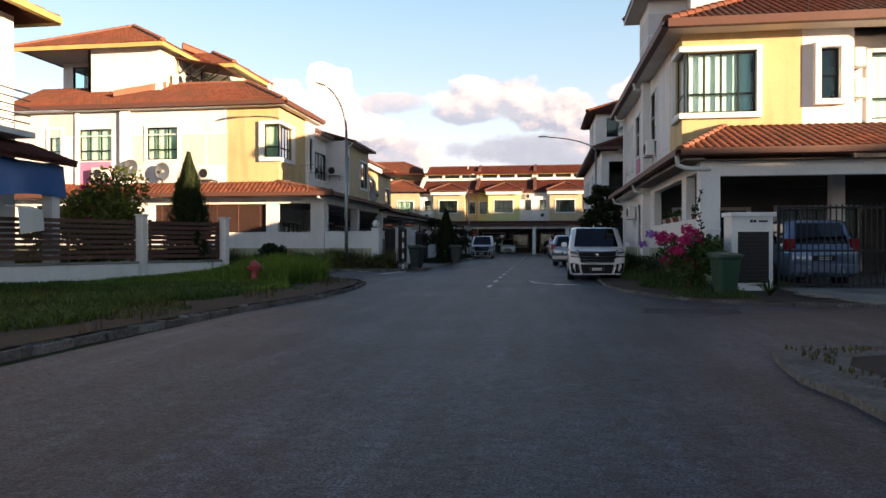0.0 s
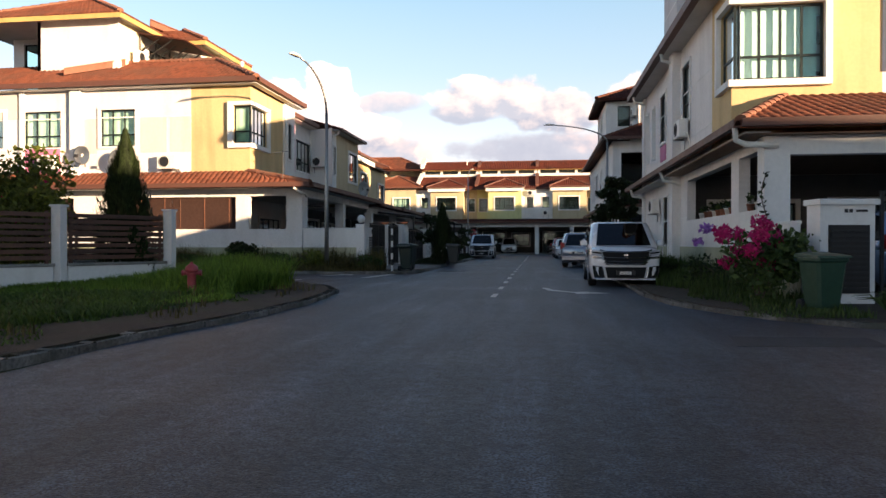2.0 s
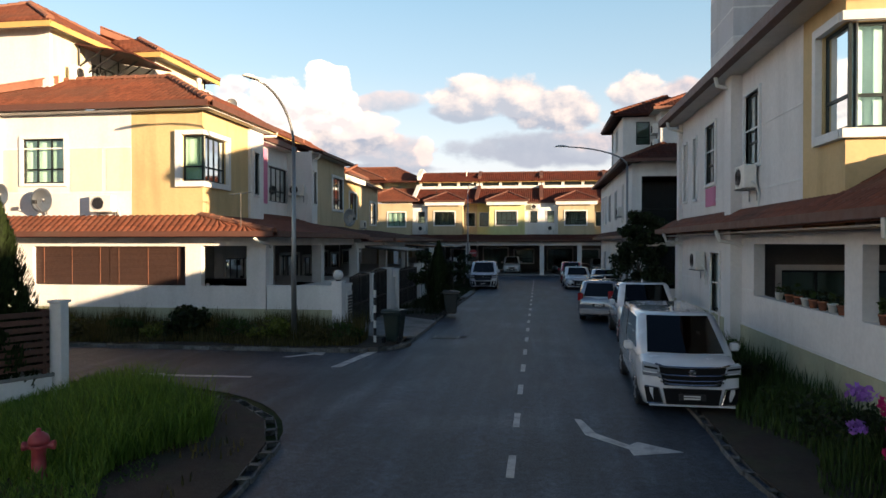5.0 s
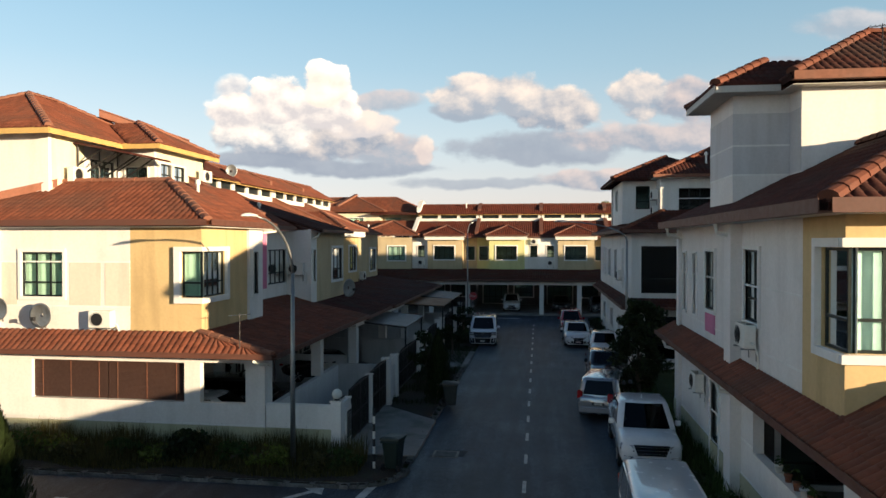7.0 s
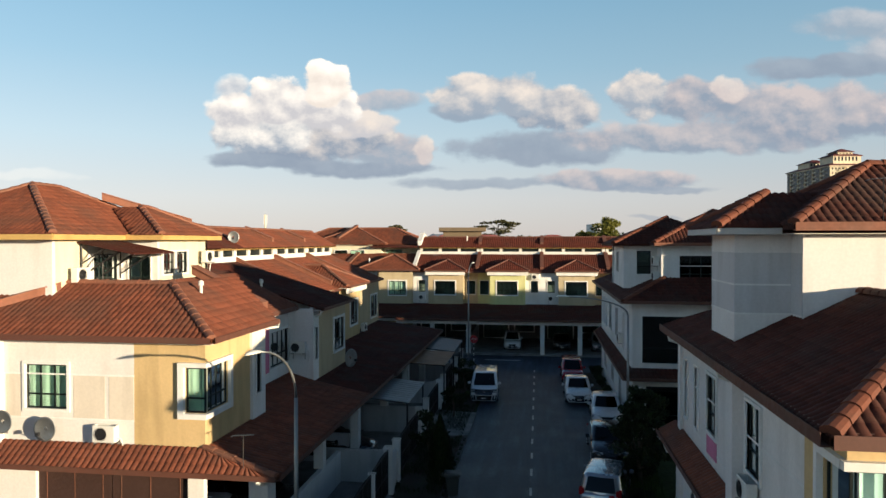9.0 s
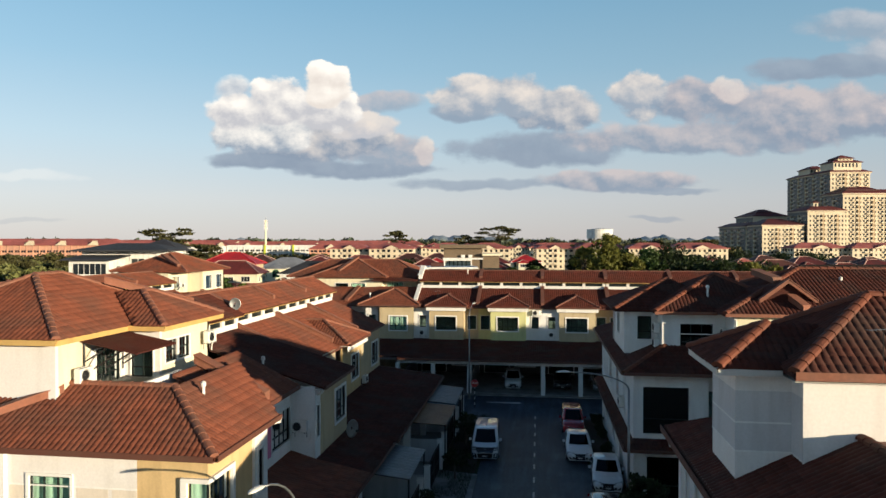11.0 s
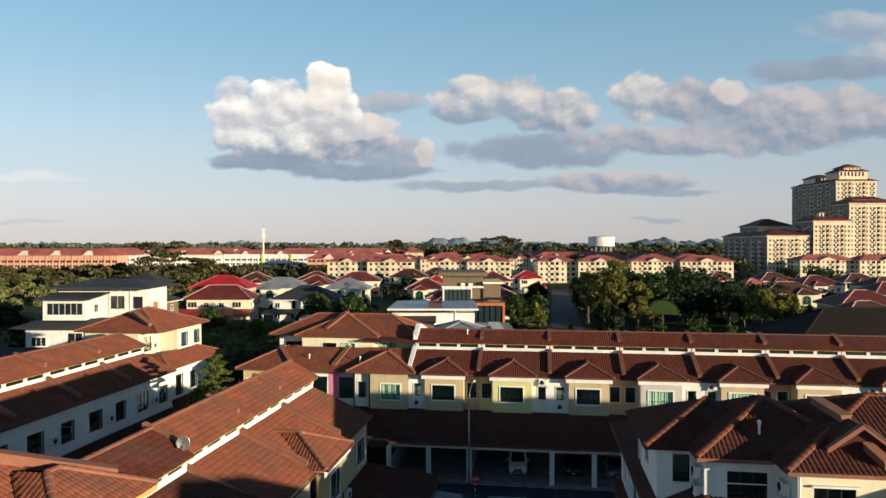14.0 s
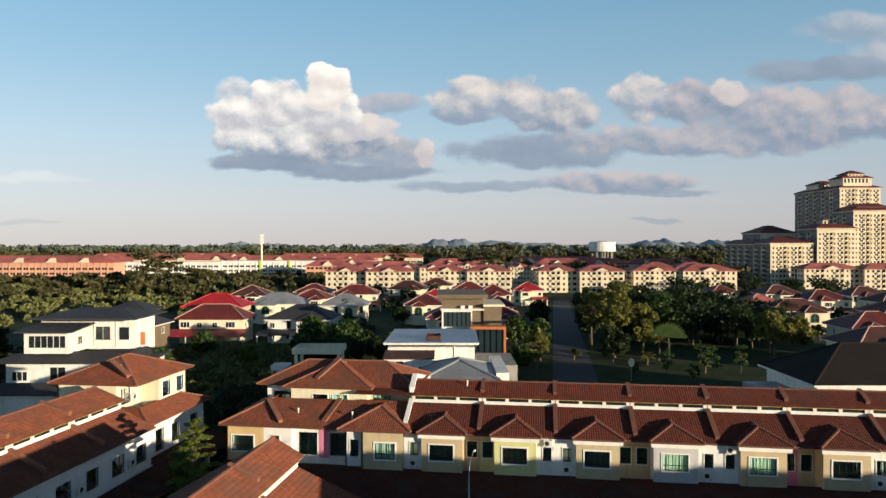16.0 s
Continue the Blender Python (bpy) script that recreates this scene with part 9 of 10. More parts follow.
# red-roofed house beside the grassy lot
rh = thing("red_roofed_house", DISTRICT @ pose(-68, 172, 0), "cream house with bright red roofs and a red lean-to canopy", "house", "detached houses beyond the terraces")
part("wall", Geo().box(1.5, 17.6, 1, 10, 0, 6.1), CREAM, rh)
part("upper_wall", Geo().box(0.2, 14.5, 8.5, 19, 0, 8.4), BEIGE, rh)
hip_roof(rh, 0.6, 18.4, 0.2, 10.8, 6.2, 0.62, ROOF_MAROON, RIDGE_PALE, name="front_roof")
hip_roof(rh, -0.8, 15.4, 7.6, 19.8, 8.5, 0.52, ROOF_RED, ROOF_RED, name="back_roof", label="bright red hipped roof")
part("lean_to_roof", Geo().slab([(-2.0, -4.5, 2.5), (18.6, -4.5, 2.5), (18.6, 1.0, 3.6), (-2.0, 1.0, 3.6)], 0.15), ROOF_RED, rh, "red lean-to roof")
for k in (-1.6, 5, 12, 18.2):
    part("post", Geo().tube([(k, -4.2, 0), (k, -4.2, 2.42)], 0.09, 8), FAR_WHITE, rh)
for k, w_ in ((3.0, WIN_W), (6.6, WIN_S), (10.5, WIN_S), (14.4, WIN_W)):
    put_window(rh, w_, k, 0.98, 3.9)
put_window(rh, WIN_A, 4.0, 8.48, 5.6)
for k in (3.0, 7.5):
    put_window(rh, WIN_S, 17.62, k, 3.9, 90)

# white modern house with dark roofs
mh = thing("modern_house", DISTRICT @ pose(0, 0, 0), "large white modern house with dark low-pitched roofs", "house")
part("lower_wall", Geo().box(-66.5, -47.5, 104.5, 112, 0, 7.25), FAR_WHITE, mh)
part("front_wing_wall", Geo().box(-71, -56.5, 99.5, 104.4, 0, 3.2), FAR_WHITE, mh)
hip_roof(mh, -72, -55.5, 98.6, 105.5, 3.3, 0.3, ROOF_SLATE, None, name="front_wing_roof")
sk = Geo()
for p in (((-68, 102.6, 7.2), (-46, 102.6, 7.2), (-48.5, 106.5, 8.35), (-65, 106.5, 8.35)), ((-46, 102.6, 7.2), (-46, 113, 7.2), (-48.5, 112, 8.35), (-48.5, 106.5, 8.35)), ((-68, 124, 7.2), (-68, 102.6, 7.2), (-65, 106.5, 8.35), (-65, 122, 8.35))):
    sk.slab(p, 0.18)
part("skirt_roof", sk, ROOF_SLATE, mh)
part("side_wing_wall", Geo().box(-47.4, -45.0, 108, 112, 0, 7.1), FAR_WHITE, mh)
part("side_wing_roof", Geo().slab([(-48, 107, 7.3), (-44.4, 107, 7.3), (-44.4, 113, 7.7), (-48, 113, 7.7)], 0.2), ROOF_SLATE, mh)
part("glazed_room", Geo().box(-64, -57.2, 104.9, 111, 8.2, 9.0).box(-64, -57.2, 104.9, 111, 10.9, 11.6).box(-64, -63.5, 104.9, 111, 9, 10.9).box(-57.7, -57.2, 104.9, 111, 9, 10.9).box(-63.5, -57.7, 110.5, 111, 9.0, 10.9), FAR_WHITE, mh, "white room with a strip of tall windows")
part("room_roof", Geo().slab([(-65, 103.9, 11.65), (-56.2, 103.9, 11.65), (-56.2, 111, 12.3), (-65, 111, 12.3)], 0.2), ROOF_SLATE, mh)
for k in range(6):
    w_ = part("window", Geo().box(-63.4 + k * 0.95, -62.53 + k * 0.95, 104.98, 105.06, 9.0, 9.1).box(-63.4 + k * 0.95, -63.32 + k * 0.95, 104.98, 105.06, 9.1, 10.9), FAR_WHITE, mh)
    part("pane", Geo().box(-63.32 + k * 0.95, -62.5 + k * 0.95, 105.0, 105.04, 9.1, 10.9), FAR_GLASS, w_)
    if k % 2:
        part("curtain", Geo().box(-63.3 + k * 0.95, -62.9 + k * 0.95, 105.12, 105.16, 9.05, 10.9), CREAM, w_)
part("upper_wall", Geo().box(-65, -49.8, 111.2, 116.6, 8.0, 13.3), FAR_WHITE, mh)
part("upper_side_wall", Geo().box(-49.79, -48.9, 113, 116.5, 7.5, 13.2), FAR_WHITE, mh)
fl_, fr_, br_, bl_, ra_, rb_ = (-65.6, 108.6, 13.2), (-48.5, 108.6, 13.2), (-48.5, 121, 13.2), (-65.6, 121, 13.2), (-60.5, 115, 14.4), (-53.5, 115, 14.4)
part("roof", Geo().slab([fl_, fr_, rb_, ra_], 0.22).slab([fr_, br_, rb_], 0.22).slab([bl_, fl_, ra_], 0.22).slab([br_, bl_, ra_, rb_], 0.22), ROOF_SLATE, mh, "dark low-pitched slate roof")
hip_roof(mh, -58, -50.2, 116.5, 124, 13.6, 0.42, ROOF_SLATE, None, name="upper_roof")
part("gutter", Geo().box(-65.7, -48.4, 108.45, 108.58, 12.95, 13.2), ROOF_SLATE, mh)
for k in (-63.2, -56.4, -52.9):
    part("drainpipe", Geo().tube([(k, 111.1, 8.4), (k, 111.1, 12.95)], 0.07, 6), FAR_WHITE, mh)
put_window(mh, WIN_T, -55.6, 111.18, 9.6)
put_window(mh, WIN_T, -54.4, 111.18, 9.6)
put_window(mh, window_meshes(1.8, 2.2, 1, FAR_WHITE), -51.6, 111.18, 9.4)
part("door", Geo().box(-49.75, -49.0, 112.93, 113.04, 8.4, 10.5), ORANGE, mh, "red-brown door")
put_window(mh, WIN_W, -64.4, 104.48, 4.1)
for k in (-59.2, -58.0):
    put_window(mh, WIN_T, k, 104.48, 4.2)
put_window(mh, WIN_S, -57.1, 108, 9.2, 90)
put_window(mh, WIN_S, -46.2, 107.98, 3.6)

# white house with a ribbed metal roof
wh = thing("metal_roofed_house", DISTRICT @ pose(0, 0, 0), "white house with a pale ribbed metal roof and grey lower roof", "house")
part("wall", Geo().box(-8.2, 4.6, 101.6, 120.6, 0, 9.7), FAR_WHITE, wh)
mr = part("roof", Geo().slab([(-8.8, 100.8, 10.5), (5.2, 100.8, 10.5), (5.5, 121.2, 10.0), (-8.6, 121.2, 10.0)], 0.14), ROOF_METAL, wh)
for k in range(36):
    x = -8.6 + k * 0.39
    part("rib", Geo().hexa((x, 100.85, 10.50), (0.09, 0, 0), (0.006, 20.3, -0.5), (0, 0, 0.06)), ROOF_METAL, mr)
part("gutter", Geo().box(-8.8, 5.2, 100.6, 100.78, 10.2, 10.45), FAR_WHITE, wh)
part("skylight", Geo().box(-2.6, -0.4, 104, 107, 10.35, 11.1, 0.08), ROOF_BROWN, wh)
part("front_box", Geo().box(-8.4, -1.6, 97.5, 101.5, 0, 8.7), FAR_WHITE, wh)
part("front_box_roof", Geo().slab([(-8.6, 97.2, 8.75), (-1.3, 97.2, 8.75), (-1.3, 101.5, 9.3), (-8.6, 101.5, 9.3)], 0.12), ROOF_BROWN, wh)
hip_roof(wh, -3.2, 7.4, 87.6, 100, 7.5, 0.34, ROOF_GREY, ROOF_GREY, name="lower_roof", label="grey tiled hipped roof")
part("lower_wall", Geo().box(-2.6, 6.8, 88.4, 99, 0, 7.3), FAR_WHITE, wh)
part("parapet", Geo().box(6.9, 8.6, 90, 104, 0, 8.1), FAR_WHITE, wh)
part("terrace_slab", Geo().box(4.7, 11.2, 104.2, 116, 0, 6.6), CONCRETE, wh)
for k, w_ in ((-7.4, WIN_T), (-6.2, WIN_T), (-3.0, WIN_S)):
    put_window(wh, w_, k, 97.48, 6.3)
part("drainpipe", Geo().tube([(1.6, 101.5, 7.0), (1.6, 101.5, 10.2)], 0.07, 6), FAR_WHITE, wh)

CLEAR = glass("clear_far_glass", (0.97, 0.98, 0.98), 1.0)
# brown flat-roofed house with tall curtained windows
bh = thing("flat_roofed_house", DISTRICT @ pose(0, 0, 0), "brown modern house with flat roofs and tall curtained windows", "house")
part("wall", Geo().box(-0.4, 8.6, 150, 166, 0, 13.1), MOD_BROWN, bh)
part("roof", Geo().box(-1.4, 9.6, 148.8, 167, 13.12, 14.0), MOD_BROWN, bh)
part("wing_wall", Geo().box(8.7, 12.6, 149.5, 162, 0, 11.4), MOD_BROWN, bh)
part("wing_roof", Geo().box(8.6, 13.2, 148.6, 163, 11.42, 11.9), CREAM, bh)
part("sill", Geo().box(-0.6, 8.8, 149.4, 149.98, 10.5, 10.9), FAR_WHITE, bh)
fr = part("frame", Geo().box(-0.4, 6.2, 149.3, 149.99, 6.6, 7.0).box(-0.4, 6.2, 149.3, 149.99, 10.2, 10.48).box(-0.4, 0.0, 149.3, 149.99, 7.0, 10.2).box(5.9, 6.2, 149.3, 149.99, 7.0, 10.2), FAR_WHITE, bh)
part("pane", Geo().box(0.02, 5.88, 149.5, 149.54, 7.02, 10.18), CLEAR, fr)
for k in range(6):
    part("curtain", Geo().box(0.15 + k * 0.97, 0.85 + k * 0.97, 149.7, 149.8, 7.02, 10.15), CREAM, fr)
fo = part("box_frame", Geo().box(5.6, 13.2, 145.4, 149.2, 6.9, 7.5).box(5.6, 6.1, 145.4, 149.2, 1.9, 6.9).box(12.7, 13.2, 145.4, 149.2, 1.9, 6.9).box(5.6, 13.2, 145.4, 149.2, 1.3, 1.9), ORANGE, bh, "orange box frame round the window")
part("pane", Geo().box(6.12, 12.68, 146.0, 146.05, 1.92, 6.88), CLEAR, fo)
for k in range(5):
    part("curtain", Geo().box(6.3 + k * 1.28, 7.2 + k * 1.28, 146.3, 146.4, 1.95, 6.85), CREAM, fo)
part("box_back", Geo().box(6.12, 12.68, 147.2, 147.3, 1.92, 6.88), INTERIOR_SHADE, fo)
for k in (3.7, 5.4):
    part("cooling_unit", Geo().box(k, k + 0.9, 149.3, 149.7, 10.95, 11.6), PLASTIC, bh)
part("rail", Geo().box(8.7, 13.0, 147.0, 147.06, 8.0, 8.6), FRAME, bh)

pv = thing("pavilion", DISTRICT @ pose(0, 0, 0), "beige flat-roofed pavilion with open sides", "pavilion")
part("roof_slab", Geo().box(-25.6, -17.2, 116, 122, 6.3, 7.4, 0.1), CREAM, pv)
for x, y in ((-25, 116.6), (-17.8, 116.6), (-25, 121.4), (-17.8, 121.4)):
    part("column", Geo().box(x - 0.25, x + 0.25, y - 0.25, y + 0.25, 0, 6.3), CREAM, pv)
part("floor_slab", Geo().box(-26, -17, 115.6, 122.4, 3.6, 3.9), CONCRETE, pv)
part("rail_wall", Geo().box(-28.4, -25.6, 113, 116, 3.3, 5.0), FAR_WHITE, pv)

dk = thing("dark_roofed_house", DISTRICT @ pose(48.5, 90, 0), "white house under a large dark hipped roof", "house")
part("wall", Geo().box(0.8, 31, 0.9, 15, 0, 6.4), FAR_WHITE, dk)
hip_roof(dk, 0, 32, 0, 16, 6.5, 0.54, ROOF_DARK, ROOF_DARK)
part("gutter", Geo().box(-0.1, 32.1, -0.14, -0.01, 6.2, 6.45).box(-0.14, -0.01, 0.02, 16, 6.2, 6.45), FAR_WHITE, dk)
part("carport_wall", Geo().box(-4.2, 0.7, 3, 12, 0, 4.6), ROOF_GREY, dk)
for k in (3, 8, 14, 20):
    put_window(dk, WIN_W, k, 0.88, 3.6)


# ---------------------------------------------------------------- flats, towers and shops
def facade(W_, bal, col, u0, u1, n, floors, z0, fh, y, side=None):
    """Window and balcony boxes on a front; side is the x of a flank instead."""
    def put(g, a0, a1, b0, b1, c0, c1):
        if side is None:
            g.box(a0, a1, y + b0, y + b1, c0, c1)
        else:
            g.box(side + b0, side + b1, a0, a1, c0, c1)
    st = (u1 - u0) / n
    for i in range(n):
        c = u0 + (i + 0.5) * st
        for f in range(floors):
            z = z0 + f * fh
            kind = (i * 7 + f * 0) % 4
            if kind in (1, 2):
                put(W_, c - st * 0.33, c + st * 0.33, -0.04, 0.02, z + 0.25, z + 2.25)
                put(bal, c - st * 0.40, c + st * 0.40, -0.95, -0.02, z - 0.1, z + 0.05)
                put(bal, c - st * 0.40, c + st * 0.40, -0.95, -0.85, z + 0.05, z + 0.95)
            else:
                put(W_, c - st * 0.2, c + st * 0.2, -0.05, 0.02, z + 0.9, z + 2.15)
                put(bal, c - st * 0.27, c + st * 0.27, -0.4, -0.02, z + 2.25, z + 2.35)
        if i and i % 4 == 0 and col is not None:
            put(col, c - st * 0.78, c - st * 0.22, -0.7, -0.01, 0, z0 + floors * fh - 0.3)


def stuff(ob):
    ob["kind"] = "stuff"
    return ob


def flats(u, v, w, d=15, split=0.48, step=3.0, label="four-storey cream flats with weathered red hipped roofs", seed=0):
    t = thing("apartment_block", DISTRICT @ pose(u, v, 0), label, "apartment block", "four-storey flats")
    ws = w * split
    for x0, x1, y0 in ((0, ws, step), (ws + 0.01, w, 0)):
        part("wall", Geo().box(x0, x1, y0, y0 + d, 0, 11.3), APT_CREAM, t)
        hip_roof(t, x0 - 0.8, x1 + 0.8, y0 - 0.9, y0 + d + 0.9, 11.35, 0.36, ROOF_PINK, None, 0.2)
        m = (x0 + x1) / 2
        gw = (x1 - x0) * 0.17
        part("gable", Geo().add([(m - gw, y0 - 1.0, 11.2), (m + gw, y0 - 1.0, 11.2), (m, y0 - 1.0, 13.0), (m - gw, y0 + 4, 11.2), (m + gw, y0 + 4, 11.2), (m, y0 + 4, 13.0)], [(0, 1, 2), (5, 4, 3), (0, 3, 4, 1), (1, 4, 5, 2), (2, 5, 3, 0)]), APT_CREAM, t)
        part("gable_roof", Geo().slab([(m - gw - 0.5, y0 - 1.4, 11.1), (m - gw - 0.5, y0 + 6, 11.1), (m, y0 + 6, 13.3), (m, y0 - 1.4, 13.3)][::-1], 0.15).slab([(m + gw + 0.5, y0 - 1.4, 11.1), (m + gw + 0.5, y0 + 6, 11.1), (m, y0 + 6, 13.3), (m, y0 - 1.4, 13.3)], 0.15), ROOF_PINK, t)
        W_, B_, C_ = Geo(), Geo(), Geo()
        n = max(6, int((x1 - x0) / 2.7))
        facade(W_, B_, C_, x0 + 0.5, x1 - 0.5, n, 4, 0.1, 2.8, y0)
        facade(W_, B_, None, y0 + 1, y0 + d - 1, 4, 4, 0.1, 2.8, 0, side=x0)
        stuff(part("window_glass", W_, FAR_GLASS, t)), stuff(part("balcony_wall", B_, APT_CREAM, t)), stuff(part("pilaster", C_, APT_CREAM, t))
    return t


for k, (u, v, w) in enumerate(((-60, 346, 44.5), (-8.3, 350, 43), (49, 350, 43), (98, 352, 52), (200, 378, 66), (-28, 402, 30), (40, 410, 26), (118, 404, 40), (-2, 440, 24))):
    flats(u, v, w, 15, 0.47, 4.0 if k % 2 == 0 else 3.0, seed=k)


def tower(u0, u1, v0, v1, eave, label, tiers=(), roof=2.6):
    t = thing("apartment_tower", DISTRICT @ pose(u0, v0, 0), label, "apartment tower", "residential towers")
    w, d = u1 - u0, v1 - v0
    part("wall", Geo().box(0, w, 0, d, 0, eave), APT_CREAM, t)
    hip_roof(t, -1.0, w + 1.0, -1.0, d + 1.0, eave + 0.01, 0.4, ROOF_MAROON, None, 0.4, top=eave + roof)
    part("cornice", Geo().box(-0.7, w + 0.7, -0.7, -0.01, eave - 1.1, eave - 0.45).box(-0.7, -0.01, 0, d, eave - 1.1, eave - 0.45), APT_CREAM, t)
    # added facing that carries the flank's shade in its colour
    part("flank_wall", Geo().box(-0.06, -0.003, 0.05, d - 0.05, 0, eave - 1.2), TOWER_SHADE, t, "grey facing with the flank's shade painted in")
    fl = int((eave - 1.5) / 2.9)
    W_, B_, C_ = Geo(), Geo(), Geo()
    facade(W_, B_, C_, 0.6, w - 0.6, max(6, int(w / 2.3)), fl, 0.6, 2.9, 0)
    facade(W_, B_, C_, 0.6, d - 0.6, max(5, int(d / 2.6)), fl, 0.6, 2.9, 0, side=-0.06)
    stuff(part("window_glass", W_, FAR_GLASS, t)), stuff(part("balcony_wall", B_, APT_CREAM, t)), stuff(part("pilaster", C_, TOWER_TAN, t))
    for a0, a1, b0, b1, z0, z1 in tiers:
        part("upper_tier", Geo().box(a0, a1, b0, b1, z0, z1), APT_CREAM, t)
        hip_roof(t, a0 - 0.9, a1 + 0.9, b0 - 0.9, b1 + 0.9, z1 + 0.01, 0.45, ROOF_MAROON, None, 0.35, top=z1 + 2.4, name="upper_roof")
        g = Geo()
        for i in range(int((a1 - a0) / 2.4)):
            g.box(a0 + 0.8 + i * 2.4, a0 + 2.0 + i * 2.4, b0 - 0.04, b0 + 0.02, z0 + (z1 - z0) * 0.45, z1 - 0.8)
        stuff(part("window_glass", g, FAR_GLASS, t))
    return t


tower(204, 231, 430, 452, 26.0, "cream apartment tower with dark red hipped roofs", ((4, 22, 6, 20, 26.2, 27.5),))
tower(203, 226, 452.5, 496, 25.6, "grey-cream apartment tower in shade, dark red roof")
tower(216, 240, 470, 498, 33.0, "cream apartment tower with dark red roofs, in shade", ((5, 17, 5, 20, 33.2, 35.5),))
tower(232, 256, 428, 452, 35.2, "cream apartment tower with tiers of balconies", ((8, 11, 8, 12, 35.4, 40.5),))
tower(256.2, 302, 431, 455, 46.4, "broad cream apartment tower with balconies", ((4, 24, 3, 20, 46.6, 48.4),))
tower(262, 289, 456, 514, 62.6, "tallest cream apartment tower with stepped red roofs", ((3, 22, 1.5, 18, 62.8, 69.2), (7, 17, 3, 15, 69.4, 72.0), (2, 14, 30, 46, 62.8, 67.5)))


def shop_row(u, v, w, d, h, wall, roof, label, bays, flat=False, arches=True, name="shop_row"):
    t = thing(name, DISTRICT @ pose(u, v, 0), label, "shop row", "far shop rows")
    part("wall", Geo().box(0, w, 0, d, 0, h), wall, t)
    if flat:
        part("parapet", Geo().box(-0.3, w + 0.3, -0.3, d + 0.3, h + 0.01, h + 0.7), wall, t)
    else:
        hip_roof(t, -1, w + 1, -1, d + 1, h + 0.01, 0.5, roof, None, 0.3)
        for i in range(2, bays - 1, 5):
            m = w * (i + 0.5) / bays
            part("gable", Geo().add([(m - 4, -1.1, h - 0.2), (m + 4, -1.1, h - 0.2), (m, -1.1, h + 3.0), (m - 4, 6, h - 0.2), (m + 4, 6, h - 0.2), (m, 6, h + 3.0)], [(0, 1, 2), (5, 4, 3), (0, 3, 4, 1), (1, 4, 5, 2), (2, 5, 3, 0)]), APT_CREAM, t)
    g, p = Geo(), Geo()
    st = w / bays
    fl = int(h / 3.2)
    for i in range(bays):
        for f in range(fl):
            z = f * 3.3
            if f == 0:
                g.box(i * st + 0.5, i * st + st - 0.5, -0.05, 0.02, 0.1, 2.8)
            else:
                g.box(i * st + 0.7, i * st + st * 0.46, -0.05, 0.02, z + 0.8, z + 2.3)
                g.box(i * st + st * 0.54, i * st + st - 0.7, -0.05, 0.02, z + 0.8, z + 2.3)
        p.box(i * st - 0.2, i * st + 0.2, -0.5, -0.06, 0, h - 0.3)
    for f in range(1, fl + 1):
        p.box(0, w, -0.35, -0.06, f * 3.3 - 0.25, f * 3.3 + 0.05)
    stuff(part("window_glass", g, FAR_GLASS, t)), stuff(part("pilaster", p, wall, t))
    return t


shop_row(-322, 468, 98, 16, 12.6, SHOP_PINK, ROOF_PINK, "long salmon shop row with a red roof and gables", 22)
shop_row(-247, 518, 78, 18, 10.8, FAR_WHITE, ROOF_PINK, "long white three-storey shop building", 18, True)
wl = shop_row(-168, 522, 78, 18, 11.6, FAR_WHITE, ROOF_PINK, "long white three-storey building with lime green stripes", 18, True)
for k in (28.5, 50.5):
    part("stripe", Geo().box(k, k + 1.6, -0.9, -0.51, 0, 12.6), LIMESTRIPE, wl, "lime green vertical stripe")
for k, (u, v, w, h) in enumerate(((-420, 560, 160, 11), (-300, 590, 120, 11.5), (-190, 600, 130, 11), (-330, 640, 150, 12.5), (-120, 560, 60, 9), (-60, 470, 40, 9), (-96, 480, 30, 10), (-160, 660, 140, 12), (-10, 560, 60, 9), (70, 520, 70, 10), (150, 560, 60, 9), (60, 600, 80, 10))):
    shop_row(u, v, w, 15, h, (SHOP_PINK, APT_CREAM, FAR_WHITE)[k % 3], ROOF_PINK, "far terraced shops with red roofs", int(w / 6))

tk = thing("water_tank", DISTRICT @ pose(152, 660, 0), "white cylindrical water tank on a concrete tower", "water tank")
part("tank", Geo().lathe([(12.2, 18), (12.4, 18.3), (12.4, 26.4), (12.7, 26.5), (12.7, 27.0), (2, 28.2)], 32), FAR_WHITE, tk, smooth=False)
for k in range(8):
    a = k * math.tau / 8
    part("leg", Geo().tube([(9.5 * math.cos(a), 9.5 * math.sin(a), 0), (9.5 * math.cos(a), 9.5 * math.sin(a), 18)], 0.9, 8), CONCRETE, tk)
part("ring_beam", Geo().lathe([(10.4, 9), (10.4, 10), (8.6, 10), (8.6, 9)], 24), CONCRETE, tk)
part("shaft", Geo().lathe([(3, 0), (3, 18)], 16), CONCRETE, tk)
ms = thing("phone_mast", DISTRICT @ pose(-148, 560, 0), "cream lattice-topped phone mast with antennas", "mast")
part("pole", Geo().tube([(0, 0, 0), (0, 0, 33)], 1.0, 10, 0.6), CREAM, ms)
for k in range(9):
    a, z = k * 2.1, 25 + (k // 3) * 2.8
    part("antenna", Geo().hexa((1.4 * math.cos(a) - 0.3, 1.4 * math.sin(a) - 0.2, z), (0.6, 0, 0), (0, 0.4, 0), (0, 0, 2.2)), FAR_WHITE, ms)
part("whip", Geo().tube([(0, 0, 33), (0, 0, 35.5)], 0.12, 6), STEEL, ms)


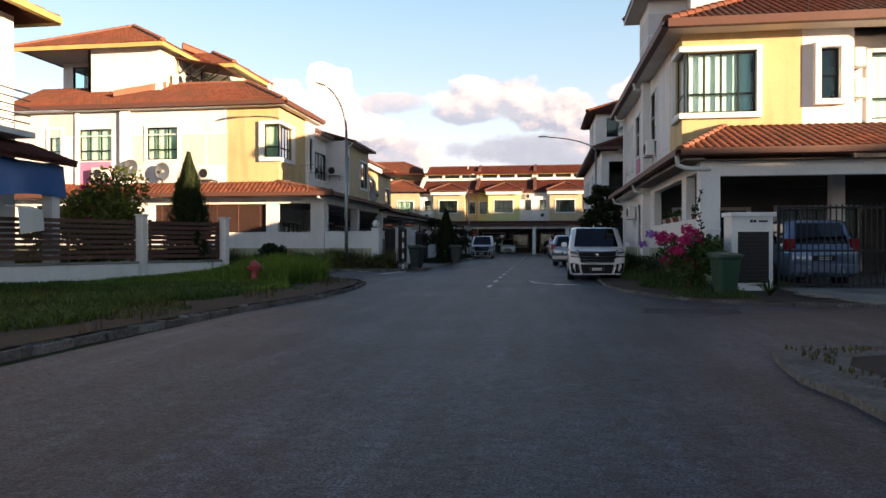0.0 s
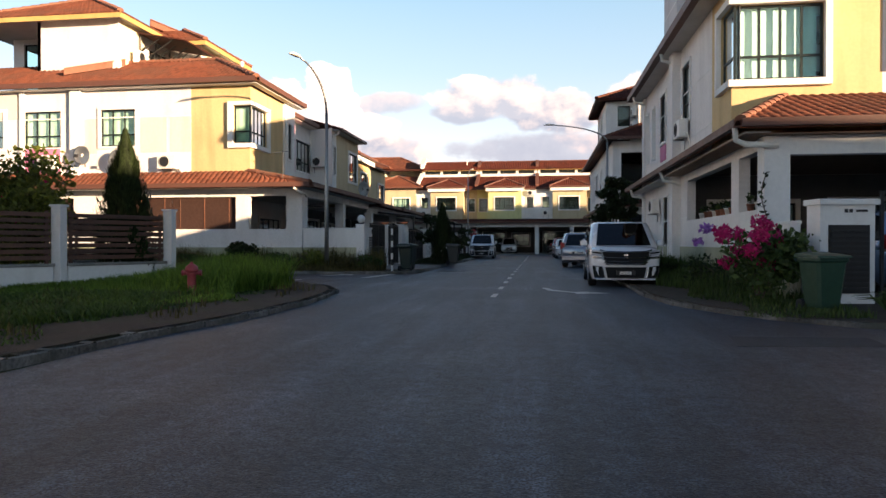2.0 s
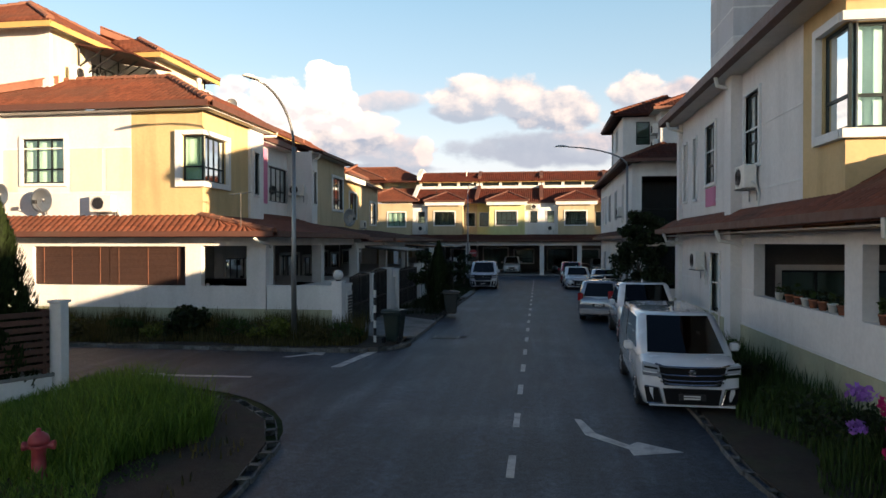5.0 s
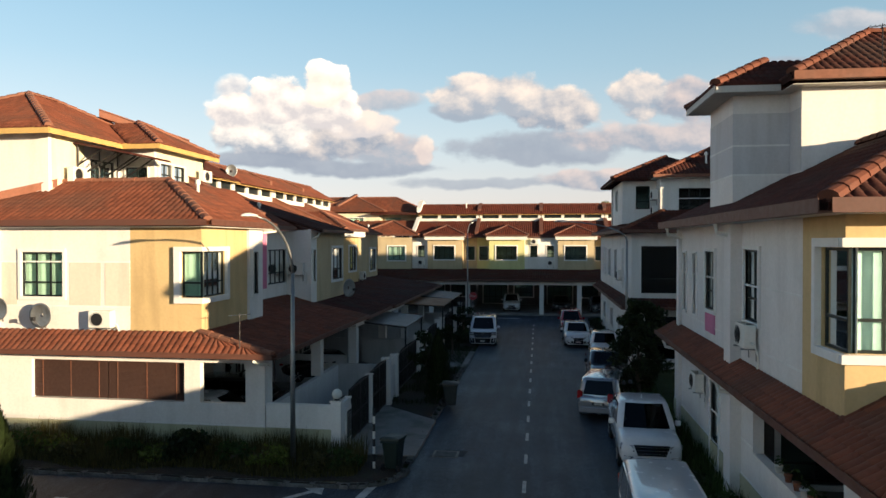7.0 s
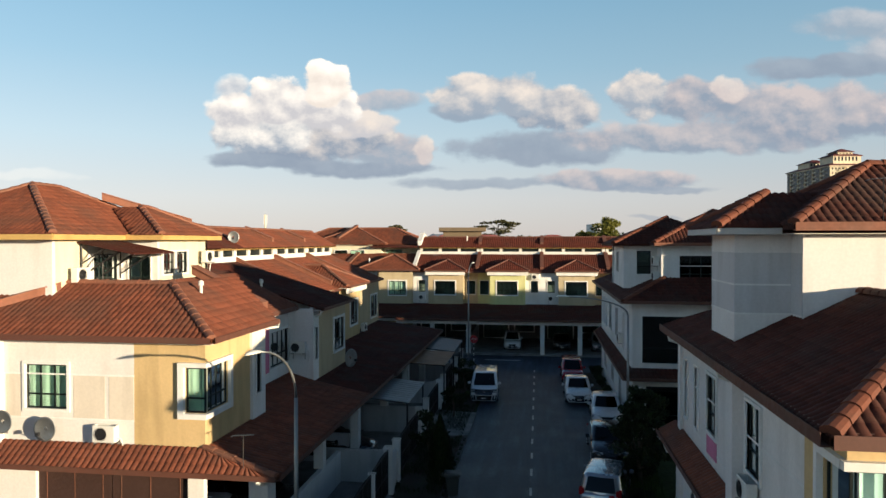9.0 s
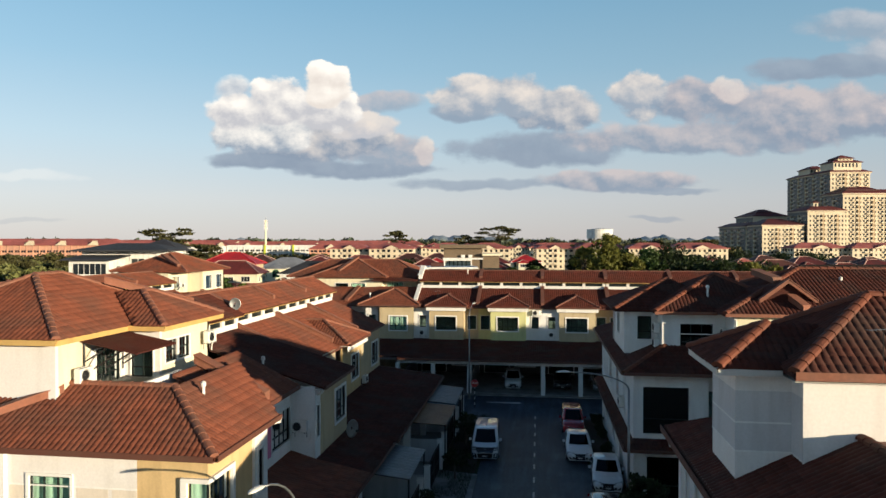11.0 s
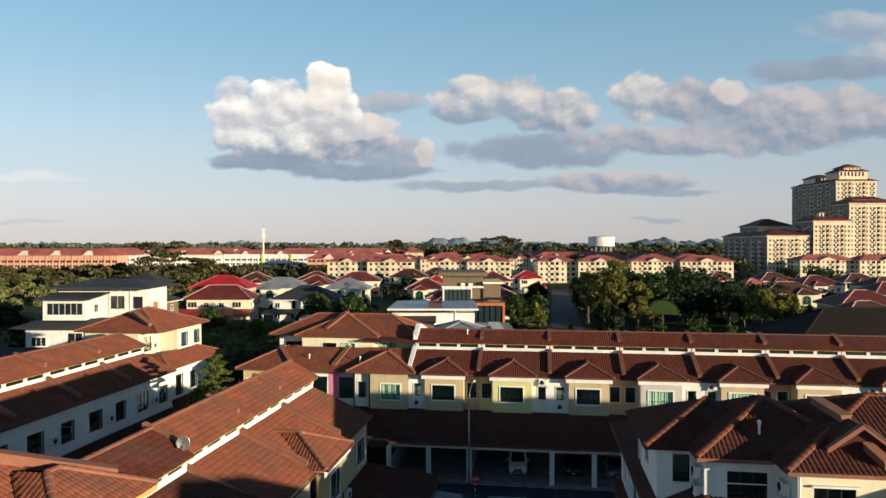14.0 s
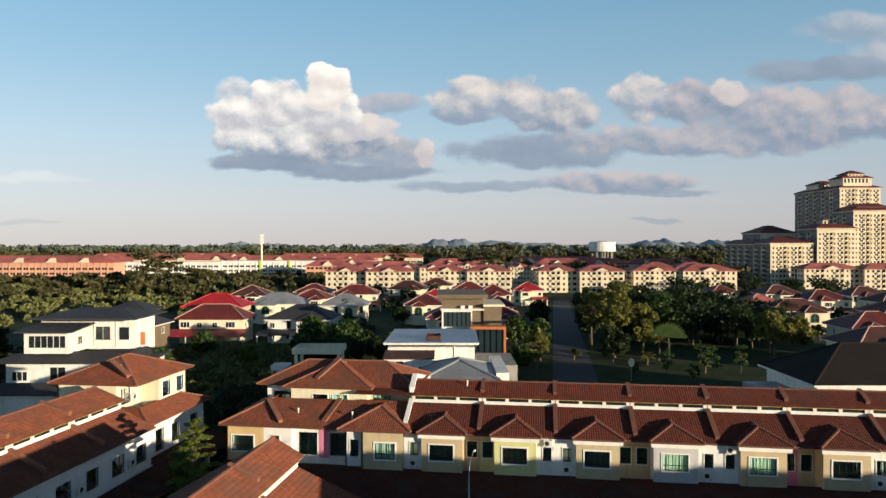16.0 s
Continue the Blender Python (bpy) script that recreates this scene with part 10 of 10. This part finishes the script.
# ---------------------------------------------------------------- woods and hills
def grove(name, spots, mat, leaf, label, seed, clumps=7, leaves=36, squash=0.75, trunks=True, category="trees", parent=None):
    """Many crowns as one mass; spots: (u, v, height, radius)."""
    rr = np.random.RandomState(seed)
    ch, g = [], Geo()
    for u, v, h, r in spots:
        for k in range(clumps):
            a, q = rr.uniform(0, math.tau), rr.uniform(0, 1) ** 0.5
            zz = h * rr.uniform(0.42, 0.88)
            s = r * rr.uniform(0.32, 0.55)
            ch.append(leaf_quads(leaves, (u + r * 0.75 * q * math.cos(a), v + r * 0.75 * q * math.sin(a), zz), (s, s, s * squash), leaf, int(rr.randint(1 << 30)), shell=0.5))
        if trunks:
            g.tube([(u, v, 0), (u + rr.uniform(-.4, .4), v, h * 0.6)], 0.03 * h, 5, 0.012 * h)
    ob = new(name, np_mesh(name, *joined(ch), mat))
    ob.matrix_world = DISTRICT
    tagged(ob, label, category, "", "stuff")
    if trunks:
        part("stem", g, BARK, ob)
    return ob


rg = np.random.RandomState(77)


def scatter(n, u0, u1, v0, v1, h0, h1, k=0.42, keep=None):
    out = []
    while len(out) < n:
        u, v = rg.uniform(u0, u1), rg.uniform(v0, v1)
        if keep is None or keep(u, v):
            h = rg.uniform(h0, h1)
            out.append((u, v, h, h * k * rg.uniform(0.8, 1.25)))
    return out


fan = lambda m: (lambda u, v: abs(u) < v * 0.68 and m(u, v))
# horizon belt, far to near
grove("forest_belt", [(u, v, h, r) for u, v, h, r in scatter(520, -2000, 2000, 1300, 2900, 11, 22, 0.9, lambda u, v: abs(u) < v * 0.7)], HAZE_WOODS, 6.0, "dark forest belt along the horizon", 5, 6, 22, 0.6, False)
grove("distant_trees", scatter(420, -900, 900, 690, 1280, 9, 17, 0.55, lambda u, v: abs(u) < v * 0.7 and not 120 < u < 190), WOODS, 3.0, "dark trees among far buildings", 6, 6, 26, 0.65, False)
grove("roadside_trees", scatter(60, -420, 60, 498, 516, 3, 5.5, 0.5) + scatter(70, 60, 330, 400, 560, 7, 13, 0.5), WOODS, 1.6, "dark trees among far buildings", 7, 6, 30, 0.7)
grove("tree_belt", scatter(130, -290, -62, 372, 450, 3.5, 7, 0.6) + scatter(50, -190, -70, 290, 372, 5, 10, 0.5), WOODS, 1.2, "belt of dark mixed trees and shrubs", 8, 7, 34, 0.75)
grove("scrub_land", scatter(330, -230, -76, 200, 400, 1.2, 4.5, 0.8, lambda u, v: u < -0.36 * v + 10), SCRUB, 0.9, "overgrown scrub of yellow-green bushes", 9, 5, 34, 0.8, False, "scrub")
grove("tall_grass_lot", scatter(420, -62, -22, 108, 165, 0.7, 1.8, 0.9, lambda u, v: v > 108 + (u + 62) * 0.1 and u < -18 - (v - 108) * 0.2), SCRUB, 0.34, "overgrown green grass on an empty lot", 10, 4, 46, 0.8, False, "grass")
grove("villa_trees", scatter(46, -70, 14, 165, 330, 4, 8, 0.42) + scatter(40, 62, 130, 160, 320, 4, 8, 0.42) + scatter(22, -30, 0, 128, 160, 4, 8, 0.4), LEAF_DK, 0.6, "dark garden trees between the villas", 11, 7, 44, 0.8)
grove("park_wood", scatter(46, 44, 80, 165, 235, 7, 11, 0.5, lambda u, v: u > 40 + (v - 165) * 0.05) + scatter(20, 78, 100, 178, 240, 7, 10, 0.5) + scatter(14, 110, 175, 300, 335, 6, 11, 0.5), LEAF_DK, 0.55, "dense dark trees of the park", 12, 10, 60, 0.75)
grove("garden_trees", scatter(34, -104, -70, 92, 150, 3.5, 7.5, 0.45) + scatter(12, -72, -66, 92, 128, 2, 4, 0.5), LEAF_DK, 0.45, "dark garden trees beside the white house", 14, 8, 60, 0.8)
grove("hedge", scatter(70, -26, -11, 64, 104, 1.8, 4.2, 0.6) + scatter(30, -34, -24, 88, 110, 2, 4.5, 0.55), LEAF_DK, 0.22, "dark hedge along the back lane", 13, 7, 90, 0.8, False, "hedge")


def umbrella_tree(u, v, h, r, seed):
    """A rain tree with flat tiers."""
    p = DISTRICT @ Vector((u, v, 0))
    t = thing("rain_tree", pose(p.x, p.y, 0), "tall rain tree with flat layered crown", "tree", "rain trees")
    rr = random.Random(seed)
    g, ch = Geo().tube([(0, 0, 0), (0.4, 0, h * 0.5), (0.2, 0.3, h * 0.92)], h * 0.022, 8, h * 0.008), []
    for k in range(24):
        a, f = rr.uniform(0, math.tau), rr.uniform(0.42, 1.0)
        q = r * rr.uniform(0.25, 1) * (1 - 0.4 * abs(f - 0.7))
        c = (q * math.cos(a), q * math.sin(a), h * f)
        g.tube([(0.2, 0.1, h * f * 0.8), (c[0] * 0.5, c[1] * 0.5, h * f * 0.93), c], h * 0.007, 5, h * 0.002)
        ch.append(leaf_quads(70, c, (r * 0.36, r * 0.36, h * 0.035), 0.9, seed * 50 + k))
    part("trunk", g, BARK, t)
    part("crown", np_mesh("crown", *joined(ch), WOODS), None, t)


umbrella_tree(-140, 336, 21, 13, 1)
umbrella_tree(-118, 325, 13, 8, 2)
umbrella_tree(38, 470, 25, 14, 3)
umbrella_tree(18, 480, 20, 11, 4)
umbrella_tree(-38, 520, 23, 9, 5)

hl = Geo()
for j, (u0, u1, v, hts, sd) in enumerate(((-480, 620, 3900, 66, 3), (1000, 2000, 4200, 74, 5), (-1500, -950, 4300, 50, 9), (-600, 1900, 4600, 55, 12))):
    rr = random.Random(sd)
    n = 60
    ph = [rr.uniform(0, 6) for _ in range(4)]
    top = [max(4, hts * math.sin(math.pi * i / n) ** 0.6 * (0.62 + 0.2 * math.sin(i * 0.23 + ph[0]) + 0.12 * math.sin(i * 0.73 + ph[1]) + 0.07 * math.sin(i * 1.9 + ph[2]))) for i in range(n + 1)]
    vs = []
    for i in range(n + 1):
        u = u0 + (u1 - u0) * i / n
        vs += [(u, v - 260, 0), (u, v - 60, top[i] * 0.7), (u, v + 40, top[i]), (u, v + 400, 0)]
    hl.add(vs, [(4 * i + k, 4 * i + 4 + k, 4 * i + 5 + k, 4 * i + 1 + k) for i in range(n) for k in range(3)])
ho = part("hills_backdrop", hl, HAZE_HILLS, smooth=True)
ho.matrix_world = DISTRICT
tagged(ho, "low hills on the horizon, tinted with painted haze", "hills", "", "structure")

# ---------------------------------------------------------------- park and street trees
for k, (u, v, h, r, m, lab) in enumerate((
        (37.5, 151, 15.5, 3.6, WOODS_LT, "tall yellow-green park tree beside the road"), (40.5, 158, 16.5, 4.0, WOODS_LT, "tall yellow-green park tree beside the road"),
        (43.5, 150, 12.0, 3.2, WOODS_LT, "tall yellow-green park tree with bare stems"), (35.5, 165, 14, 3.4, WOODS_LT, "tall yellow-green park tree beside the road"),
        (72, 150, 9.5, 3.4, WOODS_LT, "light green leafy park tree"), (78, 152, 8.5, 3.6, WOODS_LT, "light green leafy park tree"), (75, 158, 10, 3.4, WOODS_LT, "light green leafy park tree"),
        (55, 172, 13, 5.5, LEAF, "broad green park tree"), (64, 182, 14, 6.5, LEAF_DK, "broad dark park tree"), (50, 190, 13, 6, LEAF_DK, "broad dark park tree"),
        (18.5, 137, 8.0, 2.4, WOODS_LT, "leafy tree beside the road"), (14.5, 133, 5.5, 2.2, LEAF, "leafy tree beside the road"), (20.5, 146, 9.0, 2.5, LEAF, "leafy tree beside the road"), (17, 160, 8, 2.8, LEAF, "leafy tree beside the road"),
        (34.5, 140, 8, 3.0, LEAF_DK, "dark leafy tree beside the road"), (36.5, 172, 10, 3.6, LEAF_DK, "dark leafy tree beside the road"), (39.5, 186, 11, 4.0, LEAF_DK, "dark leafy tree beside the road"), (43, 203, 11, 4.2, LEAF_DK, "dark leafy tree beside the road"), (46, 222, 11, 4.2, LEAF_DK, "dark leafy tree beside the road"), (27, 195, 9, 3.4, LEAF_DK, "dark leafy tree beside the road"), (-28, 148, 9, 4.2, LEAF, "leafy green garden tree"), (-20, 140, 9.5, 4.0, LEAF, "leafy green garden tree"), (-24, 132, 7, 3.4, LEAF_DK, "dark leafy garden tree"), (-47, 112, 8, 3.4, LEAF, "leafy garden tree beside the white house"), (-52, 150, 6, 2.6, LEAF, "slim tree on the grassy lot"), (-38, 135, 5, 1.6, LEAF_LT, "slim tree on the grassy lot"))):
    p = DISTRICT @ Vector((u, v, 0))
    tree(p.x, p.y, h, r, lab, 500 + k, m, 0.28 if m is not WOODS_LT else 0.34, 30, 95, 0.42, 0.85, "park and garden trees")
for k, (u, v, h) in enumerate(((41.5, 128.5, 5.4), (49.5, 127, 6.2), (57.5, 133, 5.8), (45, 124, 3.2), (53, 142, 5.0), (36, 130, 2.6))):
    p = DISTRICT @ Vector((u, v, 0))
    tree(p.x, p.y, h, h * 0.32, "young slender sapling on the park lawn", 560 + k, LEAF, 0.3, 13, 34, 0.26, 0.7, "park saplings", "sapling", tr=0.07)


def palm(u, v, h, n, ln, label, seed, fan_=False):
    p = DISTRICT @ Vector((u, v, 0))
    t = thing("palm", pose(p.x, p.y, 0), label, "palm", "park palms")
    part("trunk", Geo().tube([(0, 0, 0), (0.1, 0, h * 0.5), (0, 0, h)], 0.22, 8, 0.15), BARK, t)
    rr = random.Random(seed)
    for k in range(n):
        a = (math.pi * (0.06 + 0.88 * k / (n - 1))) if fan_ else rr.uniform(0, math.tau)
        el = 0 if fan_ else rr.uniform(0.1, 1.1)
        d = Vector((math.cos(a), 0, math.sin(a))) if fan_ else Vector((math.cos(a) * math.cos(el), math.sin(a) * math.cos(el), math.sin(el)))
        sd = Vector((0, 1, 0)).cross(d) if fan_ else Vector((-math.sin(a), math.cos(a), 0))
        g = Geo()
        vs = []
        for i in range(7):
            f = i / 6
            c = Vector((0, 0, h)) + d * ln * f + Vector((0, 0, -(0.3 if fan_ else 0.75) * ln * f * f * 0.5))
            w = (0.35 if not fan_ else 0.42) * math.sin(math.pi * (0.08 + 0.9 * f)) * (1 if not fan_ else f)
            vs += [c - sd * w, c + Vector((0, 0, 0.06)), c + sd * w]
        g.add(vs, [(3 * i + j, 3 * i + 3 + j, 3 * i + 4 + j, 3 * i + 1 + j) for i in range(6) for j in range(2)])
        part("frond", g, WOODS_LT if not fan_ else LEAF, t)
    return t


palm(49, 150, 4.5, 19, 4.2, "fan-shaped traveller's palm in the park", 1, True)
palm(46, 147, 4.2, 26, 2.6, "yellow-green palm in the park", 2)
palm(42, 142, 1.8, 22, 2.2, "short palm on the park lawn", 3)
palm(50.5, 133, 1.6, 18, 1.8, "short palm on the park lawn", 4)
palm(28, 148, 1.5, 18, 2.2, "low palm beside the road", 5)
sg_ = thing("round_sign", DISTRICT @ pose(34.2, 125.3, 0), "round pale sign on a post beside the park", "sign")
part("post", Geo().tube([(0, 0, 0), (0, 0, 3.2)], 0.06, 8), STEEL, sg_)
part("sign_disc", Geo().add([(0.55 * math.cos(k * math.tau / 20), y, 3.4 + 0.8 * math.sin(k * math.tau / 20)) for y in (-0.06, 0.0) for k in range(20)], [tuple(range(20)), tuple(range(39, 19, -1))] + [(k, k + 20, (k + 1) % 20 + 20, (k + 1) % 20) for k in range(20)]), CREAM, sg_)
for k, (p, q) in enumerate((((-30, 96), (-18, 126)),)):
    gw_ = Geo()
    a, b = Vector((*p, 0)), Vector((*q, 0))
    n = Vector((-(b - a).y, (b - a).x, 0)).normalized() * 0.2
    gw_.hexa(a, b - a, n, (0, 0, 2.0))
    w = part("boundary_wall", gw_, FAR_WHITE)
    w.matrix_world = DISTRICT
    tagged(w, "pale plastered boundary wall, stained", "wall", "boundary walls")


def layered_tree(x, y, h, r, label, seed):
    """A slender tree with tiers of drooping golden branches."""
    t = thing("conifer", pose(x, y, 0), label, "tree", "layered conifers")
    rr = random.Random(seed)
    part("trunk", Geo().tube([(0, 0, 0), (0.1, 0, h * 0.5), (0, 0.1, h)], 0.16, 8, 0.03), BARK, t)
    ch = []
    for k in range(46):
        f = 0.18 + 0.8 * k / 46
        a = k * 2.4 + rr.uniform(-0.3, 0.3)
        ln = r * (1.05 - f) ** 0.75 * rr.uniform(0.75, 1.1)
        part("branch", Geo().tube([(0, 0, h * f), (ln * 0.6 * math.cos(a), ln * 0.6 * math.sin(a), h * f + 0.25), (ln * math.cos(a), ln * math.sin(a), h * f + 0.15)], 0.035, 5, 0.01), BARK, t)
        for q in (0.35, 0.6, 0.85, 1.0):
            ch.append(leaf_quads(46, (ln * q * math.cos(a), ln * q * math.sin(a), h * f + 0.22), (0.42, 0.42, 0.12), 0.13, seed * 99 + k * 4 + int(q * 10)))
    part("crown", np_mesh("crown", *joined(ch), LEAF_LT), None, t)


layered_tree(-29, 74, 10.5, 3.3, "golden-green layered conifer beside the back lane", 4)
layered_tree(-33, 79, 6.5, 2.4, "golden-green layered conifer beside the back lane", 5)


# ---------------------------------------------------------------- rows further along the side streets
def row_block(x0, w, y0, d, seed, label):
    """Terrace block of the rows that run on eastwards, each with its raised rear storey."""
    r = random.Random(seed)
    t = thing("terrace_house", pose(x0, y0, 0), label, "house", "rows along the side streets")
    part("wall", Geo().box(0.02, w - 0.02, 0.6, d - 0.6, 0, 7.35), WHITE, t)
    hip_roof(t, -0.2, w + 0.2, 0, d, 7.4, 0.45, TILE_OLD_SHADE, RIB, top=9.0)
    a = w * r.uniform(0.05, 0.15)
    part("upper_wall", Geo().box(a, w * 0.9, 2.0, d * 0.55, 8.0, 10.6), CREAM, t)
    hip_roof(t, a - 0.6, w * 0.9 + 0.6, 1.4, d * 0.55 + 0.6, 10.65, 0.45, TILE_OLD_SHADE, RIB, name="upper_roof")
    for k in range(int(w / 4)):
        put_window(t, WIN_S, 2.0 + k * 4.0, 0.58, 4.8)
        put_window(t, WIN_S, 2.0 + k * 4.0, 0.58, 1.0)
    part("canopy_roof", Geo().slab([(0, -3.5, 3.1), (w, -3.5, 3.1), (w, 0.6, 3.8), (0, 0.6, 3.8)], 0.14), TILE_OLD_SHADE, t)
    for k in (0.3, w - 0.3):
        part("porch_column", Geo().box(k - 0.2, k + 0.2, -3.3, -2.9, 0, 3.0), WHITE, t)


for k in range(6):
    row_block(31.0 + 14.6 * k, 14.2, 48.0, 17.0, 700 + k, "white terrace house with raised rear storey and tiled roofs")
